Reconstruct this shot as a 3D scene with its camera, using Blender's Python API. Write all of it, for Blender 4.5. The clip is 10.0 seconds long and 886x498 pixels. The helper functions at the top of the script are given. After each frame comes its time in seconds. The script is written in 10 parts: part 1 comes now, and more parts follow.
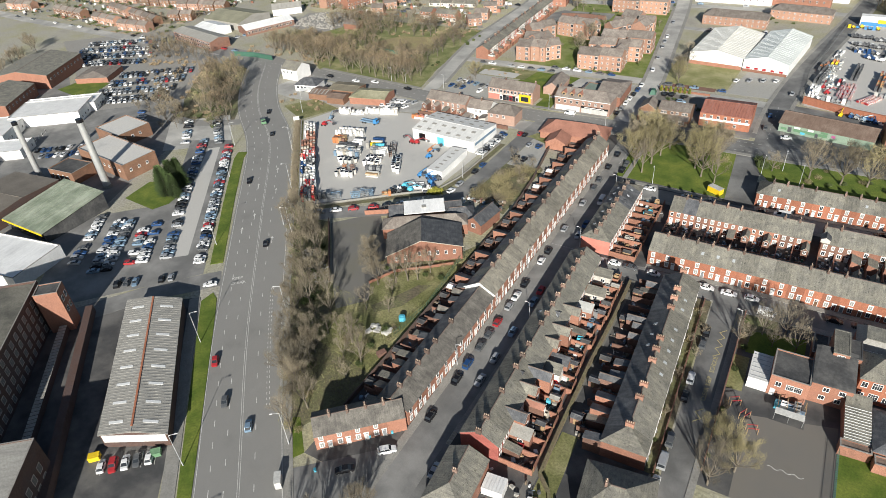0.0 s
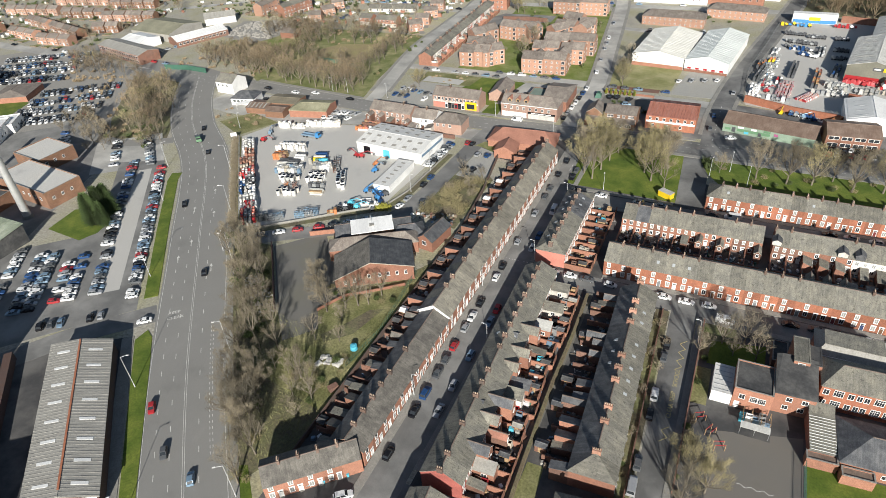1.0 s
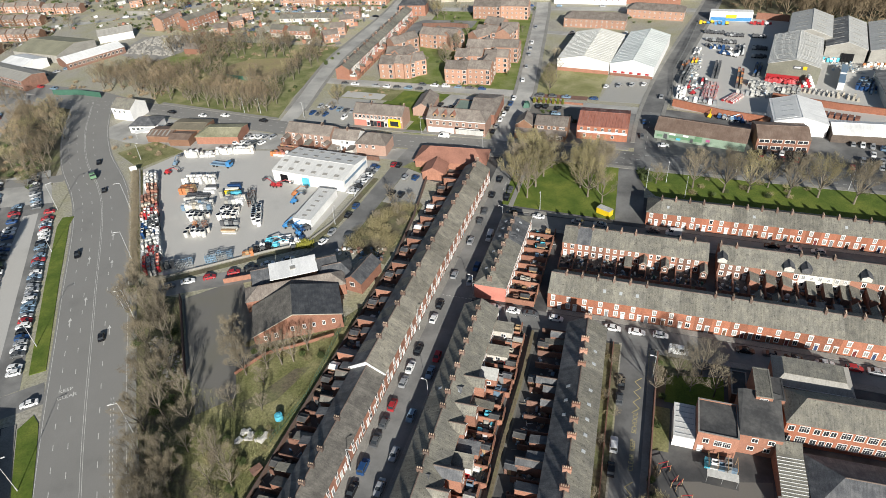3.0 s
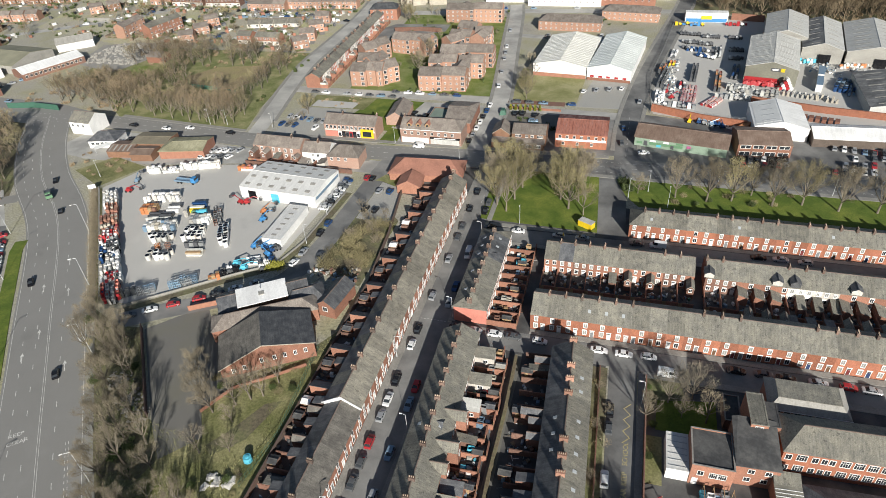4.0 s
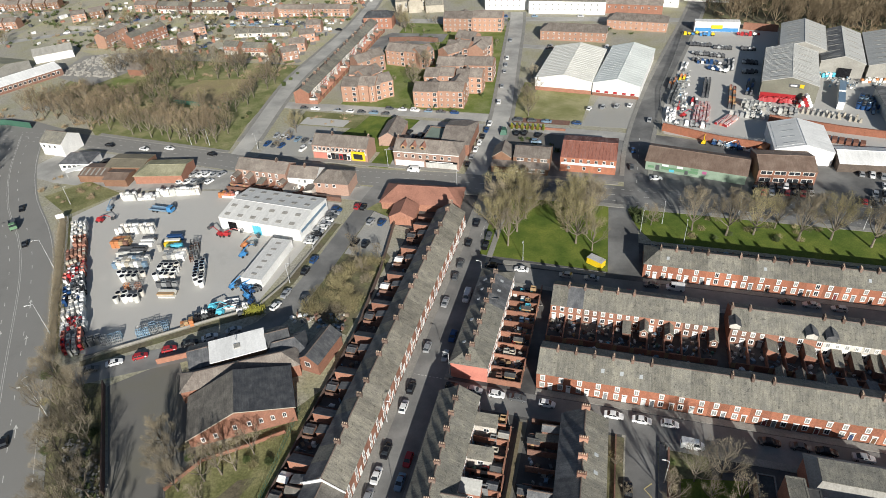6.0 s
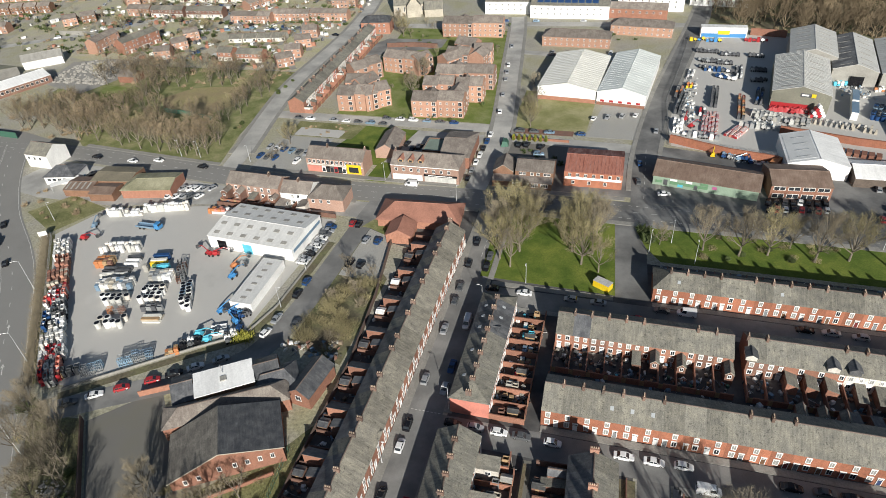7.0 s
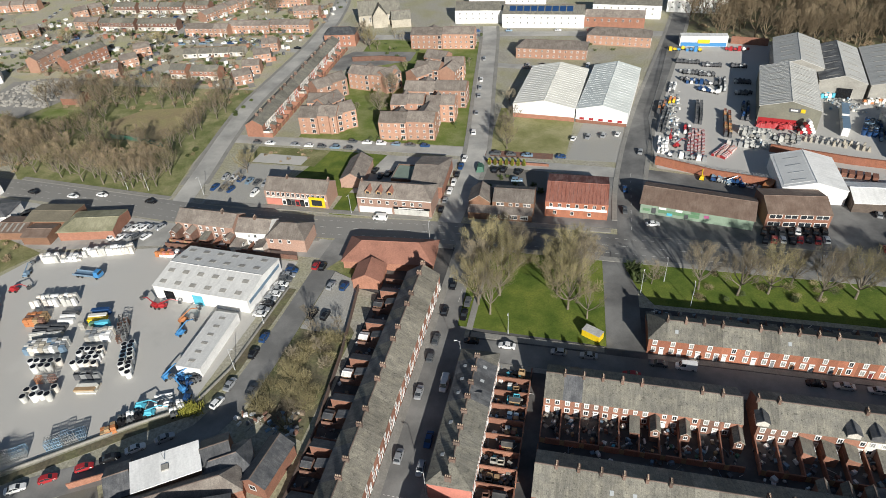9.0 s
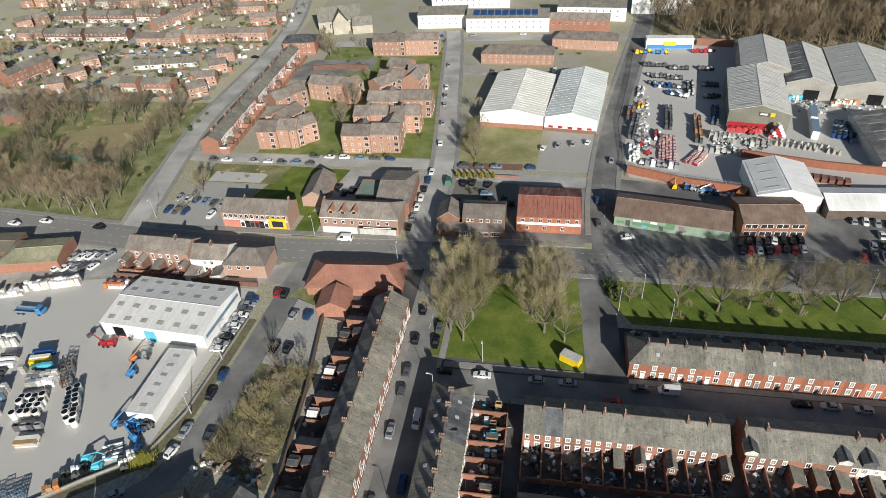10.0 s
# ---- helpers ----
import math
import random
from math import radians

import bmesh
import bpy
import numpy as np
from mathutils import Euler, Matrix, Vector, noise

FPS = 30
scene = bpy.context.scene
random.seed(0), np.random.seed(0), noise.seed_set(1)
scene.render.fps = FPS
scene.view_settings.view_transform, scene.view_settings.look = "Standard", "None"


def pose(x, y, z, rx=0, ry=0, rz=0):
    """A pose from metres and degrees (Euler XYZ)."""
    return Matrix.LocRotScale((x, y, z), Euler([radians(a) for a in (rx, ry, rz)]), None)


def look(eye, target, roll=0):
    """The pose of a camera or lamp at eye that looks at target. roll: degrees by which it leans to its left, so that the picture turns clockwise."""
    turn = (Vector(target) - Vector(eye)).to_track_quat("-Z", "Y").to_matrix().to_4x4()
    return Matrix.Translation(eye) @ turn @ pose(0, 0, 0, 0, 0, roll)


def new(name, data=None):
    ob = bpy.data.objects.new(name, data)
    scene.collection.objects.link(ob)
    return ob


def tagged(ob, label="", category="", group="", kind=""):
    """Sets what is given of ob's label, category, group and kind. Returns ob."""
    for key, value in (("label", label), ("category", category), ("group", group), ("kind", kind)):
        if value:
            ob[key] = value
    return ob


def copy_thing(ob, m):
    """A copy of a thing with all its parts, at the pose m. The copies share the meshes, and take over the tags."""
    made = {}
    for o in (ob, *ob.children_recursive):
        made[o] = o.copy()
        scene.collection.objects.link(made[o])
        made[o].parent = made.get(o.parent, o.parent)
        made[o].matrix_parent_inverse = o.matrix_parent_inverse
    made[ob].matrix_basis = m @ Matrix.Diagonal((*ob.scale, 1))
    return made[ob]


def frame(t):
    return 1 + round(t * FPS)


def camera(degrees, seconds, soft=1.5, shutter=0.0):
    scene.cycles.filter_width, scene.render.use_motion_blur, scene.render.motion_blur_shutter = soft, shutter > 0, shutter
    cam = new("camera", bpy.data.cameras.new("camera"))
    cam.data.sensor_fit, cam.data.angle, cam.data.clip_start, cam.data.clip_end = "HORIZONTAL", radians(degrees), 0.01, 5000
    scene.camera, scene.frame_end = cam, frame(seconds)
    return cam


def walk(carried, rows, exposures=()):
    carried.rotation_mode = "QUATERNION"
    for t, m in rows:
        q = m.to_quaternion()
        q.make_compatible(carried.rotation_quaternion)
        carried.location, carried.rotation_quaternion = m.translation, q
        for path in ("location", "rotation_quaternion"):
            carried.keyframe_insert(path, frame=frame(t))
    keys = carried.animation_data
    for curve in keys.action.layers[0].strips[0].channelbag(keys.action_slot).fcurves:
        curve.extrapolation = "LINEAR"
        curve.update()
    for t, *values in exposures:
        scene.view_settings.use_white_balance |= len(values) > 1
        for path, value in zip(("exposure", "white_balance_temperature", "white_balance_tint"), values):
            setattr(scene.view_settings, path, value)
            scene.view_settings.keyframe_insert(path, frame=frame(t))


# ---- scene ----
cam = camera(70.1, 10.0, 0.85)
METRES, EYE, TILT, LEAN, TURN = 112.5, 127.5, 0.0, 0.0, 32.5
ROWS = [
    (0.0, 0.0, 0.0, 0.0, -2.63, -35.78, 3.66),
    (0.5, 0.006, 0.0456, -0.0017, -4.54, -35.75, 3.59),
    (1.0, 0.0143, 0.0918, -0.0029, -7.73, -35.99, 3.48),
    (1.5, 0.024, 0.1382, -0.0048, -9.51, -36.11, 3.41),
    (2.0, 0.0347, 0.1842, -0.0067, -11.24, -36.23, 3.35),
    (2.5, 0.0474, 0.2309, -0.0083, -12.95, -36.36, 3.31),
    (4.0, 0.0928, 0.3698, -0.0136, -17.08, -36.69, 3.19),
    (4.5, 0.109, 0.4171, -0.0155, -17.15, -36.71, 3.19),
    (5.0, 0.1255, 0.4646, -0.0175, -17.17, -36.73, 3.2),
    (5.5, 0.1419, 0.5122, -0.0192, -17.24, -36.76, 3.21),
    (7.0, 0.1919, 0.6599, -0.0239, -17.27, -36.82, 3.22),
    (7.5, 0.2091, 0.7097, -0.0251, -17.39, -36.84, 3.22),
    (8.0, 0.2271, 0.7587, -0.0267, -17.9, -36.88, 3.21),
    (8.5, 0.2455, 0.8073, -0.0278, -18.71, -36.94, 3.18),
    (9.0, 0.2653, 0.8552, -0.0289, -19.91, -37.03, 3.15),
    (9.5, 0.2858, 0.9021, -0.0307, -21.32, -37.12, 3.08),
    (10.0, 0.3076, 0.9481, -0.0324, -23.09, -37.23, 3.01),
]
walk(cam, [(t, pose(0, 0, EYE, TILT, LEAN, TURN) @ pose(METRES * x, METRES * y, METRES * z, 90 + pitch, roll, yaw)) for t, x, y, z, yaw, pitch, roll in ROWS],
     [(0.0, 0.53), (2.0, 0.5), (4.5, 0.41), (7.5, 0.33), (10.0, 0.29)])

# ---- light ----
SUN_AZ, SUN_EL = radians(153.0), radians(22.2)
SUN_DIR = Vector((math.sin(SUN_AZ) * math.cos(SUN_EL), math.cos(SUN_AZ) * math.cos(SUN_EL), math.sin(SUN_EL)))
world = bpy.data.worlds.new("sky")
scene.world = world
world.use_nodes = True
sky = world.node_tree.nodes.new("ShaderNodeTexSky")
sky.sky_type, sky.sun_disc = "NISHITA", False
sky.sun_elevation, sky.sun_rotation = SUN_EL, SUN_AZ
sky.air_density, sky.dust_density = 1.0, 0.6
background = world.node_tree.nodes["Background"]
background.inputs["Strength"].default_value = 0.05
world.node_tree.links.new(sky.outputs["Color"], background.inputs["Color"])
sun = new("sun", bpy.data.lights.new("sun", "SUN"))
sun.data.energy, sun.data.angle, sun.data.color = 4.8, radians(0.55), (1.0, 0.972, 0.905)
sun.matrix_world = look(SUN_DIR * 400, (0, 0, 0))

# ---- materials ----
def material(name, colour, rough=0.8, vary=0.2, fine=2.0, coarse=0.12, patch=0.2, tint=None, metal=0.0, bump=0.3, each=0.0, stretch=None, spec=0.5, streak=0.0, run=(2.6, 0.3, 0.3), fleck=0.0):
    """A surface with grain (fine) and stains (coarse), in cycles a metre. tint: a second colour that the coarse stains lead to; each: how much objects differ;
    streak: how strongly runs of rain and moss show along the thing's own y axis."""
    m = bpy.data.materials.new(name)
    m.use_nodes = True
    nodes, links = m.node_tree.nodes, m.node_tree.links
    shader = nodes["Principled BSDF"]
    place = nodes.new("ShaderNodeNewGeometry").outputs["Position"]
    if stretch:
        mapping = nodes.new("ShaderNodeMapping")
        mapping.inputs["Scale"].default_value = stretch
        links.new(place, mapping.inputs["Vector"])
        place = mapping.outputs["Vector"]

    def grain(scale, detail, roughness):
        n = nodes.new("ShaderNodeTexNoise")
        n.inputs["Scale"].default_value, n.inputs["Detail"].default_value, n.inputs["Roughness"].default_value = scale, detail, roughness
        links.new(place, n.inputs["Vector"])
        return n.outputs["Fac"]

    def spread(value, a, b, lo=0.3, hi=0.7):
        n = nodes.new("ShaderNodeMapRange")
        n.inputs["From Min"].default_value, n.inputs["From Max"].default_value = lo, hi
        n.inputs["To Min"].default_value, n.inputs["To Max"].default_value = a, b
        links.new(value, n.inputs["Value"])
        return n.outputs["Result"]

    def times(a, b):
        n = nodes.new("ShaderNodeMath")
        n.operation = "MULTIPLY"
        links.new(a, n.inputs[0])
        links.new(b, n.inputs[1])
        return n.outputs[0]

    small, large = grain(fine, 6, 0.65), grain(coarse, 5, 0.6)
    base = nodes.new("ShaderNodeMix")
    base.data_type = "RGBA"
    base.inputs["A"].default_value = (*colour, 1)
    base.inputs["B"].default_value = (*(tint or colour), 1)
    links.new(spread(large, 0, 1, 0.4, 0.62), base.inputs["Factor"])
    value = times(spread(small, 1 - vary, 1 + vary), spread(large, 1 - patch, 1 + patch))
    if each:
        value = times(value, spread(nodes.new("ShaderNodeObjectInfo").outputs["Random"], 1 - each, 1 + each, 0, 1))
    if fleck:
        value = times(value, spread(grain(1.7, 3, 0.55), 1, 1 - fleck, 0.6, 0.66))
        value = times(value, spread(grain(2.9, 2, 0.5), 1 + fleck * 0.5, 1, 0.3, 0.36))
    if streak:
        own = nodes.new("ShaderNodeTexCoord").outputs["Object"]
        shift = nodes.new("ShaderNodeVectorMath")
        shift.operation = "MULTIPLY_ADD"
        shift.inputs[1].default_value = (1, 1, 1)
        links.new(own, shift.inputs[0])
        scatter = nodes.new("ShaderNodeVectorMath")
        scatter.operation = "SCALE"
        scatter.inputs[0].default_value = (37.0, 19.0, 11.0)
        links.new(nodes.new("ShaderNodeObjectInfo").outputs["Random"], scatter.inputs["Scale"])
        links.new(scatter.outputs[0], shift.inputs[2])
        runs = nodes.new("ShaderNodeMapping")
        runs.inputs["Scale"].default_value = run
        links.new(shift.outputs[0], runs.inputs["Vector"])
        n = nodes.new("ShaderNodeTexNoise")
        n.inputs["Scale"].default_value, n.inputs["Detail"].default_value, n.inputs["Roughness"].default_value = 1.0, 4, 0.6
        links.new(runs.outputs["Vector"], n.inputs["Vector"])
        value = times(value, spread(n.outputs["Fac"], 1 - streak, 1 + streak))
    tone = nodes.new("ShaderNodeMix")
    tone.data_type, tone.blend_type = "RGBA", "MULTIPLY"
    tone.inputs["Factor"].default_value = 1
    links.new(base.outputs["Result"], tone.inputs["A"])
    links.new(value, tone.inputs["B"])
    links.new(tone.outputs["Result"], shader.inputs["Base Color"])
    shader.inputs["Roughness"].default_value, shader.inputs["Metallic"].default_value = rough, metal
    shader.inputs["Specular IOR Level"].default_value = spec
    if bump:
        b = nodes.new("ShaderNodeBump")
        b.inputs["Strength"].default_value, b.inputs["Distance"].default_value = bump, 0.05
        links.new(small, b.inputs["Height"])
        links.new(b.outputs["Normal"], shader.inputs["Normal"])
    return m


def plain(name, colour, rough=0.5, metal=0.0, each=0.0):
    return material(name, colour, rough, 0.1, 3.0, 0.5, 0.08, None, metal, 0.0, each)


BRICK = material("red brick", (0.335, 0.158, 0.103), 0.85, 0.3, 4.0, 0.3, 0.2, (0.26, 0.125, 0.085), each=0.22, streak=0.12, run=(0.8, 0.8, 0.5))
BRICK_RED = material("bright red brick", (0.365, 0.142, 0.08), 0.85, 0.3, 4.0, 0.3, 0.2, (0.29, 0.115, 0.07), each=0.24, streak=0.14, run=(0.8, 0.8, 0.5))
BRICK_OLD = material("weathered brick", (0.225, 0.115, 0.08), 0.9, 0.34, 4.0, 0.25, 0.28, (0.155, 0.09, 0.068), each=0.25, streak=0.15, run=(0.8, 0.8, 0.5))
BRICK_DARK = material("sooty brick", (0.12, 0.07, 0.055), 0.9, 0.3, 3.0, 0.2, 0.3, (0.08, 0.055, 0.05))
OLIVE_FELT = material("weathered olive felt", (0.2, 0.19, 0.155), 0.9, 0.2, 2.0, 0.2, 0.2)
BRICK_STACK = material("orange chimney brick", (0.4, 0.21, 0.145), 0.9, 0.3, 3.0, 0.4, 0.25, (0.3, 0.17, 0.125), each=0.3)
BRICK_CHIMNEY = material("chimney brick", (0.19, 0.118, 0.09), 0.9, 0.3, 3.0, 0.4, 0.25, (0.125, 0.095, 0.08), each=0.4)
BRICK_PALE = material("pale weathered brick", (0.38, 0.25, 0.195), 0.88, 0.3, 4.0, 0.3, 0.2, (0.3, 0.185, 0.14), each=0.2)
BRICK_BROWN = material("brown brick", (0.22, 0.12, 0.075), 0.9, 0.25, 3.0, 0.25, 0.2, each=0.12)
BRICK_PINK = material("painted pink brick", (0.55, 0.21, 0.16), 0.8, 0.12, 3.0, 0.3, 0.12)
SLATE = material("grey slate", (0.172, 0.164, 0.14), 0.8, 0.34, 4.5, 0.45, 0.14, (0.2, 0.188, 0.152), each=0.2, bump=0.5, streak=0.24, fleck=0.42)
SLATE_TAN = material("weathered tan slate", (0.205, 0.19, 0.158), 0.8, 0.34, 4.5, 0.45, 0.14, (0.235, 0.216, 0.172), each=0.22, bump=0.5, streak=0.24, fleck=0.42)
# dark slate of its own, and slate darkened for shaded rear slopes
SLATE_DARK_AND_SHADED = material("dark slate", (0.08, 0.083, 0.09), 0.6, 0.32, 4.5, 0.5, 0.2, (0.112, 0.113, 0.115), each=0.25, bump=0.5, streak=0.25)
TILE_BROWN = material("brown roof tile", (0.205, 0.172, 0.148), 0.85, 0.34, 4.0, 0.35, 0.18, (0.235, 0.205, 0.175), each=0.22, streak=0.16, fleck=0.2)
TILE_UMBER = material("brown sheet roof", (0.185, 0.125, 0.094), 0.8, 0.2, 3.0, 0.25, 0.18, (0.2, 0.145, 0.112), each=0.1, streak=0.16)
BRICK_ORANGE = material("orange brick", (0.425, 0.25, 0.175), 0.85, 0.26, 4.0, 0.3, 0.16, (0.36, 0.2, 0.14), each=0.2, streak=0.1, run=(0.6, 0.6, 0.5))
TILE_RED = material("red roof tile", (0.32, 0.15, 0.105), 0.85, 0.18, 2.0, 0.2, 0.18)
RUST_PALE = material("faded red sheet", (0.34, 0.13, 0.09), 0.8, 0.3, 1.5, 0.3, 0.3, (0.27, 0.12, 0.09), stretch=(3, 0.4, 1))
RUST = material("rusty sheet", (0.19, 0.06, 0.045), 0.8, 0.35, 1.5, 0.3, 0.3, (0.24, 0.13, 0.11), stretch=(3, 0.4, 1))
RED_WALL = material("red painted brick", (0.33, 0.1, 0.08), 0.85, 0.2, 3.0, 0.3, 0.2)
FELT = material("flat roof felt", (0.062, 0.062, 0.063), 0.9, 0.2, 1.2, 0.15, 0.25, (0.09, 0.088, 0.084))
ASPHALT = material("asphalt", (0.185, 0.182, 0.174), 0.9, 0.1, 7.0, 0.09, 0.2, (0.235, 0.229, 0.216))
ASPHALT_MAIN = material("pale worn asphalt", (0.264, 0.256, 0.238), 0.9, 0.1, 7.0, 0.06, 0.2, (0.222, 0.215, 0.2))
# dark tarmac; in the back yards and mill yard it also paints shade
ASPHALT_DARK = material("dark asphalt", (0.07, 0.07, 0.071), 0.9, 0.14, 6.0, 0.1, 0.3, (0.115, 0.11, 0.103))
ASPHALT_OLD = material("worn asphalt", (0.37, 0.36, 0.335), 0.9, 0.12, 6.0, 0.07, 0.22, (0.43, 0.415, 0.38))
PAVING = material("paving", (0.27, 0.26, 0.235), 0.9, 0.2, 2.5, 0.2, 0.16)
CONCRETE = material("concrete yard", (0.53, 0.513, 0.477), 0.9, 0.09, 6.0, 0.06, 0.16, (0.455, 0.438, 0.405))
GRAVEL = material("gravel lot", (0.33, 0.315, 0.285), 0.95, 0.22, 1.5, 0.1, 0.2, (0.25, 0.235, 0.21))
# moss in the alley; on the church lot, tree shadows painted as darker tarmac
MOSSY_AND_SHADED_TARMAC = material("mossy tarmac", (0.19, 0.182, 0.165), 0.95, 0.14, 6.0, 0.07, 0.25, (0.145, 0.138, 0.112))
RENDER = material("old render", (0.6, 0.56, 0.5), 0.85, 0.2, 2.5, 0.3, 0.25, each=0.25, streak=0.12, run=(0.9, 0.9, 0.4))
ROAD_DARK = material("dark road", (0.145, 0.143, 0.138), 0.9, 0.12, 6.0, 0.08, 0.28, (0.19, 0.187, 0.178))
LAWN = material("green lawn", (0.15, 0.2, 0.035), 0.95, 0.25, 1.8, 0.12, 0.25, (0.19, 0.205, 0.075))
FIELD = material("yellowed field", (0.235, 0.235, 0.085), 0.95, 0.22, 1.6, 0.1, 0.2, (0.29, 0.27, 0.135))
GRASS_WORN = material("worn lawn", (0.165, 0.19, 0.06), 0.95, 0.3, 1.6, 0.12, 0.28, (0.24, 0.225, 0.11))
TAN_EARTH = material("tan earth", (0.32, 0.25, 0.14), 0.95, 0.3, 1.2, 0.1, 0.3, (0.25, 0.22, 0.1))
EARTH = material("rough earth", (0.165, 0.14, 0.09), 0.95, 0.4, 1.2, 0.1, 0.35, (0.13, 0.135, 0.06))
GRASS = material("mown grass", (0.088, 0.14, 0.011), 0.95, 0.28, 2.0, 0.12, 0.28, (0.13, 0.158, 0.022))
GRASS_DULL = material("winter grass", (0.17, 0.176, 0.062), 0.95, 0.32, 1.6, 0.1, 0.28, (0.24, 0.222, 0.108))
GARDENS = material("estate gardens", (0.49, 0.445, 0.35), 0.95, 0.35, 1.3, 0.055, 0.3, (0.345, 0.33, 0.19))
SUBURB = material("mixed ground", (0.42, 0.395, 0.33), 0.95, 0.4, 1.3, 0.05, 0.3, (0.28, 0.265, 0.17))
WHITE = material("white paint", (0.77, 0.76, 0.735), 0.6, 0.08, 2.0, 0.3, 0.1, each=0.08)
WHITE_SHEET = material("white sheet", (0.77, 0.765, 0.745), 0.55, 0.1, 2.0, 0.12, 0.12, streak=0.09, run=(0.9, 0.12, 0.3))
CREAM = material("cream sheet roof", (0.78, 0.755, 0.67), 0.55, 0.1, 2.0, 0.1, 0.1, streak=0.07, run=(0.9, 0.12, 0.3))
GREY_SHEET = material("grey sheet", (0.55, 0.545, 0.515), 0.6, 0.16, 2.0, 0.15, 0.16, (0.44, 0.435, 0.405), streak=0.16, run=(0.9, 0.12, 0.3))
FIBRE = material("fibre cement sheet", (0.36, 0.345, 0.31), 0.85, 0.2, 2.5, 0.15, 0.18, (0.29, 0.278, 0.25), streak=0.16, run=(0.9, 0.12, 0.3))
MILL_FRAME = material("dull painted frame", (0.42, 0.37, 0.33), 0.8)
MILL_PANE = plain("dusty mill glass", (0.14, 0.135, 0.13), 0.3)
STONE = material("pale stone", (0.42, 0.38, 0.31), 0.9, 0.2, 1.5, 0.2, 0.2)
MILL_ROOF = material("mossy patched felt", (0.09, 0.088, 0.074), 0.9, 0.3, 2.0, 0.09, 0.3, (0.14, 0.132, 0.108))
STEEL = material("dark steel", (0.085, 0.088, 0.095), 0.6, 0.3, 3.0, 0.5, 0.3)
DULL_WHITE = material("dull white sheet", (0.71, 0.70, 0.67), 0.6, 0.12, 2.0, 0.12, 0.14, (0.63, 0.62, 0.59), streak=0.1, run=(0.9, 0.12, 0.3))
CLAY = material("pale clay pot", (0.4, 0.31, 0.23), 0.85, 0.25, 3.0, 0.5, 0.2, each=0.3)
PALE_GRAVEL = material("pale gravel", (0.4, 0.39, 0.36), 0.95, 0.25, 2.0, 0.12, 0.2, (0.33, 0.315, 0.28))
PALE_PANEL = material("pale grey panel", (0.68, 0.68, 0.66), 0.6, 0.08, 2.0, 0.12, 0.1)
DARK_TIMBER = material("dark brown timber", (0.11, 0.085, 0.068), 0.8, 0.25, 2.0, 0.3, 0.2)
FADED_BLUE = material("faded blue steel", (0.22, 0.34, 0.45), 0.6, 0.2, 2.0, 0.3, 0.2)
GOLDEN = material("golden conifer", (0.27, 0.26, 0.03), 0.9, 0.3, 3.0, 0.5, 0.2, (0.17, 0.19, 0.03))
GORSE = material("yellow-green foliage", (0.26, 0.25, 0.04), 0.9, 0.3, 1.5, 0.3, 0.25, each=0.2)
COPING = material("weathered coping", (0.27, 0.25, 0.225), 0.9, 0.25, 3.0, 0.3, 0.25)
RIDGE = material("ridge tile", (0.15, 0.115, 0.095), 0.85, 0.3, 4.0, 0.5, 0.2, each=0.2)
FENCE_WOOD = material("weathered fence board", (0.2, 0.155, 0.11), 0.9, 0.3, 3.0, 0.3, 0.25)
PLAY = material("worn brown tarmac", (0.2, 0.183, 0.158), 0.9, 0.12, 6.0, 0.09, 0.2, (0.15, 0.14, 0.125))
GLASS = plain("dark window glass", (0.03, 0.035, 0.04), 0.08)
CURTAIN = plain("curtained window glass", (0.3, 0.3, 0.285), 0.2)
CHURCH_ROOF = material("weathered brown slate", (0.128, 0.118, 0.104), 0.8, 0.35, 4.5, 0.4, 0.2, (0.158, 0.146, 0.126), streak=0.22, fleck=0.25)
SKYLIGHT = plain("skylight glass", (0.42, 0.44, 0.45), 0.2)
ROOFLIGHT = plain("translucent rooflight", (0.74, 0.74, 0.72), 0.35)
MARK = material("road paint", (0.62, 0.61, 0.57), 0.8, 0.25, 2.0, 0.4, 0.15)
MARK_YELLOW = material("yellow road paint", (0.46, 0.39, 0.18), 0.8, 0.25, 2.0, 0.4, 0.15)
METAL = plain("galvanised steel", (0.45, 0.46, 0.46), 0.45, 0.6)
POLE = plain("painted pole", (0.55, 0.56, 0.56), 0.5, 0.2)
RUBBER = plain("rubber", (0.02, 0.02, 0.02), 0.9)
TIMBER = material("timber", (0.36, 0.24, 0.13), 0.85, 0.25, 3.0, 0.5, 0.15)
FENCE_GREEN = plain("green painted steel", (0.05, 0.13, 0.09), 0.6)
BARK = material("bark", (0.17, 0.145, 0.11), 0.95, 0.25, 3.0, 0.5, 0.15, each=0.2)
TWIG = material("bare twigs", (0.25, 0.21, 0.145), 0.95, 0.2, 1.0, 0.3, 0.2, each=0.25)
TWIG_DARK = material("dark wood twigs", (0.262, 0.2, 0.124), 0.95, 0.2, 1.0, 0.3, 0.2, each=0.3)
TWIG_GREY = material("grey-brown twigs", (0.19, 0.165, 0.12), 0.95, 0.2, 1.0, 0.3, 0.2, each=0.15)
TWIG_YELLOW = material("budding twigs", (0.285, 0.245, 0.13), 0.95, 0.2, 1.0, 0.3, 0.2, each=0.2)
NEEDLES = material("conifer foliage", (0.075, 0.115, 0.035), 0.9, 0.3, 1.5, 0.3, 0.25)
LEAVES = material("evergreen leaves", (0.075, 0.10, 0.03), 0.9, 0.3, 1.5, 0.3, 0.25, each=0.25)
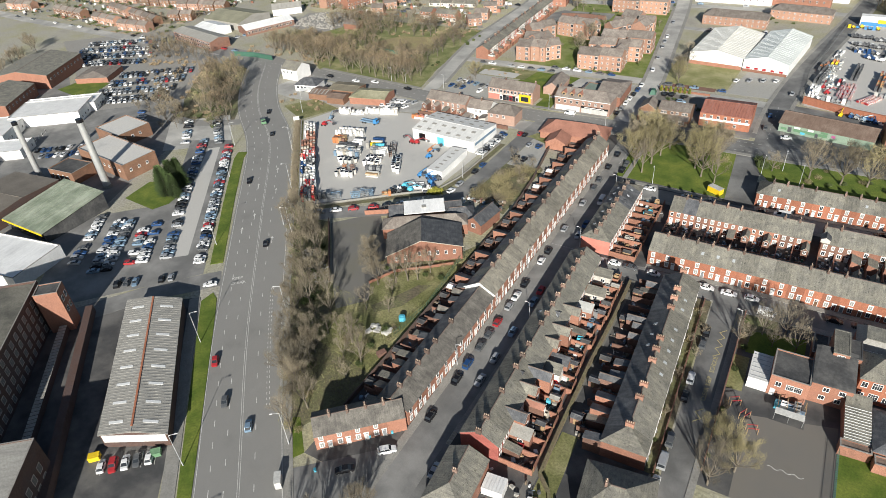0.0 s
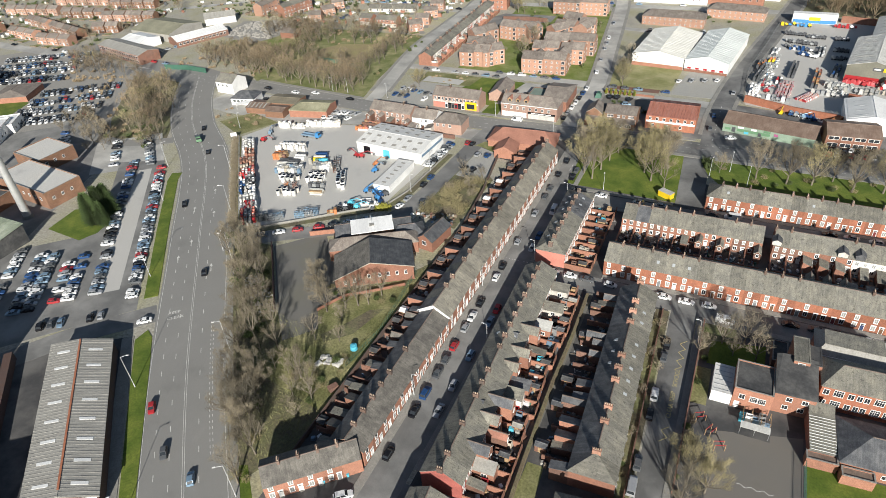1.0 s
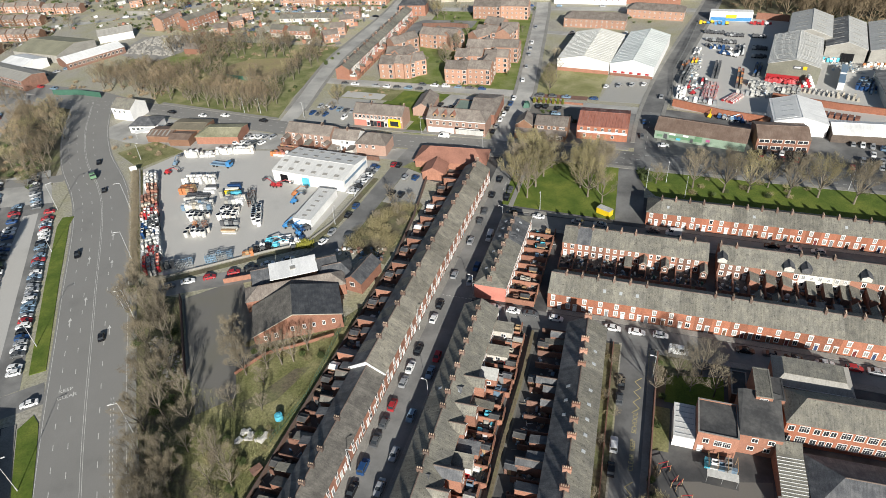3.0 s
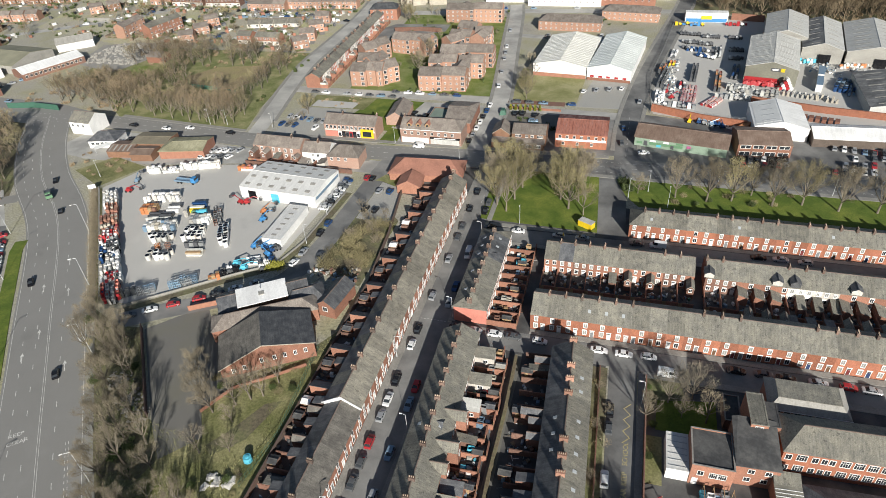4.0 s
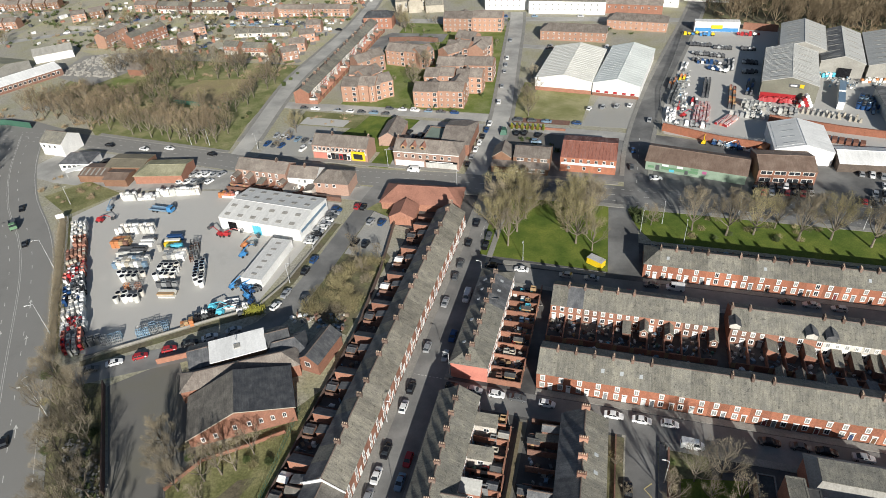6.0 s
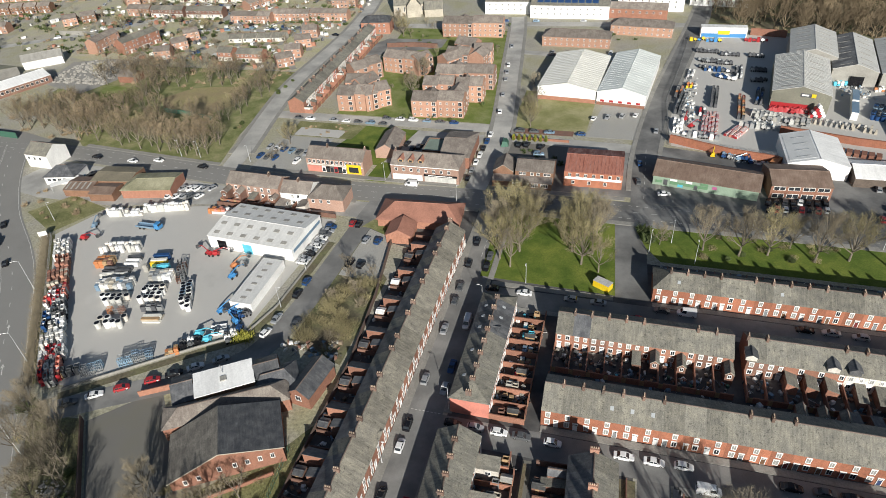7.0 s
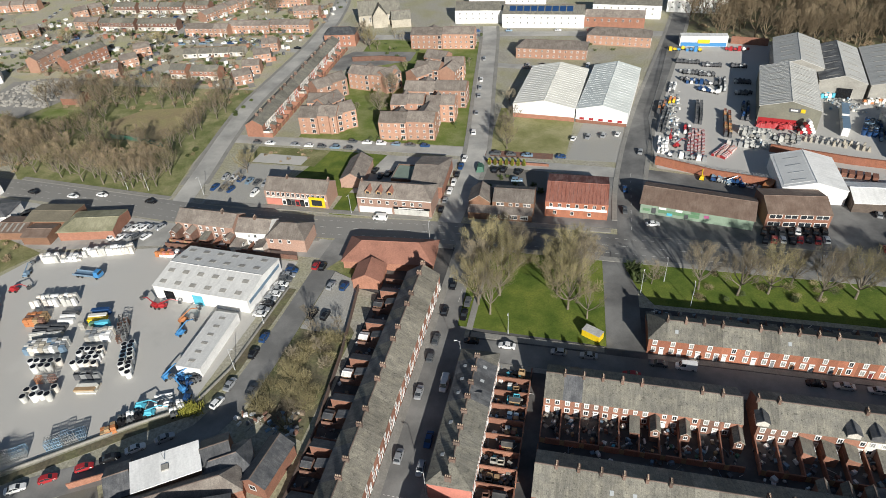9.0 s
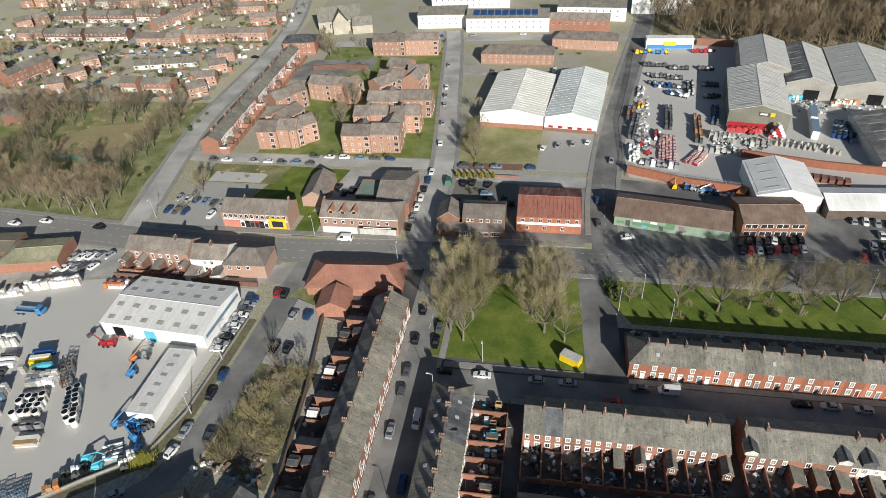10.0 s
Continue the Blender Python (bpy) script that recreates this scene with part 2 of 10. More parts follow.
PAINTS = {
    "white": plain("white car paint", (0.75, 0.75, 0.74), 0.3),
    "silver": plain("silver car paint", (0.45, 0.46, 0.47), 0.3, 0.4),
    "grey": plain("grey car paint", (0.13, 0.135, 0.14), 0.3, 0.3),
    "black": plain("black car paint", (0.012, 0.012, 0.014), 0.25),
    "blue": plain("blue car paint", (0.025, 0.075, 0.20), 0.3, 0.2),
    "light blue": plain("light blue car paint", (0.22, 0.32, 0.42), 0.3, 0.3),
    "red": plain("red car paint", (0.37, 0.03, 0.035), 0.3),
    "yellow": plain("yellow paint", (0.75, 0.52, 0.02), 0.5),
    "orange": plain("orange paint", (0.48, 0.19, 0.075), 0.6),
    "cyan": plain("bright blue paint", (0.06, 0.24, 0.5), 0.5),
    "green": plain("green paint", (0.13, 0.25, 0.14), 0.6),
    "mint": plain("mint green render", (0.25, 0.33, 0.25), 0.7),
    "teal": plain("teal panel", (0.10, 0.45, 0.58), 0.5),
}


# ---- mesh building ----
class Shape:
    """Gathers corners and faces of one mesh."""

    def __init__(self):
        self.verts, self.faces, self.mats = [], [], []

    def face(self, points, mat=0):
        n = len(self.verts)
        self.verts += [tuple(p) for p in points]
        self.faces.append(tuple(range(n, n + len(points))))
        self.mats.append(mat)
        return self

    def solid(self, low, high, mat=0):
        """A closed body between two rings of as many corners, counter-clockwise seen from high."""
        n, k = len(self.verts), len(low)
        self.verts += [tuple(p) for p in (*low, *high)]
        self.faces += [tuple(range(n + k - 1, n - 1, -1)), tuple(range(n + k, n + 2 * k))]
        self.faces += [(n + i, n + (i + 1) % k, n + k + (i + 1) % k, n + k + i) for i in range(k)]
        self.mats += [mat] * (k + 2)
        return self

    def box(self, x0, x1, y0, y1, z0, z1, mat=0, inset=0.0):
        i = inset
        return self.solid([(x0, y0, z0), (x1, y0, z0), (x1, y1, z0), (x0, y1, z0)],
                          [(x0 + i, y0 + i, z1), (x1 - i, y0 + i, z1), (x1 - i, y1 - i, z1), (x0 + i, y1 - i, z1)], mat)

    def tower(self, rings):
        """One closed body over stacked oblong rings (half width, half depth, height, shift x, shift y)."""
        n = len(self.verts)
        for a, b, z, dx, dy in rings:
            self.verts += [(dx - a, dy - b, z), (dx + a, dy - b, z), (dx + a, dy + b, z), (dx - a, dy + b, z)]
        last = len(rings) - 1
        self.faces += [(n + 3, n + 2, n + 1, n), tuple(n + 4 * last + k for k in range(4))]
        self.faces += [(n + 4 * k + i, n + 4 * k + (i + 1) % 4, n + 4 * k + 4 + (i + 1) % 4, n + 4 * k + 4 + i) for k in range(last) for i in range(4)]
        self.mats += [0] * (2 + 4 * last)
        return self

    def prism(self, outline, z0, z1, mat=0):
        return self.solid([(x, y, z0) for x, y in outline], [(x, y, z1) for x, y in outline], mat)

    def tube(self, a, b, r0, r1, sides=6, mat=0, caps=True):
        a, b = Vector(a), Vector(b)
        way = (b - a).normalized()
        side = way.cross(Vector((0, 0, 1)) if abs(way.z) < 0.9 else Vector((1, 0, 0))).normalized()
        up = way.cross(side)
        ring = [side * math.cos(k * math.tau / sides) + up * math.sin(k * math.tau / sides) for k in range(sides)]
        if caps:
            return self.solid([a + v * r0 for v in ring], [b + v * r1 for v in ring], mat)
        n = len(self.verts)
        self.verts += [tuple(a + v * r0) for v in ring] + [tuple(b + v * r1) for v in ring]
        self.faces += [(n + i, n + (i + 1) % sides, n + sides + (i + 1) % sides, n + sides + i) for i in range(sides)]
        self.mats += [mat] * sides
        return self

    def spike(self, a, b, r):
        """A thin three-sided twig that ends in a point."""
        ax, ay, az = a
        n = len(self.verts)
        self.verts += [(ax + r, ay, az), (ax - r * 0.5, ay + r * 0.87, az), (ax - r * 0.5, ay - r * 0.87, az + r * 0.5), tuple(b)]
        self.faces += [(n, n + 1, n + 3), (n + 1, n + 2, n + 3), (n + 2, n, n + 3)]
        self.mats += [0] * 3

    def mesh(self, name, *materials, smooth=False):
        data = bpy.data.meshes.new(name)
        data.from_pydata(self.verts, [], self.faces)
        for m in materials:
            data.materials.append(m)
        if len(materials) > 1:
            data.polygons.foreach_set("material_index", self.mats)
        if smooth:
            data.polygons.foreach_set("use_smooth", [True] * len(data.polygons))
        data.update()
        return data


def part(name, shape, mats, parent=None, label="", at=None, smooth=False):
    mats = mats if isinstance(mats, (list, tuple)) else [mats]
    data = shape if isinstance(shape, bpy.types.Mesh) else shape.mesh(name, *mats, smooth=smooth)
    ob = new(name, data)
    if parent:
        ob.parent = parent
    if at:
        ob.matrix_basis = at
    return tagged(ob, label)


def thing(name, label, category, group="", kind="", at=None):
    ob = tagged(new(name), label, category, group, kind)
    ob.empty_display_size = 0.5
    if at:
        ob.matrix_basis = at
    return ob


def ribbon(shape, line, width, z, shift=0.0, thick=0.03):
    """A strip along a line of places."""
    pts = [Vector((x, y, 0)) for x, y in line]
    left, right = [], []
    for i, p in enumerate(pts):
        way = (pts[min(i + 1, len(pts) - 1)] - pts[max(i - 1, 0)]).normalized()
        side = Vector((-way.y, way.x, 0))
        left.append(p + side * (shift + width / 2))
        right.append(p + side * (shift - width / 2))
    for i in range(len(pts) - 1):
        ring = [right[i], right[i + 1], left[i + 1], left[i]]
        shape.solid([(v.x, v.y, z - thick) for v in ring], [(v.x, v.y, z) for v in ring])
    return shape


def curve_line(points, step=6.0):
    """A smooth line through the points."""
    pts = [Vector((x, y)) for x, y in points]
    ext = [pts[0] * 2 - pts[1], *pts, pts[-1] * 2 - pts[-2]]
    out = []
    for i in range(1, len(ext) - 2):
        a, b, c, d = ext[i - 1:i + 3]
        n = max(1, int((c - b).length / step))
        for k in range(n):
            t = k / n
            out.append(0.5 * (2 * b + (c - a) * t + (2 * a - 5 * b + 4 * c - d) * t * t + (3 * b - a - 3 * c + d) * t ** 3))
    return [(v.x, v.y) for v in (*out, pts[-1])]


def dashes(shape, line, shift, on, off, width, z):
    """Broken lines along a road."""
    pts = [Vector((x, y)) for x, y in line]
    travel, mark = 0.0, 0.0
    for a, b in zip(pts, pts[1:]):
        way = (b - a)
        length = way.length
        way = way.normalized()
        side = Vector((-way.y, way.x))
        while mark < travel + length:
            p = a + way * (mark - travel) + side * shift
            q = p + way * on
            s = side * width / 2
            shape.face([(*(p - s), z), (*(q - s), z), (*(q + s), z), (*(p + s), z)])
            mark += on + off
        travel += length


def inside(x, y, outline):
    hit = False
    for (x0, y0), (x1, y1) in zip(outline, outline[1:] + outline[:1]):
        if (y0 > y) != (y1 > y) and x < (x1 - x0) * (y - y0) / (y1 - y0) + x0:
            hit = not hit
    return hit

# ---- ground, roads, lots ----
ALONG, ACROSS = Vector((-0.64, 0.768)), Vector((0.768, 0.64))


def sn(s, n):
    """A place in the district west of the main road: s along that road, n across it."""
    v = ALONG * s + ACROSS * n
    return v.x, v.y


def structure(name, shape, mat, label, category="ground"):
    return tagged(part(name, shape, mat), label, category, kind="structure")


shape = Shape()
shape.face([(-3000, -3000, 0), (3000, -3000, 0), (3000, 3000, 0), (-3000, 3000, 0)])
structure("ground", shape, SUBURB, "patchy ground of gardens and rough grass between the streets")


def lot(name, outline, mat, label, z=0.02, category="ground"):
    return structure(name, Shape().prism(outline, -0.05, z), mat, label, category)


lot("yard_tarmac", [(-262, 240), (-240, 236), (-205, 236), (-163, 245), (-104, 246), (-104, 256), (-165, 257), (-256, 264)], ASPHALT_OLD, "worn tarmac between workshops and houses", 0.014)
lot("gardens", [(-420, 400), (-330, 374), (-186, 376), (-184, 440), (-190, 600), (-460, 600)], GARDENS, "rough gardens and grass of the estate", 0.012)
lot("corner_green", [(-236, 226), (-216, 216), (-206, 234), (-226, 240)], GRASS_DULL, "rough grass corner beside the depot", 0.03)
lot("service_yard", [(-176, 405), (-158, 403), (-124, 420), (-124, 434), (-160, 432)], ASPHALT, "tarmac yard behind a retaining wall", 0.03)
# terraces stand on flagged yards, whose shade is put into the dark colour
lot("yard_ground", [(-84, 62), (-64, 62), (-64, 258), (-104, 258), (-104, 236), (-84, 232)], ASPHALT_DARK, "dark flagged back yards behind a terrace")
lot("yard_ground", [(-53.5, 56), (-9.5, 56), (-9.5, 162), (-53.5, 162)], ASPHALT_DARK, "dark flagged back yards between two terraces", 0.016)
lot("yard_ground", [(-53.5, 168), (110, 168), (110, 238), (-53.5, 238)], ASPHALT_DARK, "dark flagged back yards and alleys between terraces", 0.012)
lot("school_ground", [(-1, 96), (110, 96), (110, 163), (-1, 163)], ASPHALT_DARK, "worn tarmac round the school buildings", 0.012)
lot("patio", [(11.6, 122), (19.2, 122), (19.4, 130), (11.4, 130)], ASPHALT_DARK, "dark paved school patio", 0.03)
lot("playground", [(7, 96), (26.2, 96), (26.2, 126), (7, 121)], PLAY, "worn grey tarmac playground of the school")
lot("lawn", [(26.8, 92), (60, 92), (60, 119), (26.8, 119.5)], GRASS, "bright green school lawn behind a fence")
lot("garden_border", [(0.8, 143), (10, 154), (9, 160), (1.0, 160)], EARTH, "bare brown garden border at the school", 0.018)
lot("lawn", [(3, 143), (17, 143), (17, 154.5), (3.4, 152)], GRASS, "green lawn in the school garden")
lot("lawn", [(0, 128), (4.5, 128), (4.5, 141), (0, 141)], GRASS_DULL, "worn grass beside the school")
lot("grass_park", [(-57.3, 222.3), (-16.5, 221), (-17.6, 243), (-18.5, 258.5), (-58.3, 258.5)], GRASS, "sunlit green park lawn with bare trees", 0.05)
lot("grass_strip", [(-9.5, 250), (-8, 246), (-3.6, 239.8), (110, 239.8), (110, 257.5), (-12, 258)], GRASS, "long green lawn with bare trees beside a road", 0.05)
# the shade over the path is painted in with the darker road colour
lot("path", [(-16.4, 220), (-7, 220), (-8, 246), (-12.5, 258), (-18.4, 258)], ROAD_DARK, "dark tarmac footpath between lawns", 0.03)
# church lot: plain grey tarmac, darkened in colour for the trees' shadows
lot("church_lot", [(-142, 146.5), (-119, 118), (-110, 108), (-103, 116), (-107.5, 123), (-104, 131), (-106, 133), (-120, 150), (-129, 160)], MOSSY_AND_SHADED_TARMAC, "grey empty tarmac car park beside the church hall", 0.03)
lot("waste_ground", [(-151, 146), (-143.5, 147), (-120, 118), (-86, 112), (-83, 82), (-92, 63), (-74, 44), (-84, 46), (-96, 62), (-166, 152)], EARTH, "rough earth and brambles under the roadside trees")
lot("waste_ground", [(-92, 130), (-88, 118), (-90, 106), (-98, 104), (-119, 118), (-112, 96), (-100, 84), (-84, 70), (-83.5, 160), (-88, 152), (-107, 131)], EARTH, "rough grass and rubble behind the terrace", 0.015)
lot("waste_ground", [(-103, 116), (-110, 108), (-113, 96), (-84, 90), (-84, 150), (-88, 143), (-95, 138), (-104, 131), (-107.5, 123)], GRASS_DULL, "rough grass below the church hall wall", 0.024)
lot("path", [(-98, 112), (-92, 118), (-88.6, 131), (-92.6, 129), (-97, 120), (-101, 114)], EARTH, "worn earthy patch on rough grass", 0.03)
lot("yard_concrete", [(-213.5, 214.5), (-165.5, 155.5), (-156, 155.2), (-128.5, 177), (-118.5, 184), (-114.5, 243), (-163, 243.5), (-205, 234)], CONCRETE, "pale concrete yard of a plant hire depot", 0.03)
lot("verge", [(-217, 214), (-166.5, 152), (-164.5, 155), (-213, 215)], GRASS_DULL, "narrow overgrown verge beside the main road", 0.04)
lot("lawn", [(-104, 240.6), (-101, 246), (-90.4, 240.4), (-92.4, 236.6), (-100.5, 240.4)], GRASS_WORN, "strip of grass beside the clinic car park", 0.045)
lot("scrub_ground", [(-103.5, 183), (-86, 178), (-85.5, 215), (-101, 232)], EARTH, "rough earth under scrub bushes", 0.02)
lot("car_park", [(-101.5, 214), (-87, 213), (-90.5, 236), (-100.5, 240)], PALE_GRAVEL, "small pale gravel car park", 0.04)
lot("depot_ground", [(0.5, 318.5), (38, 311), (60, 303), (110, 290), (135, 330), (124, 449), (46, 459), (11, 455), (-2, 365)], CONCRETE, "pale concrete depot yard crowded with plant", 0.03)
lot("forecourt", [(-6, 273), (110, 273), (110, 300), (60, 303), (32, 312), (-4, 317)], ROAD_DARK, "dark tarmac forecourt beside the road", 0.02)
lot("warehouse_lawn", [(-66, 325.2), (-34, 325), (-32, 362), (-66, 366)], FIELD, "dull grass beside a white warehouse", 0.03)
lot("warehouse_parking", [(-34, 321), (-14, 321), (-11, 357), (-28, 357)], PALE_GRAVEL, "pale gravel parking beside a warehouse", 0.035)
lot("car_park", [(-65.5, 299), (-40, 299), (-40, 314.4), (-65.5, 314.8)], PLAY, "brown tarmac parking behind the workshops", 0.03)
lot("brick_verge", [(-66, 320.2), (-39, 320.4), (-39, 325), (-66, 325)], BRICK_OLD, "reddish paved strip beside the lane", 0.05)
lot("backland", [(-66, 276), (-12, 276), (-12, 310), (-66, 310)], ASPHALT, "tarmac back yards of workshops", 0.012)
lot("backland", [(-113, 273), (-77, 273), (-76, 316), (-112, 316)], ASPHALT_OLD, "tarmac yard behind shops", 0.012)
lot("grass_plot", [(-140, 286), (-112.5, 283), (-106, 316), (-131, 317)], GRASS, "bright grass plot behind a shop", 0.025)
lot("grass_plot", [(-114.5, 271), (-106, 271), (-106.5, 286), (-113.5, 286)], GRASS, "green grass plot between shops", 0.03)
lot("concrete_slab", [(-161, 303.5), (-139, 303.5), (-138, 310.5), (-160.5, 311)], CONCRETE, "old pale concrete slab on rough grass", 0.045)
lot("shop_parking", [(-166, 271), (-141, 271), (-141, 302), (-164, 302)], PALE_GRAVEL, "pale gravel parking lot beside shops", 0.03)
lot("grass_plot", [(-163, 303), (-133, 303), (-131, 317), (-164, 317)], GRASS_DULL, "dull grass plot beside a parking lot", 0.03)
lot("flats_lawn", [(-150, 327), (-76, 327), (-88, 452), (-156, 452)], LAWN, "worn green lawns round brick flats", 0.02)
lot("wood_ground", [(-254, 277.5), (-180, 271.5), (-186, 300), (-194, 374), (-320, 372), (-318, 330)], GRASS_WORN, "brown leaves and winter grass under a bare wood", 0.02)
lot("clearing", [(-250, 330), (-238, 318), (-213, 316), (-203, 338), (-212, 352), (-240, 346)], TAN_EARTH, "bare tan earth in the wood's clearing", 0.03)
lot("clearing", [(-290, 318), (-264, 316), (-258, 330), (-272, 342), (-292, 342)], LAWN, "green grass in the wood's clearing", 0.03)
lot("rubble_yard", [(-335, 340), (-300, 330), (-292, 350), (-298, 378), (-318, 380), (-340, 372)], GRAVEL, "pale rubble yard beside the factory", 0.034)
lot("junction_apron", [(-352, 268), (-292, 262), (-262, 262), (-256, 276), (-300, 287), (-350, 289)], ASPHALT_MAIN, "grey asphalt apron of the junction", 0.03)
lot("rough_ground", [(-300, 190), (-262, 184), (-244, 196), (-262, 222), (-290, 268), (-352, 262), (-372, 246)], EARTH, "rough earth and scrub beside the main road", 0.016)
lot("car_park", [sn(176, -116), sn(183, -59.5), sn(290, -60), sn(296, -80), sn(236, -80), sn(234, -116)], ASPHALT, "large tarmac car park full of parked cars", 0.03)
lot("car_park", [sn(286, -60), sn(322, -64), sn(322, -94), sn(288, -92)], ASPHALT_OLD, "tarmac car park beside bare trees", 0.028)
lot("car_park_aisle", [sn(196, -74), sn(240, -73.5), sn(284, -70.5), sn(284, -65), sn(196, -66.5)], CONCRETE, "pale concrete aisle of the car park", 0.035)
lot("car_park", [sn(352, -150), sn(352, -92), sn(415, -88), sn(500, -125), sn(500, -200), sn(425, -170)], GRAVEL, "large pale car park full of parked cars", 0.03)
lot("works_ground", [sn(205, -230), sn(205, -118), sn(262, -100), sn(300, -86), sn(352, -92), sn(352, -150), sn(430, -176), sn(430, -230)], ASPHALT, "worn tarmac between works buildings", 0.02)
lot("lawn", [sn(246, -99.5), sn(233, -86), sn(236, -80), sn(244, -76), sn(256, -84), sn(258, -92)], GRASS, "green lawn under tall conifers", 0.035)
# the mill's shadow is put into this yard's dark colour
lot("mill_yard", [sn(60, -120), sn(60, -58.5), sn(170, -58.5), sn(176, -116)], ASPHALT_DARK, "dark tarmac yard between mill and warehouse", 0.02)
lot("lawn", [sn(395, -172), sn(372, -150), sn(395, -142), sn(410, -158)], GRASS, "green lawn beside a car park", 0.035)
lot("lawn", [(-90, 52), (-84, 62), (-92, 70), (-100, 66)], GRASS, "green grass beside the end terrace", 0.04)
lot("lawn", [(-78, 44), (-70, 52), (-78, 58), (-86, 49)], GRASS, "green grass beside the main road", 0.035)

lot("alley", [(-33.6, 70), (-31.4, 70), (-31.4, 160), (-33.6, 160)], MOSSY_AND_SHADED_TARMAC, "mossy dark back alley between yard walls", 0.03)
lot("verge", [(-8.0, 60), (-7.0, 60), (-9.0, 160), (-10.85, 160)], EARTH, "mossy brown verge in front of the terrace", 0.1)
lot("verge", [(-181, 277), (-186.4, 300), (-193.6, 350), (-199, 350), (-193, 300), (-189, 278)], GRASS_WORN, "green verge between the wood and the climbing road", 0.04)
lot("front_gardens", [(-10.7, 94), (-8.6, 94), (-10.9, 160), (-13, 160)], EARTH, "narrow front gardens of the terrace", 0.03)
lot("back_garden", [(-31, 72), (-26, 78), (-27, 96), (-31, 96)], GRASS_DULL, "overgrown garden behind the terrace", 0.03)
# roads
MAIN = curve_line([sn(-60, -34.6), sn(40, -38.2), sn(94, -40.0), sn(150, -42.1), sn(215, -41.8), (-211, 188), (-245, 217), (-268, 241), (-290, 270)])
CROSS = curve_line([(-420, 262), (-330, 268.5), (-250, 271), (-170, 264.6), (-117, 263), (-75, 265.5), (0, 266.5), (130, 266)])
STREET = [(-59, 30), (-59, 262)]
CLIMBING_ROAD = curve_line([(-173, 264), (-177, 290), (-183, 322), (-188, 358), (-188.5, 400), (-190, 453), (-200, 520), (-232, 640)])
FLATS_ROAD = curve_line([(-70.5, 268), (-69.3, 300), (-70, 325), (-78, 390), (-86, 455), (-90, 480)])
DEPOT_ROAD = curve_line([(-9.6, 268), (-9.3, 308), (-3.5, 360), (6, 415), (16, 470), (24, 520)])
ROADS = (
    ("road", MAIN, 21.5, 0.045, ASPHALT_MAIN, "wide grey asphalt dual carriageway with lane markings"),
    ("road", [p for p in CROSS if p[0] < -60], 12.5, 0.05, ASPHALT_MAIN, "grey asphalt cross road with lane markings"),
    # eastern part: tree shadows are put into the road's darker colour
    ("road", [p for p in CROSS if p[0] > -68], 12.5, 0.048, ROAD_DARK, "dark asphalt cross road beside the lawns"),
    ("road", STREET, 8.6, 0.04, ASPHALT, "grey asphalt street between terraces"),
    ("road", [(-55, 164.5), (110, 164.5)], 7.4, 0.036, ASPHALT, "grey asphalt side street in front of a terrace"),
    ("road", [(-55, 214.2), (110, 214.2)], 7.6, 0.036, ASPHALT, "shaded asphalt side street in front of a terrace"),
    # tree shade on the school street is painted in as darker asphalt
    ("road", [(-2.6, 40), (-3.6, 94), (-5.2, 162)], 7.0, 0.034, ROAD_DARK, "asphalt school street with zigzag markings"),
    # street end: its shade is part of the darker road colour
    ("road", [(-88, 46), (-60, 71), (-52, 76)], 11, 0.038, ROAD_DARK, "shaded asphalt street end beside the end terrace"),
    ("road", [(-70, 30), (-56, 50), (-55, 80)], 10, 0.037, ROAD_DARK, "asphalt junction at the street's end"),
    ("road", curve_line([(-154, 147), (-141, 155), (-122, 166), (-111, 176), (-107, 192), (-105.5, 215), (-104, 250), (-103, 260)]), 7.4, 0.042, ASPHALT, "asphalt lane bending round the depot"),
    ("road", CLIMBING_ROAD, 8.0, 0.043, ASPHALT_OLD, "pale asphalt road climbing between houses"),
    ("road", FLATS_ROAD, 8.0, 0.041, ASPHALT_OLD, "asphalt road beside brick flats"),
    ("road", DEPOT_ROAD, 8.6, 0.044, ROAD_DARK, "dark asphalt road beside the depot"),
    ("road", [(-182, 322.5), (-72, 322.5)], 7.4, 0.040, ASPHALT_OLD, "asphalt road lined with parked cars"),
    ("road", [(-72, 315.5), (-10, 313)], 7.0, 0.039, ASPHALT_OLD, "asphalt lane behind workshops"),
    ("road", [(-179, 452), (-90, 466), (20, 473)], 8.0, 0.039, ASPHALT_OLD, "asphalt road at the far end"),
    ("road", [(-80, 418), (-4, 412)], 6.0, 0.038, ASPHALT_OLD, "asphalt lane behind a warehouse"),
    ("road", [sn(179, -53), sn(177, -75), sn(170, -100), sn(160, -135)], 8.6, 0.041, ASPHALT, "asphalt side road between mill and car park"),
    ("road", curve_line([(-243, 202), (-256, 195), (-272, 191), (-300, 196), (-322, 214)]), 6.6, 0.035, ASPHALT_MAIN, "narrow asphalt side road beside bare trees"),
    ("road", curve_line([(-640, 290), (-560, 284), (-496, 282), (-450, 280), (-385, 277), (-330, 270)]), 9.0, 0.042, ASPHALT_OLD, "asphalt road beside a large car park"),
    ("road", curve_line([(-330, 560), (-300, 480), (-262, 440), (-176, 430)]), 7.0, 0.037, ASPHALT_OLD, "estate road between brick houses"),
    ("road", curve_line([(-470, 360), (-400, 400), (-340, 455), (-310, 560)]), 7.0, 0.036, ASPHALT_OLD, "estate road between brick houses"),
)
for name, line, width, z, mat, label in ROADS:
    structure(name, ribbon(Shape(), line, width, z), mat, label, "road")

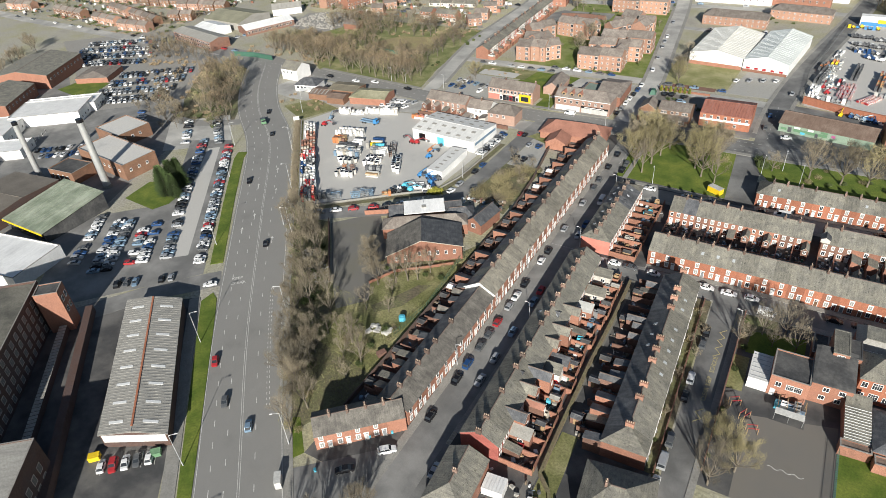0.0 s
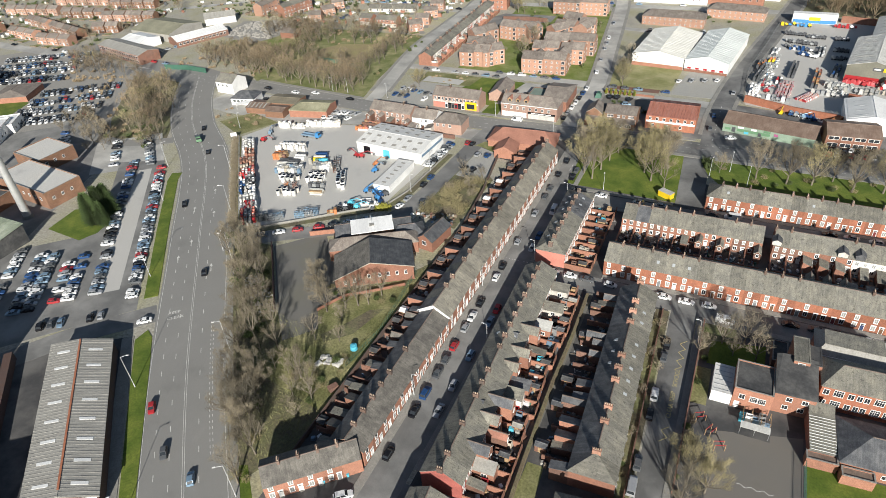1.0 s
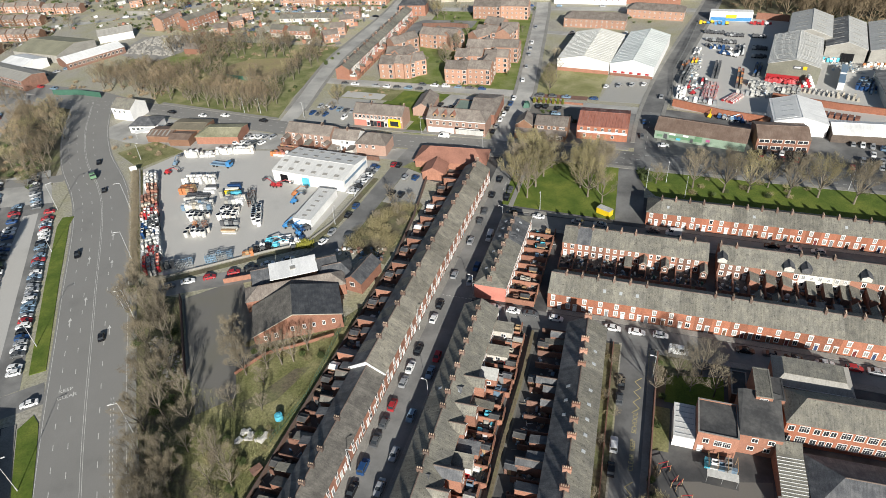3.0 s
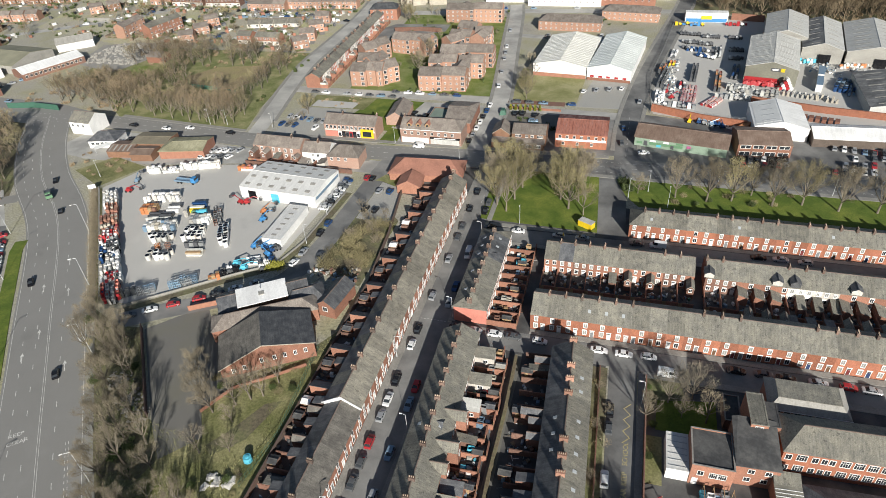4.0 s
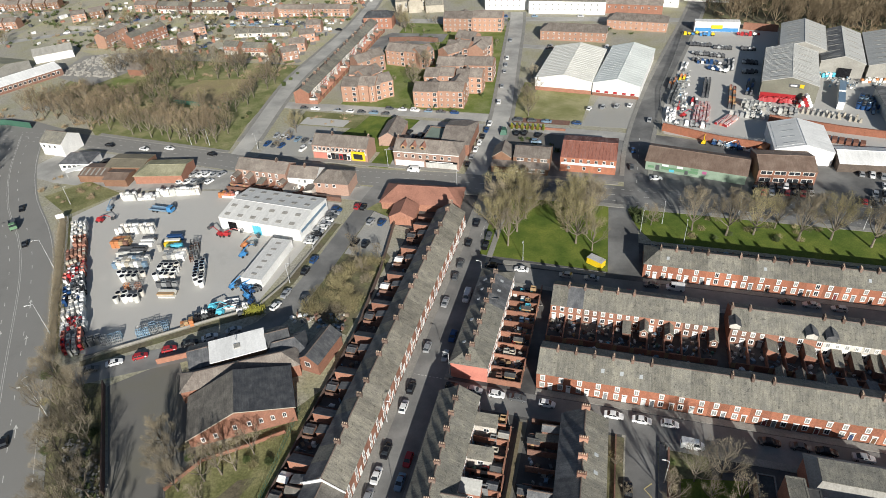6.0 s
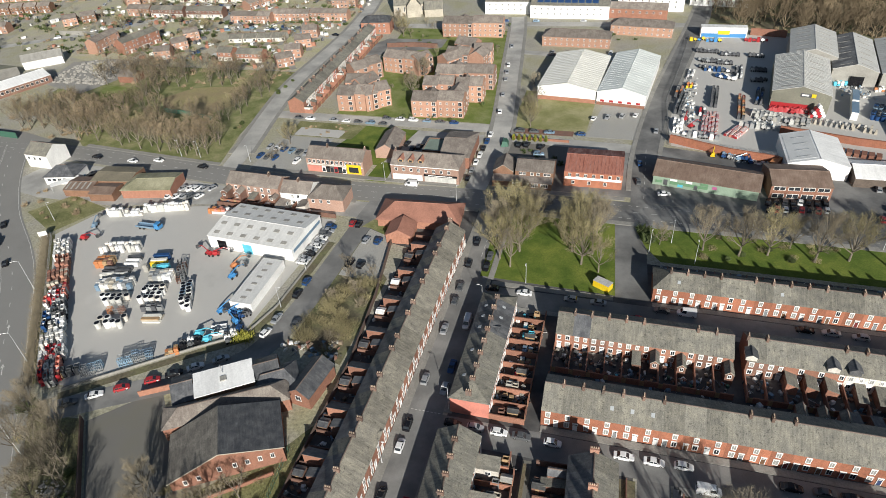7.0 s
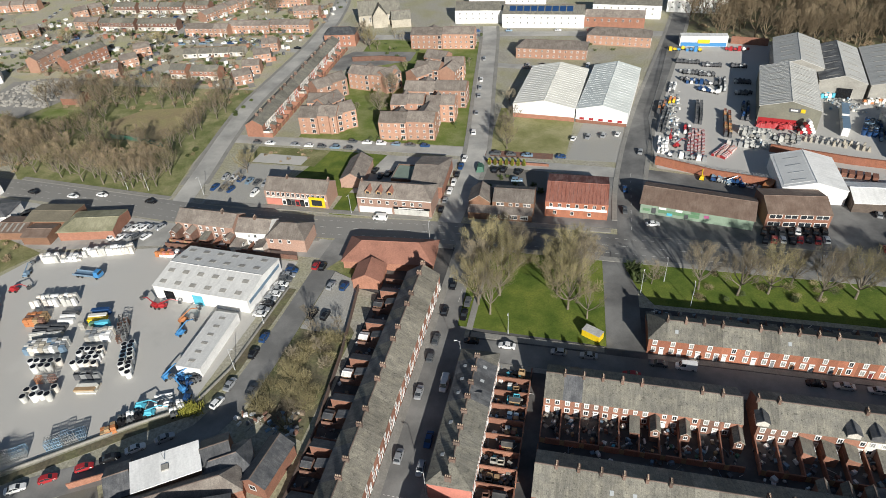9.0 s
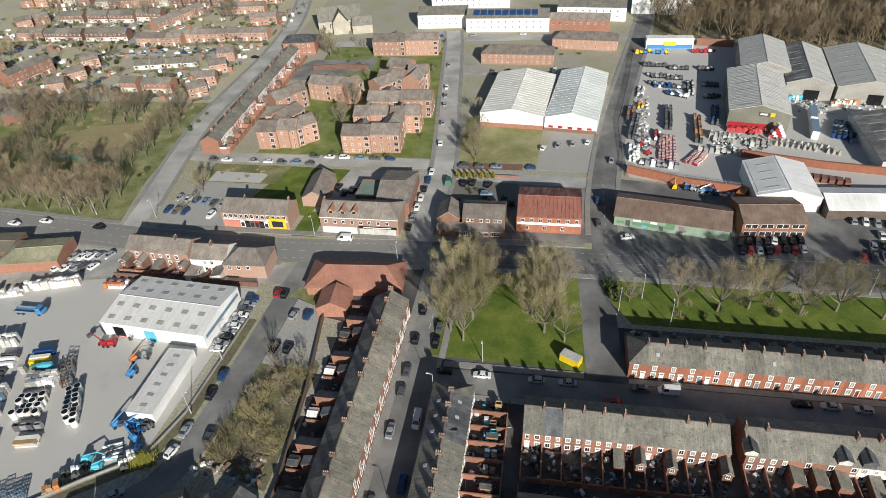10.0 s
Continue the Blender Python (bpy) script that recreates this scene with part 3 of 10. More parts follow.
# pavements: real kerbs, a hand high
for line, width, shift, label in (
    (STREET, 2.1, 5.35, "paved footway with a kerb along the terrace"),
    ([(-59, 84), (-59, 160)], 2.1, -5.35, "paved footway with a kerb along the terrace"),
    ([(-59, 169), (-59, 210)], 2.1, -5.35, "paved footway with a kerb along the terrace"),
    ([(-59, 221), (-59, 259)], 1.8, -5.2, "paved footway with a kerb beside the park"),
    ([(-31, 169.3), (110, 169.3)], 1.9, 0, "paved footway with a kerb in front of the terrace"),
    ([(0, 159.8), (110, 159.8)], 1.9, 0, "paved footway with a kerb beside the school"),
    ([(-6, 219), (110, 219)], 1.7, 0, "paved footway with a kerb in front of the terrace"),
    ([(-52, 209.4), (110, 209.4)], 1.7, 0, "paved footway with a kerb behind the terrace"),
    ([(-53, 219.6), (-17, 219.6)], 2.0, 0, "paved footway with a kerb beside the park"),
    ([(-0.4, 60), (-0.4, 160)], 1.6, 0, "paved footway with a kerb beside the school"),
    ([(-165, 272.2), (-78, 273)], 2.4, 0, "paved footway with a kerb in front of shops"),
    ([(-165, 256.5), (-112, 255.5)], 1.8, 0, "paved footway with a kerb beside the cross road"),
    ([(-98, 257.3), (-66, 258.2)], 2.0, 0, "paved footway with a kerb beside the cross road"),
    ([(-53, 259.3), (110, 258.7)], 2.2, 0, "paved footway with a kerb beside the lawns"),
    ([(-64, 274), (-16, 274.5)], 2.2, 0, "paved footway with a kerb in front of workshops"),
    ([(-252, 278.6), (-180, 272.8)], 2.2, 0, "paved footway with a kerb beside the wood"),
    ([sn(20, -26.2), sn(90, -28.2), sn(160, -30.6), sn(270, -29.6)], 2.0, 0, "paved footway with a kerb along the main road"),
    ([sn(40, -54.6), sn(94, -56.2), sn(170, -60.4)], 3.4, 0, "paved footway with a kerb beside the warehouse"),
    ([q for q in DEPOT_ROAD if q[1] > 276], 1.8, 5.2, "paved footway with a kerb beside the depot road"),
    ([q for q in DEPOT_ROAD if q[1] > 276], 1.8, -5.2, "paved footway with a kerb along the depot"),
    ([q for q in FLATS_ROAD if q[1] > 276], 1.8, 4.9, "paved footway with a kerb beside the flats"),
    ([q for q in FLATS_ROAD if q[1] > 276], 1.8, -4.9, "paved footway with a kerb beside the warehouses"),
    ([q for q in CLIMBING_ROAD if q[1] > 280], 1.8, 4.9, "paved footway with a kerb beside the climbing road"),
    ([q for q in CLIMBING_ROAD if q[1] > 280], 1.8, -4.9, "paved footway with a kerb beside the climbing terrace"),
):
    structure("pavement", ribbon(Shape(), line, width, 0.15, shift, 0.2), PAVING, label, "pavement")
lot("verge", [sn(40, -47.8), sn(94.5, -50.7), sn(160, -52.8), sn(168, -53.3), sn(171.5, -54.8), sn(168, -58.2), sn(94, -54.0), sn(40, -51.6)], GRASS, "bright green grass verge beside the main road", 0.16, "grass")
for s0, s1 in ((188, 275),):
    structure("verge", ribbon(Shape(), [sn(s0, -55.6), sn(s0 + 6, -55.6), sn((s0 + s1) / 2, -55.6), sn(s1 - 6, -55.0), sn(s1, -53.6)], 4.4, 0.16, 0, 0.2), GRASS,
              "bright green grass verge beside the main road", "grass")

structure("verge", ribbon(Shape(), [(-155.4, 151.6), (-128, 173.2), (-116.4, 181.6), (-112.6, 196), (-110.6, 230)], 2.4, 0.06, 0, 0.1), EARTH, "brown earth verge beside the bending lane", "verge")

# road paint
paint = Shape()
for shift, on, off in ((-3.6, 2.0, 7.0), (3.4, 2.0, 7.0), (6.9, 2.0, 5.0)):
    dashes(paint, MAIN, shift, on, off, 0.16, 0.055)
for shift in (-0.25, 0.25):
    dashes(paint, MAIN, shift, 6.1, 0.0, 0.10, 0.055)
for shift in (-10.1, 10.1):
    dashes(paint, MAIN, shift, 6.1, 0.0, 0.12, 0.055)
near = [p for p in MAIN if 118 < Vector(p).dot(ALONG) < 172]
for shift in (-6.3, -7.0):
    dashes(paint, near, shift if near[0][1] < near[-1][1] else -shift, 0.9, 1.1, 0.14, 0.056)
for s, n in ((196, -37), (214, -44.5), (232, -37), (238, -44.5), (250, -37), (205, -48.5)):
    x, y = sn(s, n)
    a, c = ALONG, ACROSS
    for pts in (((0, -0.12), (3.2, -0.12), (3.2, 0.12), (0, 0.12)), ((3.0, -0.55), (4.6, 0), (3.0, 0.55))):
        paint.face([(x + a.x * u + c.x * w, y + a.y * u + c.y * w, 0.056) for u, w in pts])
structure("road_marking", paint, MARK, "white lane lines and arrows on the main road", "road marking")
paint = Shape()
dashes(paint, CROSS, 0, 2.0, 4.0, 0.15, 0.06)
for shift in (-4.0, 4.0):
    dashes(paint, CROSS, shift, 1.2, 1.6, 0.12, 0.06)
structure("road_marking", paint, MARK, "white broken lines on the cross road", "road marking")
paint = Shape()
for line, on, off in (([(-59, 232), (-59, 259)], 2, 2), ([(-9.4, 276), (-9.2, 312)], 2, 3), ([(-62, 259.5), (-56, 259.5)], 0.6, 0.4)):
    dashes(paint, line, 0, on, off, 0.14, 0.055)
dashes(paint, [(-62.8, 168.3), (-55.2, 168.3)], 0, 0.6, 0.4, 0.15, 0.055)
structure("road_marking", paint, MARK, "white broken lines at street corners", "road marking")
for word, s, n in (("KEEP", 176.9, -49.4), ("CLEAR", 174.3, -49.6)):
    text = bpy.data.curves.new("road_lettering", "FONT")
    text.body, text.size, text.extrude = word, 1.7, 0.003
    text.materials.append(MARK)
    ob = tagged(new("road_lettering", text), "white painted word %s on the main road" % word.lower(), "road marking", kind="structure")
    ob.matrix_basis = pose(*sn(s, n), 0.06, 0, 0, 39.8)
# school zigzags and lettering
for y0, count in ((113, 4), (137.4, 8)):
    paint = Shape()
    ribbon(paint, [(-3.9 + (1.2 if k % 2 else -0.4), y0 + k * 1.7) for k in range(count)], 0.26, 0.055, 0, 0.01)
    structure("road_marking", paint, MARK_YELLOW, "yellow zigzag keep-clear marking outside the school", "road marking")
for word, y in (("SCHOOL", 131.3), ("KEEP", 126.2), ("CLEAR", 120.7)):
    text = bpy.data.curves.new("road_lettering", "FONT")
    text.body, text.size, text.extrude = word, 1.6, 0.003
    text.materials.append(MARK_YELLOW)
    ob = tagged(new("road_lettering", text), "yellow painted word %s on the school street" % word.lower(), "road marking", kind="structure")
    ob.matrix_basis = pose(-2.9, y, 0.06, 0, 0, 90)
paint = Shape()
ribbon(paint, [(13.1 + 0.5 * k, 107.9 + 0.35 * math.sin(k * 1.3)) for k in range(16)], 0.15, 0.05, 0, 0.01)
structure("road_marking", paint, MARK, "white wavy line painted on the playground", "road marking")
paint = Shape()
for k in range(5):
    ribbon(paint, [(-127.6 + 2.4 * k, 37.4 + 2.1 * k), (-124.4 + 2.4 * k, 33.9 + 2.1 * k)], 0.12, 0.05, 0, 0.01)
structure("road_marking", paint, MARK, "white parking bay lines in front of the warehouse", "road marking")

# ---- buildings ----
CACHE = {}


def place(key, maker, m):
    """The thing that maker builds, the first time; later a copy of it."""
    if key not in CACHE:
        CACHE[key] = maker()
        CACHE[key].matrix_basis = m
        return CACHE[key]
    return copy_thing(CACHE[key], m)


def keep(key, maker):
    if key not in CACHE:
        CACHE[key] = maker()
    return CACHE[key]


def window_meshes(w, h, style, joined, pane=None):
    """Frame and pane of a window that looks along -y, its sill's middle at the origin. The frame is one moulded ring with sill and lintel."""
    b = 0.08
    over, under, flare = {"stone": (0.26, 0.12, 0.1), "sill": (0.05, 0.1, 0.0), "plain": (0.03, 0.03, 0.0), "mill": (0.12, 0.1, 0.0)}[style]
    outer = [(-w / 2 - 0.04, -under), (w / 2 + 0.04, -under), (w / 2 + 0.02 + flare, h + over), (-w / 2 - 0.02 - flare, h + over)]
    inner = [(-w / 2 + b, b), (w / 2 - b, b), (w / 2 - b, h - b), (-w / 2 + b, h - b)]
    f = Shape()
    f.verts = [(x, -0.1, z) for x, z in outer] + [(x, -0.1, z) for x, z in inner] + [(x, 0.03, z) for x, z in outer] + [(x, 0.03, z) for x, z in inner]
    for k in range(4):
        j = (k + 1) % 4
        f.faces += [(k, j, 4 + j, 4 + k), (4 + k, 4 + j, 12 + j, 12 + k), (8 + k, 8 + j, j, k), (12 + k, 12 + j, 8 + j, 8 + k)]
    f.mats = [0] * len(f.faces)
    p = f if joined else Shape()
    cols, mid = (4 if w > 1.6 and style == "sill" else 2), 0.03
    left, wide = -w / 2 + b, (w - 2 * b) / cols
    # one glazed sheet: glass fields with white bars between them
    xs = [left] + [left + wide * k + side * mid for k in range(1, cols) for side in (-1, 1)] + [-left]
    zs = [b, h * 0.62, h * 0.62 + 0.09, h - b] if cols == 4 else [b, h - b]
    base = len(p.verts)
    p.verts += [(x, -0.06, z) for z in zs for x in xs]
    for j in range(len(zs) - 1):
        for i in range(len(xs) - 1):
            q = base + j * len(xs) + i
            p.faces.append((q, q + 1, q + 1 + len(xs), q + len(xs)))
            p.mats.append(0 if i % 2 or j == 1 else 1)
    if style == "mill":
        return f.mesh("window", MILL_FRAME, MILL_PANE), None
    if joined:
        return f.mesh("window", WHITE, pane or GLASS), None
    return f.mesh("window", WHITE), p.mesh("pane", WHITE, pane or GLASS)


def window(parent, x, y, z, turn, w=1.1, h=1.45, style="sill", joined=False):
    drawn = style == "stone" and int(x * 7 + z * 3 + y) % 3 == 0
    frame_mesh, pane_mesh = keep(("window", w, h, style, joined, drawn), lambda: window_meshes(w, h, style, joined, CURTAIN if drawn else GLASS))
    ob = part("window", frame_mesh, [], parent, "", pose(x, y, z, 0, 0, turn))
    if pane_mesh:
        part("pane", pane_mesh, [], ob)
    return ob


def door(parent, x, y, z, turn, w=1.0, h=2.1, mat=None, surround=True):
    mat = mat or WHITE

    def make():
        s = Shape().box(-w / 2 + 0.08, w / 2 - 0.08, -0.05, 0.02, 0, h - 0.4)
        s.box(-w / 2 + 0.08, w / 2 - 0.08, -0.05, 0.02, h - 0.32, h, 2).box(-w / 2 + 0.08, w / 2 - 0.08, -0.1, 0.02, h - 0.396, h - 0.324, 1)
        if surround:
            s.box(-w / 2 - 0.05, -w / 2 + 0.08, -0.12, 0.03, 0, h, 1).box(w / 2 - 0.08, w / 2 + 0.05, -0.12, 0.03, 0, h, 1)
            s.box(-w / 2 - 0.16, w / 2 + 0.16, -0.13, 0.03, h + 0.004, h + 0.36, 1)
        s.box(-w / 2 - 0.05, w / 2 + 0.05, -0.35, 0.0, -0.12, -0.002, 3)
        return s.mesh("door", mat, WHITE, GLASS, PAVING)
    return part("door", keep(("door", w, h, mat.name, surround), make), [], parent, "", pose(x, y, z, 0, 0, turn))


def walls(w, d, eave, ridge, hip0=0.0, hip1=0.0):
    """Walls of a box w by d with gables along x where the roof has no hip."""
    s = Shape()
    top0 = [(0, d, eave)] + ([(0, d / 2, ridge)] if not hip0 else []) + [(0, 0, eave)]
    top1 = [(w, 0, eave)] + ([(w, d / 2, ridge)] if not hip1 else []) + [(w, d, eave)]
    s.face([(0, 0, 0), (w, 0, 0), (w, 0, eave), (0, 0, eave)])
    s.face([(w, d, 0), (0, d, 0), (0, d, eave), (w, d, eave)])
    s.face([(0, d, 0), (0, 0, 0), *reversed(top0)])
    s.face([(w, 0, 0), (w, d, 0), *reversed(top1)])
    s.face([(0, d, 0), (w, d, 0), (w, 0, 0), (0, 0, 0)])
    return s


def roof(w, d, eave, ridge, hip0=0.0, hip1=0.0, over=0.25, side=0.0, thick=0.16):
    """A pitched roof with its ridge along x; hips cut its ends back."""
    slope = (ridge - eave) / (d / 2)
    low = eave - over * slope
    x0, x1 = -side if not hip0 else -over, w + side if not hip1 else w + over
    r0, r1 = (hip0 if hip0 else x0), (w - hip1 if hip1 else x1)
    top = [(x0, -over, low), (x1, -over, low), (x1, d + over, low), (x0, d + over, low), (r0, d / 2, ridge), (r1, d / 2, ridge)]
    s = Shape()
    n = 6
    s.verts = [(x, y, z + thick) for x, y, z in top] + top
    s.faces = [(0, 1, 5, 4), (2, 3, 4, 5), (n + 1, n + 0, n + 4, n + 5), (n + 3, n + 2, n + 5, n + 4),
               (0, n + 0, n + 1, 1), (2, n + 2, n + 3, 3)]
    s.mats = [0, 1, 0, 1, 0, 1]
    if hip0:
        s.faces += [(3, 0, 4), (n + 0, n + 3, n + 4), (3, n + 3, n + 0, 0)]
        s.mats += [0, 0, 0]
    else:
        s.faces += [(0, 4, n + 4, n + 0), (4, 3, n + 3, n + 4)]
        s.mats += [3, 3]
    if hip1:
        s.faces += [(1, 2, 5), (n + 2, n + 1, n + 5), (1, n + 1, n + 2, 2)]
        s.mats += [0, 0, 0]
    else:
        s.faces += [(5, 1, n + 1, n + 5), (2, 5, n + 5, n + 2)]
        s.mats += [3, 3]
    z = ridge + thick
    s.solid([(r0, d / 2 - 0.17, z - 0.06), (r1, d / 2 - 0.17, z - 0.06), (r1, d / 2 + 0.17, z - 0.06), (r0, d / 2 + 0.17, z - 0.06)],
            [(r0, d / 2 - 0.08, z + 0.09), (r1, d / 2 - 0.08, z + 0.09), (r1, d / 2 + 0.08, z + 0.09), (r0, d / 2 + 0.08, z + 0.09)], 2)
    return s


def chimney(parent, x, y, base, top, w=0.55, d=1.1, pots=2, mat=None):
    mat = mat or BRICK_CHIMNEY

    def make():
        s = Shape().box(-w / 2, w / 2, -d / 2, d / 2, 0, top - base - 0.2)
        s.box(-w / 2 - 0.07, w / 2 + 0.07, -d / 2 - 0.07, d / 2 + 0.07, top - base - 0.21, top - base)
        for k in range(pots):
            y = (k - (pots - 1) / 2) * 0.45
            s.tube((0, y, top - base - 0.02), (0, y, top - base + 0.45), 0.13, 0.1, 6, 1)
        return s.mesh("chimney", mat, CLAY)
    return part("chimney", keep(("chimney", round(top - base, 2), w, d, mat.name), make), [], parent, "", pose(x, y, base))


def lean_roof(x0, x1, y0, y1, z0, z1, over=0.15, thick=0.12):
    """A single slope that falls from z0 at y0 to z1 at y1."""
    s = Shape()
    ring = [(x0 - over, y0, z0), (x1 + over, y0, z0), (x1 + over, y1 + over, z1), (x0 - over, y1 + over, z1)]
    return s.solid(ring, [(x, y, z + thick) for x, y, z in ring])


def terrace_house(w=4.5, d=9.6, eave=5.4, ridge=8.3, wall=None, roofing=None, style="stone", front=True, rear="", label="", stack=True, door_mat=None,
                  hip0=0.0, hip1=0.0, mirror=False, yard=7.5, rooflights=0, panes=True, split=False, deep=1.0, tall=1.0, annexe=None, back=None, broad=False):
    """A two-storey terraced house: its front along x at y = 0, looking to -y; yard and outrigger at the rear."""
    wall, roofing = wall or BRICK, roofing or SLATE
    ob = thing("terraced_house", label, "house")
    part("wall", walls(w, d, eave, ridge, hip0, hip1), wall, ob)
    # back: a colour for the rear slope alone, darker where shade is painted
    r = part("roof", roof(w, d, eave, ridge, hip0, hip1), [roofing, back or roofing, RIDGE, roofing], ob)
    fx = (lambda x: w - x) if mirror else (lambda x: x)
    if front:
        window(ob, fx(w * 0.36), 0, 3.3, 0, 1.0, 1.5, style, not split)
        window(ob, fx(w * 0.34), 0, 0.75, 0, 1.1, 1.6, style, not split)
        door(ob, fx(w * 0.78), 0, 0.12, 0, 1.0, 2.15, door_mat)
    for k in range(rooflights):
        slope = (ridge - eave) / (d / 2)
        y = d * (0.22 if k == 0 else 0.74)
        z = eave + slope * (y if y < d / 2 else d - y) + 0.17
        a = math.degrees(math.atan(slope)) * (1 if y < d / 2 else -1)
        part("rooflight", Shape().box(-0.4, 0.4, -0.5, 0.5, 0, 0.07), SKYLIGHT, r, "", pose(w * 0.5, y, z, a))
    if stack and not mirror:
        if broad:
            chimney(ob, w - 0.05, d / 2, ridge - 0.9, ridge + 1.0, 0.85, 1.9, 4, BRICK_STACK)
        else:
            chimney(ob, w - 0.05, d / 2, ridge - 0.6, ridge + 1.05, 0.62, 1.35, 3)
    if rear:
        ow, ol = w * (0.62 if rear in ("mono", "render") else 0.46), 5.2 if rear in ("mono", "render") else 4.2
        ol *= deep
        x0, x1 = (w - ow, w) if mirror else (0.0, ow)
        if rear == "two":
            part("outrigger_wall", Shape().solid([(x0, d, 0), (x1, d, 0), (x1, d + ol, 0), (x0, d + ol, 0)],
                                                [(x0, d, 4.9 * tall), (x1, d, 4.9 * tall), (x1, d + ol, 4.2 * tall), (x0, d + ol, 4.2 * tall)]), BRICK_OLD, ob)
            part("outrigger_roof", lean_roof(x0, x1, d + 0.02, d + ol, 4.9 * tall + 0.1, 4.2 * tall + 0.05), SLATE_DARK_AND_SHADED, ob)
            if panes:
                window(ob, (x0 + x1) / 2, d + ol, 2.6, 180, 0.9, 1.1, "sill", not split)
        elif rear == "gabled":
            cut = 0.0
            if tall > 1.4:
                # a two-storey cross wing that runs into the main roof
                cut, ow = 2.6, w * 0.72
                x0, x1 = (w - ow, w) if mirror else (0.0, ow)
            long = ol + cut
            part("outrigger_wall", walls(long, ow, 3.6 * tall, 4.5 * tall), BRICK if tall > 1.4 else BRICK_OLD, ob, "", pose(x1, d - cut, 0, 0, 0, 90))
            part("outrigger_roof", roof(long, ow, 3.6 * tall, 4.5 * tall, over=0.15, side=0.12, thick=0.2), [annexe or roofing, annexe or roofing, RIDGE, WHITE if tall > 1.05 else STONE], ob, "", pose(x1, d - cut, 0, 0, 0, 90))
            if panes:
                window(ob, (x0 + x1) / 2, d + ol, 2.5 if tall < 1.4 else 3.4, 180, 0.9, 1.1, "sill", not split)
        elif rear == "low":
            part("outrigger_wall", Shape().solid([(x0, d, 0), (x1, d, 0), (x1, d + ol, 0), (x0, d + ol, 0)],
                                                [(x0, d, 2.9), (x1, d, 2.9), (x1, d + ol, 2.3), (x0, d + ol, 2.3)]), BRICK_OLD, ob)
            part("outrigger_roof", lean_roof(x0, x1, d + 0.02, d + ol, 3.0, 2.35), SLATE, ob)
        elif rear in ("mono", "render"):
            hi, lo = 5.0 * tall, 3.7 * tall
            body = RENDER if rear == "render" else BRICK
            z0, z1 = (lo, hi) if mirror else (hi, lo)
            part("outrigger_wall", Shape().solid([(x0, d, 0), (x1, d, 0), (x1, d + ol, 0), (x0, d + ol, 0)], [(x0, d, z0), (x1, d, z1), (x1, d + ol, z1), (x0, d + ol, z0)]), body, ob)
            ring = [(x0 - 0.1, d + 0.02, z0), (x1 + 0.1, d + 0.02, z1), (x1 + 0.1, d + ol + 0.15, z1), (x0 - 0.1, d + ol + 0.15, z0)]
            part("outrigger_roof", Shape().solid([(x, y, z + 0.01) for x, y, z in ring], [(x, y, z + 0.14) for x, y, z in ring]), annexe or roofing, ob)
            if panes:
                window(ob, x0 if mirror else x1, d + ol * 0.55, 1.9, -90 if mirror else 90, 1.3, 1.1, "sill", not split)
        if panes:
            window(ob, (x1 + w) / 2 if not mirror else x0 / 2, d, 3.4, 180, 1.0, 1.35, style, not split)
            window(ob, (x1 + w) / 2 if not mirror else x0 / 2, d, 0.9, 180, 1.1, 1.35, style, not split)
            if rear not in ("two", "render", "gabled", "mono"):
                window(ob, (x0 + x1) / 2, d, 3.5, 180, 0.8, 1.1, style, not split)
                door(ob, (x0 + x1) / 2, d, 0.1, 180, 1.0, 2.1)
        if yard:
            s = Shape().box(w - 0.11, w + 0.11, d, d + yard, 0, 1.9)
            s.box(w - 0.14, w + 0.14, d, d + yard, 1.904, 1.98)
            part("yard_wall", s, BRICK if panes else BRICK_OLD, ob)
            if not panes:
                return ob
            s = Shape().box(0.11, w - 1.2, d + yard - 0.22, d + yard, 0, 1.9).box(0.11, w - 1.2, d + yard - 0.26, d + yard + 0.04, 1.904, 1.98)
            part("yard_wall", s, BRICK, ob)
            part("yard_gate", Shape().box(w - 1.18, w - 0.13, d + yard - 0.15, d + yard - 0.09, 0.05, 1.8), TIMBER, ob)
    return ob


TILED = (SLATE, SLATE_TAN, SLATE_DARK_AND_SHADED, TILE_BROWN, CHURCH_ROOF)


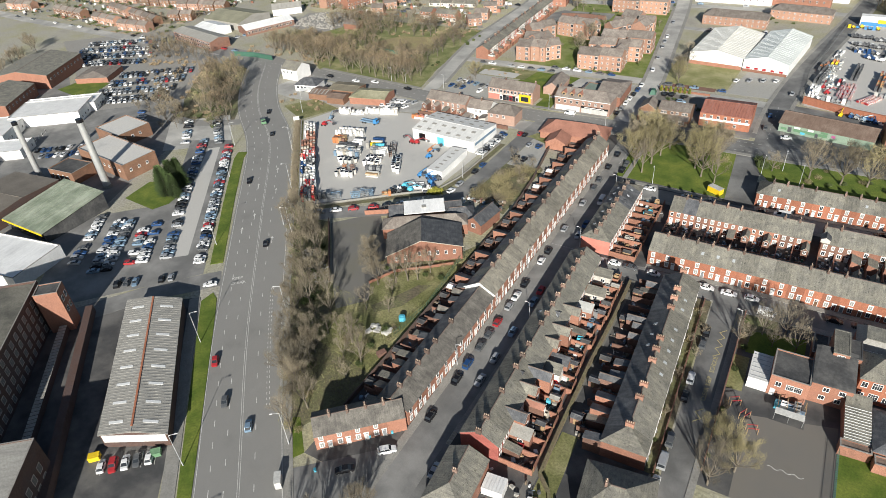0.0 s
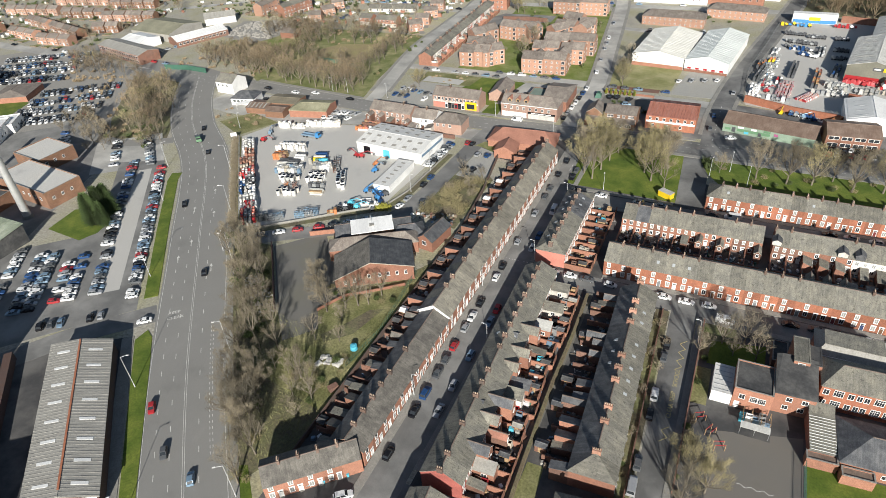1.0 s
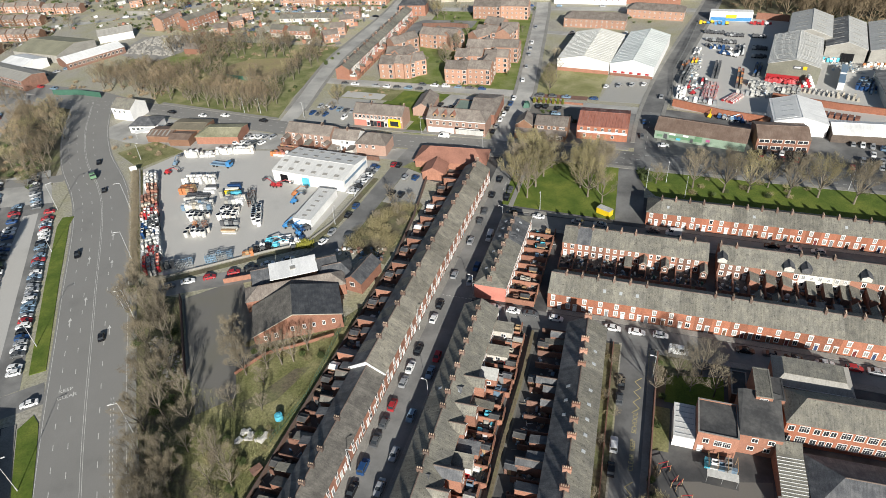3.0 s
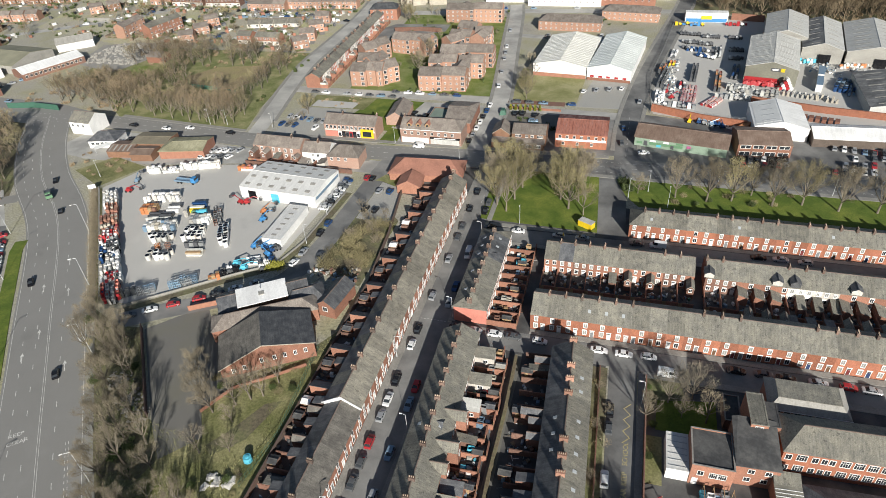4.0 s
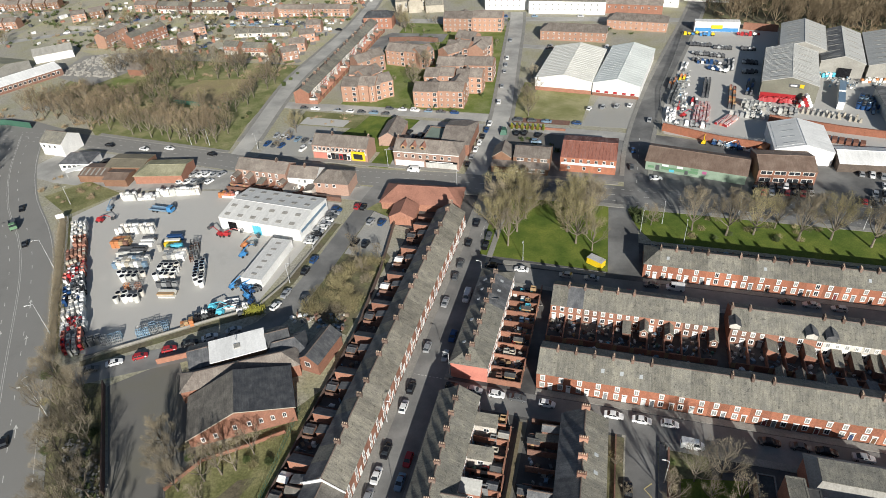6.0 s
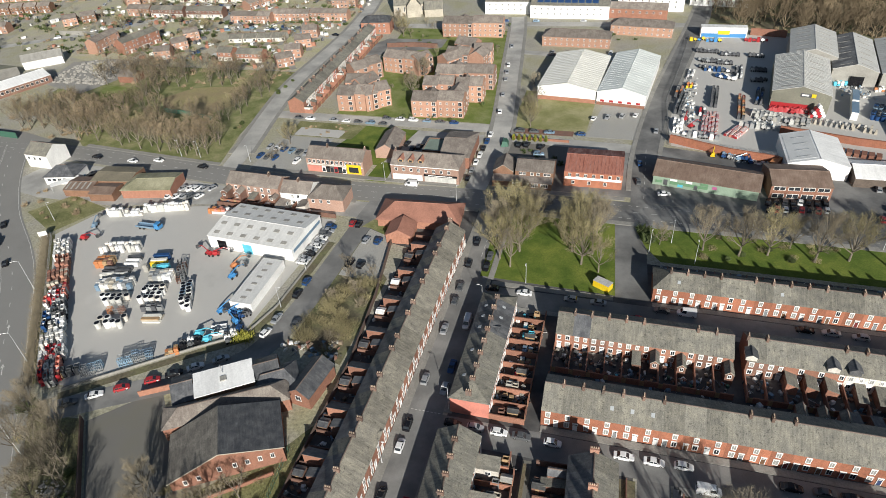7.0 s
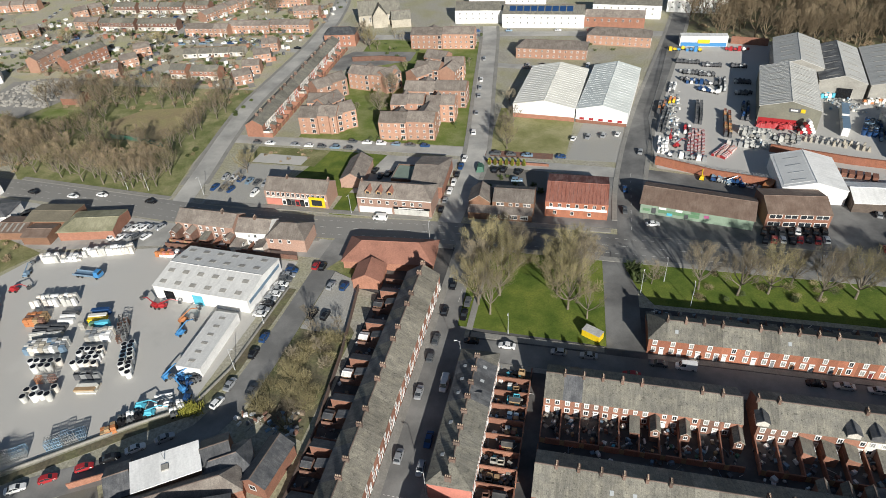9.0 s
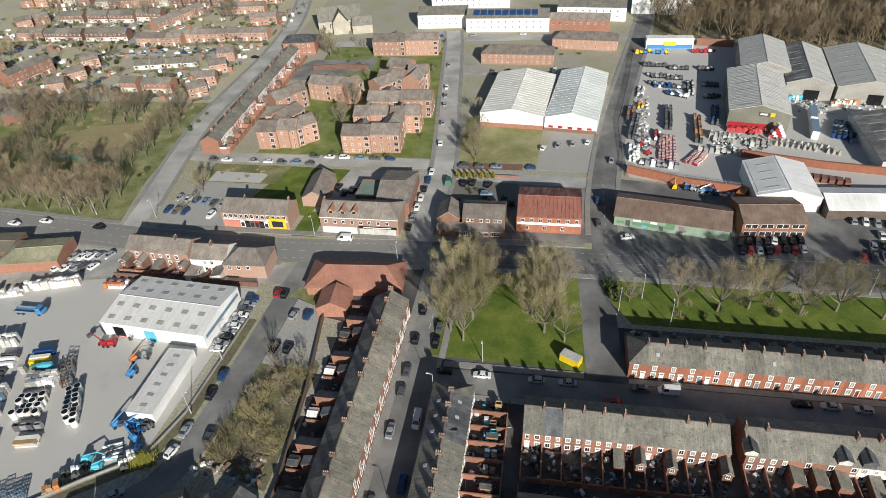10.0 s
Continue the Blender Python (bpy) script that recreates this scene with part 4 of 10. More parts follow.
def building(name, label, category, at, w, d, eave, ridge, wall, roofing, hip0=0.0, hip1=0.0, front=(), back=(), left=(), right=(), style="sill",
             size=(1.1, 1.3), doors=(), over=0.3, side=0.0, stacks=(), group="", joined=True, far=None, edge=None, tiny=False):
    """A free-standing pitched-roof building. front, back: (first x, step, count, z) rows of windows; left and right likewise along y."""
    ob = thing(name, label, category, group, "", at)
    panes = Shape()
    part("wall", walls(w, d, eave, ridge, hip0, hip1), wall, ob)
    part("roof", roof(w, d, eave, ridge, hip0, hip1, over, side), [roofing, far or roofing, RIDGE if roofing in TILED else roofing, edge or roofing], ob)
    for rows, put in ((front, lambda u: (u, 0, 0)), (back, lambda u: (u, d, 180)), (left, lambda u: (0, u, -90)), (right, lambda u: (w, u, 90))):
        for first, step, count, z in rows:
            for k in range(count):
                x, y, turn = put(first + k * step)
                if tiny:
                    m = pose(x, y, z, 0, 0, turn)
                    for inset, out, slot in ((0.0, -0.1, 0), (0.12, -0.12, 1)):
                        low, high = [[m @ Vector((sx * (size[0] / 2 - inset), out if dy else 0.0, h)) for sx, dy in ((-1, 1), (1, 1), (1, 0), (-1, 0))] for h in (inset, size[1] - inset)]
                        panes.solid(low, high, slot)
                else:
                    window(ob, x, y, z, turn, *size, style, joined)
    if tiny:
        tagged(part("glazed_front", panes, [WHITE, GLASS], ob), kind="stuff")
    for x, mat in doors:
        door(ob, x, 0, 0.1, 0, 1.1, 2.1, mat)
    for x in stacks:
        chimney(ob, x, d / 2, ridge - 0.4, ridge + 1.1)
    return ob


def flat_block(name, label, category, at, w, d, h, wall, top, front=(), back=(), left=(), right=(), size=(1.1, 1.3), style="sill", parapet=0.5, group="", doors=(), joined=True):
    """A flat-roofed building with a parapet."""
    ob = thing(name, label, category, group, "", at)
    part("wall", Shape().box(0, w, 0, d, 0, h), wall, ob)
    top_z, lip = h + parapet, 0.08
    rings = [(0.0, h + 0.002), (0.0, top_z - lip), (-0.04, top_z - lip), (-0.04, top_z), (0.3, top_z), (0.3, h + 0.002)]
    s = Shape()
    for i, z in rings:
        s.verts += [(i, i, z), (w - i, i, z), (w - i, d - i, z), (i, d - i, z)]
    for k in range(5):
        s.faces += [(4 * k + a, 4 * k + (a + 1) % 4, 4 * k + 4 + (a + 1) % 4, 4 * k + 4 + a) for a in range(4)]
        s.mats += [1 if 1 <= k <= 3 else 0] * 4
    part("parapet", s, [wall, COPING] if parapet > 0.3 else [top, top], ob)
    part("roof", Shape().box(0.3, w - 0.3, 0.3, d - 0.3, h + 0.002, h + 0.12), top, ob)
    for rows, put in ((front, lambda u: (u, 0, 0)), (back, lambda u: (u, d, 180)), (left, lambda u: (0, u, -90)), (right, lambda u: (w, u, 90))):
        for first, step, count, z in rows:
            for k in range(count):
                x, y, turn = put(first + k * step)
                window(ob, x, y, z, turn, *size, style, joined)
    for x, mat in doors:
        door(ob, x, 0, 0.1, 0, 1.1, 2.1, mat)
    return ob


def ribs(parent, w, d, eave, ridge, step, mat, over=0.3, thick=0.16, name="roof_rib"):
    """Standing seams of a sheet roof, one mesh a slope."""
    slope = (ridge - eave) / (d / 2)
    for sign in (0, 1):
        s = Shape()
        k = 0
        while k * step < w:
            x = k * step
            ya, yb = (-over, d / 2) if not sign else (d + over, d / 2)
            za, zb = eave - over * slope + thick + 0.005, ridge + thick + 0.005
            s.solid([(x, ya, za), (x + 0.12, ya, za), (x + 0.12, yb, zb), (x, yb, zb)] if not sign else [(x + 0.12, ya, za), (x, ya, za), (x, yb, zb), (x + 0.12, yb, zb)],
                    [(x, ya, za + 0.05), (x + 0.12, ya, za + 0.05), (x + 0.12, yb, zb + 0.05), (x, yb, zb + 0.05)] if not sign else
                    [(x + 0.12, ya, za + 0.05), (x, ya, za + 0.05), (x, yb, zb + 0.05), (x + 0.12, yb, zb + 0.05)])
            k += 1
        part(name, s, mat, parent)


def roof_panels(parent, w, d, eave, ridge, xs, lo, hi, width, mat=None, sides=(0, 1), thick=0.16):
    """Rooflights let into a sheet roof; lo and hi as shares of the slope."""
    for sign in sides:
        for x in xs:
            pts = []
            for u, f in ((0, lo), (width, lo), (width, hi), (0, hi)):
                y = f * d / 2 if not sign else d - f * d / 2
                pts.append((x + u, y, eave + (ridge - eave) * f + thick))
            if sign:
                pts = [pts[1], pts[0], pts[3], pts[2]]
            part("rooflight", Shape().solid([(a, b, c + 0.004) for a, b, c in pts], [(a, b, c + 0.09) for a, b, c in pts]), mat or ROOFLIGHT, parent)

# ---- terraces ----

DOORS = (WHITE, plain("maroon door", (0.16, 0.03, 0.03), 0.5), WHITE, plain("black door", (0.025, 0.025, 0.03), 0.4), plain("brown door", (0.14, 0.075, 0.04), 0.6), WHITE, plain("navy door", (0.03, 0.05, 0.12), 0.5), plain("grey door", (0.2, 0.21, 0.22), 0.5))


def row_of(key_label, x, y, turn, count, w, picks, group, **common):
    """A terrace: houses side by side from (x, y) along the turned x axis; picks names a kind for each."""
    way = (math.cos(radians(turn)), math.sin(radians(turn)))
    for k in range(count):
        kind = picks(k)
        settings = dict(common, w=w, label=key_label)
        settings.update(kind)
        if settings.get("front", True):
            settings.setdefault("door_mat", DOORS[(k * 5 + k // 4) % len(DOORS)])
        if k == 0 and "hip0" not in settings:
            settings["hip0"] = 0.0
        m = pose(x + way[0] * w * k, y + way[1] * w * k, 0, 0, 0, turn)
        ob = place(("house", repr(sorted((a, b if not isinstance(b, bpy.types.Material) else b.name) for a, b in settings.items()))),
                   lambda s=settings: terrace_house(**s), m)
        tagged(ob, group=group)


def mixed(options, ends=None):
    """A steady choice among options, with the ends set apart."""
    def pick(k):
        if ends and k in ends:
            return ends[k]
        return options[(k * 7 + k // 3) % len(options)]
    return pick


# long terrace on the side street
row_of("red brick terraced house with white stone lintels and grey slate roof", -31.1, 170.6, 0, 23, 4.5,
       mixed([dict(), dict(rooflights=1), dict(mirror=True), dict(), dict(mirror=True, rear="gabled", tall=1.35, yard=4.5, deep=0.8), dict(rear="two", yard=4.5), dict(rear="gabled", tall=1.3, yard=4.5)]), "long red terrace", wall=BRICK_RED, eave=5.6, ridge=8.9, d=11.0, panes=False, split=True)
# terrace beside the green
row_of("red brick terraced house with bright white lintels and slate roof", -6.3, 220.5, 0, 20, 4.45,
       mixed([dict(), dict(mirror=True), dict(), dict(rooflights=1)], {0: dict(hip0=4.4)}), "terrace beside the green", wall=BRICK_RED, eave=5.3, ridge=8.0, d=9.2, rear="low", yard=6.0, panes=False)
# terrace seen from the back
row_of("brick terraced house with pale back wall, yard and slate roof", 13.0, 207.0, 180, 10, 4.4,
       mixed([dict(rear="none"), dict(rear="none", mirror=True, wall=RENDER), dict(rear="none", mirror=True), dict(rear="none", wall=BRICK_OLD)],
             {0: dict(rear="gabled"), 2: dict(rear="gabled", mirror=True), 4: dict(rear="gabled"), 5: dict(rear="low"), 8: dict(rear="none", roofing=SLATE_DARK_AND_SHADED)}), "terrace with open yards", eave=5.4, ridge=8.3, d=10.3, yard=9.0, front=False)
row_of("brick terraced house with gabled outrigger and slate roof", 77.6, 207.0, 180, 14, 4.4,
       mixed([dict(rear="gabled", deep=0.8), dict(rear="mono", mirror=True, tall=0.7), dict(rear="low", deep=1.3, wall=RENDER), dict(rear="mono", mirror=True, tall=0.75, deep=0.8), dict(rear="none", wall=BRICK_OLD), dict(rear="gabled", deep=1.2, tall=0.85), dict(rear="low")]), "terrace with outriggers", eave=5.4, ridge=8.3, d=10.3, yard=9.0, front=False)
# short terrace with hipped ends beside the street
row_of("brick terraced house with grey hipped roof and small walled yard", -53.0, 208.5, -90, 9, 4.33,
       mixed([dict(rooflights=1), dict(roofing=SLATE_DARK_AND_SHADED, rooflights=2), dict()], {0: dict(hip0=4.3), 1: dict(roofing=SLATE_DARK_AND_SHADED, rooflights=2), 2: dict(roofing=SLATE_DARK_AND_SHADED, rooflights=2), 8: dict(hip1=4.3, wall=BRICK_PINK)}),
       "short terrace", eave=5.5, ridge=8.0, d=9.6, rear="none", yard=8.6, front=False)
# main street, west side: lower southern part, higher northern part
# both rows: shade of the west-facing rear slopes is put into darker slate
row_of("low brick terraced house with grey slate roof", -65.5, 80.5, 90, 11, 4.4,
       mixed([dict(), dict(mirror=True, rear="two", deep=0.7), dict(rear="mono", tall=0.8, deep=0.8), dict(rear="gabled", mirror=True), dict(deep=1.4)]), "lower street terrace", roofing=CHURCH_ROOF, back=SLATE_DARK_AND_SHADED, eave=5.1, ridge=7.7, d=9.2, rear="low", yard=7.5, panes=False)
row_of("brick terraced house with patched slate roof", -65.5, 129.0, 90, 24, 4.5,
       mixed([dict(deep=0.8, stack=False), dict(mirror=True, rear="low", deep=1.3), dict(rear="gabled", rooflights=2, tall=1.2, stack=False), dict(rear="none"), dict(mirror=True, rear="gabled", deep=1.4), dict(rooflights=1, rear="low"), dict(rear="mono", tall=0.85, stack=False), dict(rear="mono", deep=1.2, back=SLATE), dict(rear="gabled", deep=0.7, tall=1.15, stack=False), dict(rear="two", deep=1.35, mirror=True, tall=0.9), dict(rear="none", mirror=True)]), "upper street terrace", eave=5.8, ridge=8.95, d=9.6, rear="two", yard=7.5, panes=False, roofing=SLATE_TAN, back=SLATE_DARK_AND_SHADED, annexe=SLATE_DARK_AND_SHADED)
gable = thing("gable_end", "white painted gable end with barge boards above the lower roofs", "gable", at=pose(-65.5, 128.9, 0, 0, 0, 90))
s = Shape().solid([(-0.12, 0, 0.1), (-0.12, 0, 5.7), (-0.12, 4.8, 8.6), (-0.12, 9.6, 5.7), (-0.12, 9.6, 0.1)], [(0.0, 0, 0.1), (0.0, 0, 5.7), (0.0, 4.8, 8.6), (0.0, 9.6, 5.7), (0.0, 9.6, 0.1)])
part("render", s, WHITE, gable)
for a, b in (((-0.35, -0.5, 5.55), (-0.35, 4.8, 8.75)), ((-0.35, 4.8, 8.75), (-0.35, 10.1, 5.55))):
    part("barge_board", Shape().solid([(-0.34, a[1], a[2]), (-0.1, a[1], a[2]), (-0.1, b[1], b[2]), (-0.34, b[1], b[2])],
                                      [(-0.34, a[1], a[2] + 0.3), (-0.1, a[1], a[2] + 0.3), (-0.1, b[1], b[2] + 0.3), (-0.34, b[1], b[2] + 0.3)]), WHITE, gable)
# end terrace, set at an angle
row_of("brick end-terrace house with white windows and plain slate roof", -81.6, 64.0, 42.6, 4, 4.45,
       mixed([dict()]), "angled end terrace", roofing=CHURCH_ROOF, eave=5.0, ridge=7.4, d=7.6)
row_of("blank brick corner house with slate roof", -81.6 + 17.8 * 0.7361, 64.0 + 17.8 * 0.6769, 42.6, 1, 4.6,
       mixed([dict()]), "angled end terrace", roofing=CHURCH_ROOF, eave=5.0, ridge=7.4, d=7.6, front=False, stack=False)
# main street, east side
row_of("brick terraced house with rear extension and patched slate roof", -53.0, 160.0, -88.4, 18, 4.4,
       mixed([dict(rear="mono", rooflights=1, deep=1.2, annexe=FIBRE, yard=7.6), dict(rear="none"), dict(rear="mono", tall=0.8, annexe=SLATE_DARK_AND_SHADED, yard=7.9), dict(rear="low", rooflights=2, deep=1.3), dict(rear="gabled", tall=1.62, deep=0.6, yard=7.2), dict(rear="gabled", tall=1.6, deep=0.25, mirror=True, annexe=FIBRE, yard=7.8), dict(rear="gabled", deep=1.2, tall=1.1, annexe=TILE_RED), dict(rear="mono", deep=0.7, annexe=FIBRE, yard=8.6)], {0: dict(rear="none", yard=7.0), 1: dict(rear="render", annexe=SLATE), 2: dict(rear="none"), 3: dict(rear="render", annexe=SLATE, tall=0.9, deep=1.1), 4: dict(rear="none", yard=8.8), 5: dict(rear="mono", annexe=GREY_SHEET, deep=0.9), 8: dict(rear="gabled", tall=1.62, deep=0.6, yard=7.2), 9: dict(rear="gabled", tall=1.6, deep=0.3, mirror=True, annexe=SLATE_TAN, yard=7.8),
              10: dict(rear="mono", tall=0.8, annexe=SLATE_DARK_AND_SHADED, yard=7.9), 11: dict(rear="render", deep=0.9, annexe=SLATE, yard=8.6), 12: dict(rear="gabled", tall=1.62, deep=0.9, annexe=SLATE_DARK_AND_SHADED, yard=7.2),
              13: dict(rear="gabled", tall=1.6, deep=0.5, mirror=True, yard=7.8), 14: dict(rear="gabled", deep=1.2, tall=1.1, annexe=TILE_RED), 15: dict(rear="gabled", tall=1.58, deep=0.7, mirror=True, annexe=SLATE_DARK_AND_SHADED),
              16: dict(rear="mono", tall=0.9, annexe=FIBRE), 17: dict(rear="low", wall=RED_WALL)}),
       "street terrace with yards", eave=5.5, ridge=8.4, d=9.8, yard=8.4, front=False)
# school street terrace
# west-facing rear slope and outrigger roofs: shade painted in as darker slate
row_of("brick terraced house with dark outrigger and grey slate roof", -10.8, 94.0, 92.1, 15, 4.4,
       mixed([dict(rear="none", rooflights=1), dict(rear="gabled", deep=1.3, tall=1.15), dict(rear="gabled", mirror=True, rooflights=2, deep=0.8), dict(rear="none", rooflights=2), dict(rear="two", rooflights=1, tall=0.8), dict(rear="gabled", mirror=True, deep=1.5), dict(rear="mono", tall=0.9), dict(rear="low", deep=1.3, mirror=True)], {0: dict(rear="two", hip0=4.3), 14: dict(rear="gabled")}),
       "school street terrace", broad=True, back=SLATE_DARK_AND_SHADED, eave=5.5, ridge=8.5, annexe=SLATE_DARK_AND_SHADED, d=10.2, yard=7.0, panes=False)
# corner houses at the southern end
building("corner_house", "brick corner house with grey hipped slate roof", "house", pose(-40.6, 63, 0, 0, 0, 94), 14.5, 9.5, 5.2, 7.8, BRICK, SLATE, 4, 0, stacks=(7,))
building("corner_house", "brick corner house with hipped slate roof and pale extension", "house", pose(-20.2, 74.6, 0, 0, 0, 7), 15, 13, 5.2, 8.0, BRICK, SLATE, 6, 6, stacks=(5,))
lean = thing("conservatory", "white framed conservatory with pale glazed roof", "conservatory", at=pose(-40.9, 72.0, 0, 0, 0, 6))
part("wall", Shape().box(0, 5, 0, 4, 0, 2.4), WHITE, lean)
for k in range(6):
    part("pane", Shape().box(0.05 + 0.83 * k, 0.8 + 0.83 * k, -0.1, 4.1, 2.41, 2.5), ROOFLIGHT, lean)

# ---- school ----
annexe = flat_block("school_annexe", "white school annexe with ribbed white roof", "school", pose(5.0, 130.4, 0), 4.7, 9.9, 3.4, WHITE, DULL_WHITE, parapet=0.15)
for k in range(6):
    part("roof_rib", Shape().box(0.32, 4.38, 0.9 + 1.6 * k, 1.05 + 1.6 * k, 3.524, 3.6), METAL, annexe)
block = flat_block("school_block", "brick school block with dark flat roof and pale coping", "school", pose(9.8, 130.2, 0), 8.6, 10.0, 6.4, BRICK, FELT, parapet=0.4)
window(block, 2.0, 0, 3.5, 0, 1.3, 1.5, "sill", True)
window(block, 4.6, 0, 3.2, 0, 1.7, 1.7, "sill", True)
window(block, 6.4, 0, 3.2, 0, 1.7, 1.7, "sill", True)
part("door", Shape().box(0.6, 1.8, -0.08, 0.02, 0.1, 2.3), WHITE, block)
# the second block: one long slope that climbs to the back
block = thing("school_block", "two-storey brick school block with dark sloping roof", "school", at=pose(18.7, 132.2, 0, 0, 0, 2))
part("wall", Shape().solid([(0, 0, 0), (8.8, 0, 0), (8.8, 11, 0), (0, 11, 0)], [(0, 0, 6.6), (8.8, 0, 6.6), (8.8, 11, 8.8), (0, 11, 8.8)]), BRICK, block)
part("roof", Shape().solid([(-0.2, -0.3, 6.56), (9.0, -0.3, 6.56), (9.0, 11.2, 8.86), (-0.2, 11.2, 8.86)], [(-0.2, -0.3, 6.76), (9.0, -0.3, 6.76), (6.6, 11.2, 9.3), (1.0, 11.2, 9.3)]), FELT, block)
for x in (3.2, 6.6):
    for z in (1.6, 4.4):
        window(block, x - 0.4 * (z < 2), 0, z, 0, 1.35, 1.35, "sill", True)
tower = flat_block("school_tower", "narrow brick stair tower with grey roof", "school", pose(21.8, 141.2, 0, 0, 0, 2), 3.6, 9.2, 9.6, BRICK, SLATE, parapet=0.2)
window(tower, 1.8, 0, 7.9, 0, 1.7, 1.3, "sill", True)
side = flat_block("school_tower", "small brick stair block with dark roof beside the tower", "school", pose(25.6, 142.2, 0, 0, 0, 2), 2.6, 7.0, 8.6, BRICK, FELT, parapet=0.2)
window(side, 1.2, 0, 6.9, 0, 1.3, 1.3, "sill", True)
flat_block("school_store", "low school store with dark flat roof and pale coping", "school", pose(18.0, 146.5, 0), 3.6, 8.0, 3.2, BRICK_OLD, FELT, parapet=0.35)
# hall with a flat top and steep pale lower slopes
hall = thing("school_hall", "brick school hall with pale mansard slopes and grey flat top", "school", at=pose(27.0, 149.8, 0))
part("wall", Shape().box(0.4, 17.0, 0.4, 9.6, 0, 6.04), BRICK, hall)
s = Shape().solid([(0, 0, 6.0), (17.4, 0, 6.0), (17.4, 10, 6.0), (0, 10, 6.0)], [(2.0, 2.2, 8.1), (15.2, 2.2, 8.1), (15.2, 7.6, 8.1), (2.0, 7.6, 8.1)])
part("roof", s, FIBRE, hall)
part("roof_top", Shape().box(1.9, 15.3, 2.1, 7.7, 8.104, 8.26), SLATE, hall)
part("eave", Shape().box(-0.1, 17.5, -0.12, -0.01, 5.84, 6.04), WHITE, hall)
for k in range(7):
    window(hall, 2.0 + 2.2 * k, 0.4, 4.4, 0, 1.5, 1.1, "sill", True)
wing = building("school_wing", "two-storey brick school wing with large white windows and slate roof", "school", pose(28.4, 137.4, 0, 0, 0, 2), 36, 10, 7.6, 10.6, BRICK_RED, SLATE, 4, 4)
for k, (x, wide) in enumerate(((1.2, 1.3), (3.8, 2.1), (6.4, 1.3), (8.2, 1.2), (9.7, 1.2), (12.2, 2.0), (14.8, 2.0), (17.4, 2.0), (20.0, 2.0), (22.6, 1.3), (25.0, 2.1), (27.6, 1.3), (30.0, 2.0), (32.6, 2.0))):
    for z in (1.3, 4.9):
        window(wing, x, 0, z, 0, wide, 2.0 if wide > 1.5 else 1.7, "sill", True)
link = thing("school_link", "low school link with striped grey roof and brick porch", "school", at=pose(26.9, 120.9, 0, 0, 0, 3))
part("wall", Shape().solid([(0, 0, 0), (5.1, 0, 0), (5.1, 12.4, 0), (0, 12.4, 0)], [(0, 0, 3.1), (5.1, 0, 3.1), (5.1, 12.4, 4.6), (0, 12.4, 4.6)]), BRICK, link)
part("roof", Shape().solid([(-0.2, -0.2, 3.09), (5.3, -0.2, 3.09), (5.3, 12.6, 4.64), (-0.2, 12.6, 4.64)], [(-0.2, -0.2, 3.2), (5.3, -0.2, 3.2), (5.3, 12.6, 4.75), (-0.2, 12.6, 4.75)]), OLIVE_FELT, link)
for k in range(12):
    y = 0.1 + 0.8 * k
    z = 3.2 + 1.55 * (y + 0.2) / 12.8
    part("roof_rib", Shape().box(-0.15, 5.25, y, y + 0.14, z, z + 0.09), WHITE_SHEET, link)
part("slate_slope", Shape().solid([(-0.15, 9.9, 4.43), (5.25, 9.9, 4.43), (5.25, 12.55, 4.76), (-0.15, 12.55, 4.76)], [(-0.15, 9.9, 4.5), (5.25, 9.9, 4.5), (5.25, 12.55, 5.6), (-0.15, 12.55, 5.6)]), SLATE, link)
flat_block("school_porch", "low brick porch with brown flat roof and white coping", "school", pose(26.2, 118.3, 0, 0, 0, 3), 6.3, 2.4, 2.7, BRICK, TILE_UMBER, parapet=0.35)
flat_block("school_porch", "low brick bay with brown flat roof and white coping", "school", pose(33.0, 116.4, 0, 0, 0, 3), 6.4, 2.6, 2.7, BRICK, TILE_UMBER, parapet=0.35)
building("school_kitchen", "low brick school block with dark hipped slate roof", "school", pose(32.6, 119.5, 0, 0, 0, 2), 22, 13, 3.6, 6.4, BRICK, SLATE_DARK_AND_SHADED, 6, 6, front=((4, 5, 3, 1.2),), size=(1.6, 1.2))

# ---- church hall and depot ----
hall = thing("church_hall", "brick church hall with large dark gabled roof and small windows", "hall", at=pose(-108.2, 134.4, 0, 0, 0, 31.2))
HW, HD, HA = 25.4, 13.5, 12.0
profile = [(0, 3.2), (HA, 8.6), (HW, 5.4)]
part("wall", Shape().solid([(HW, 0, 0), (HW, 0, 5.4), (HA, 0, 8.6), (0, 0, 3.2), (0, 0, 0)][::-1], [(HW, HD, 0), (HW, HD, 5.4), (HA, HD, 8.6), (0, HD, 3.2), (0, HD, 0)][::-1]), BRICK, hall)
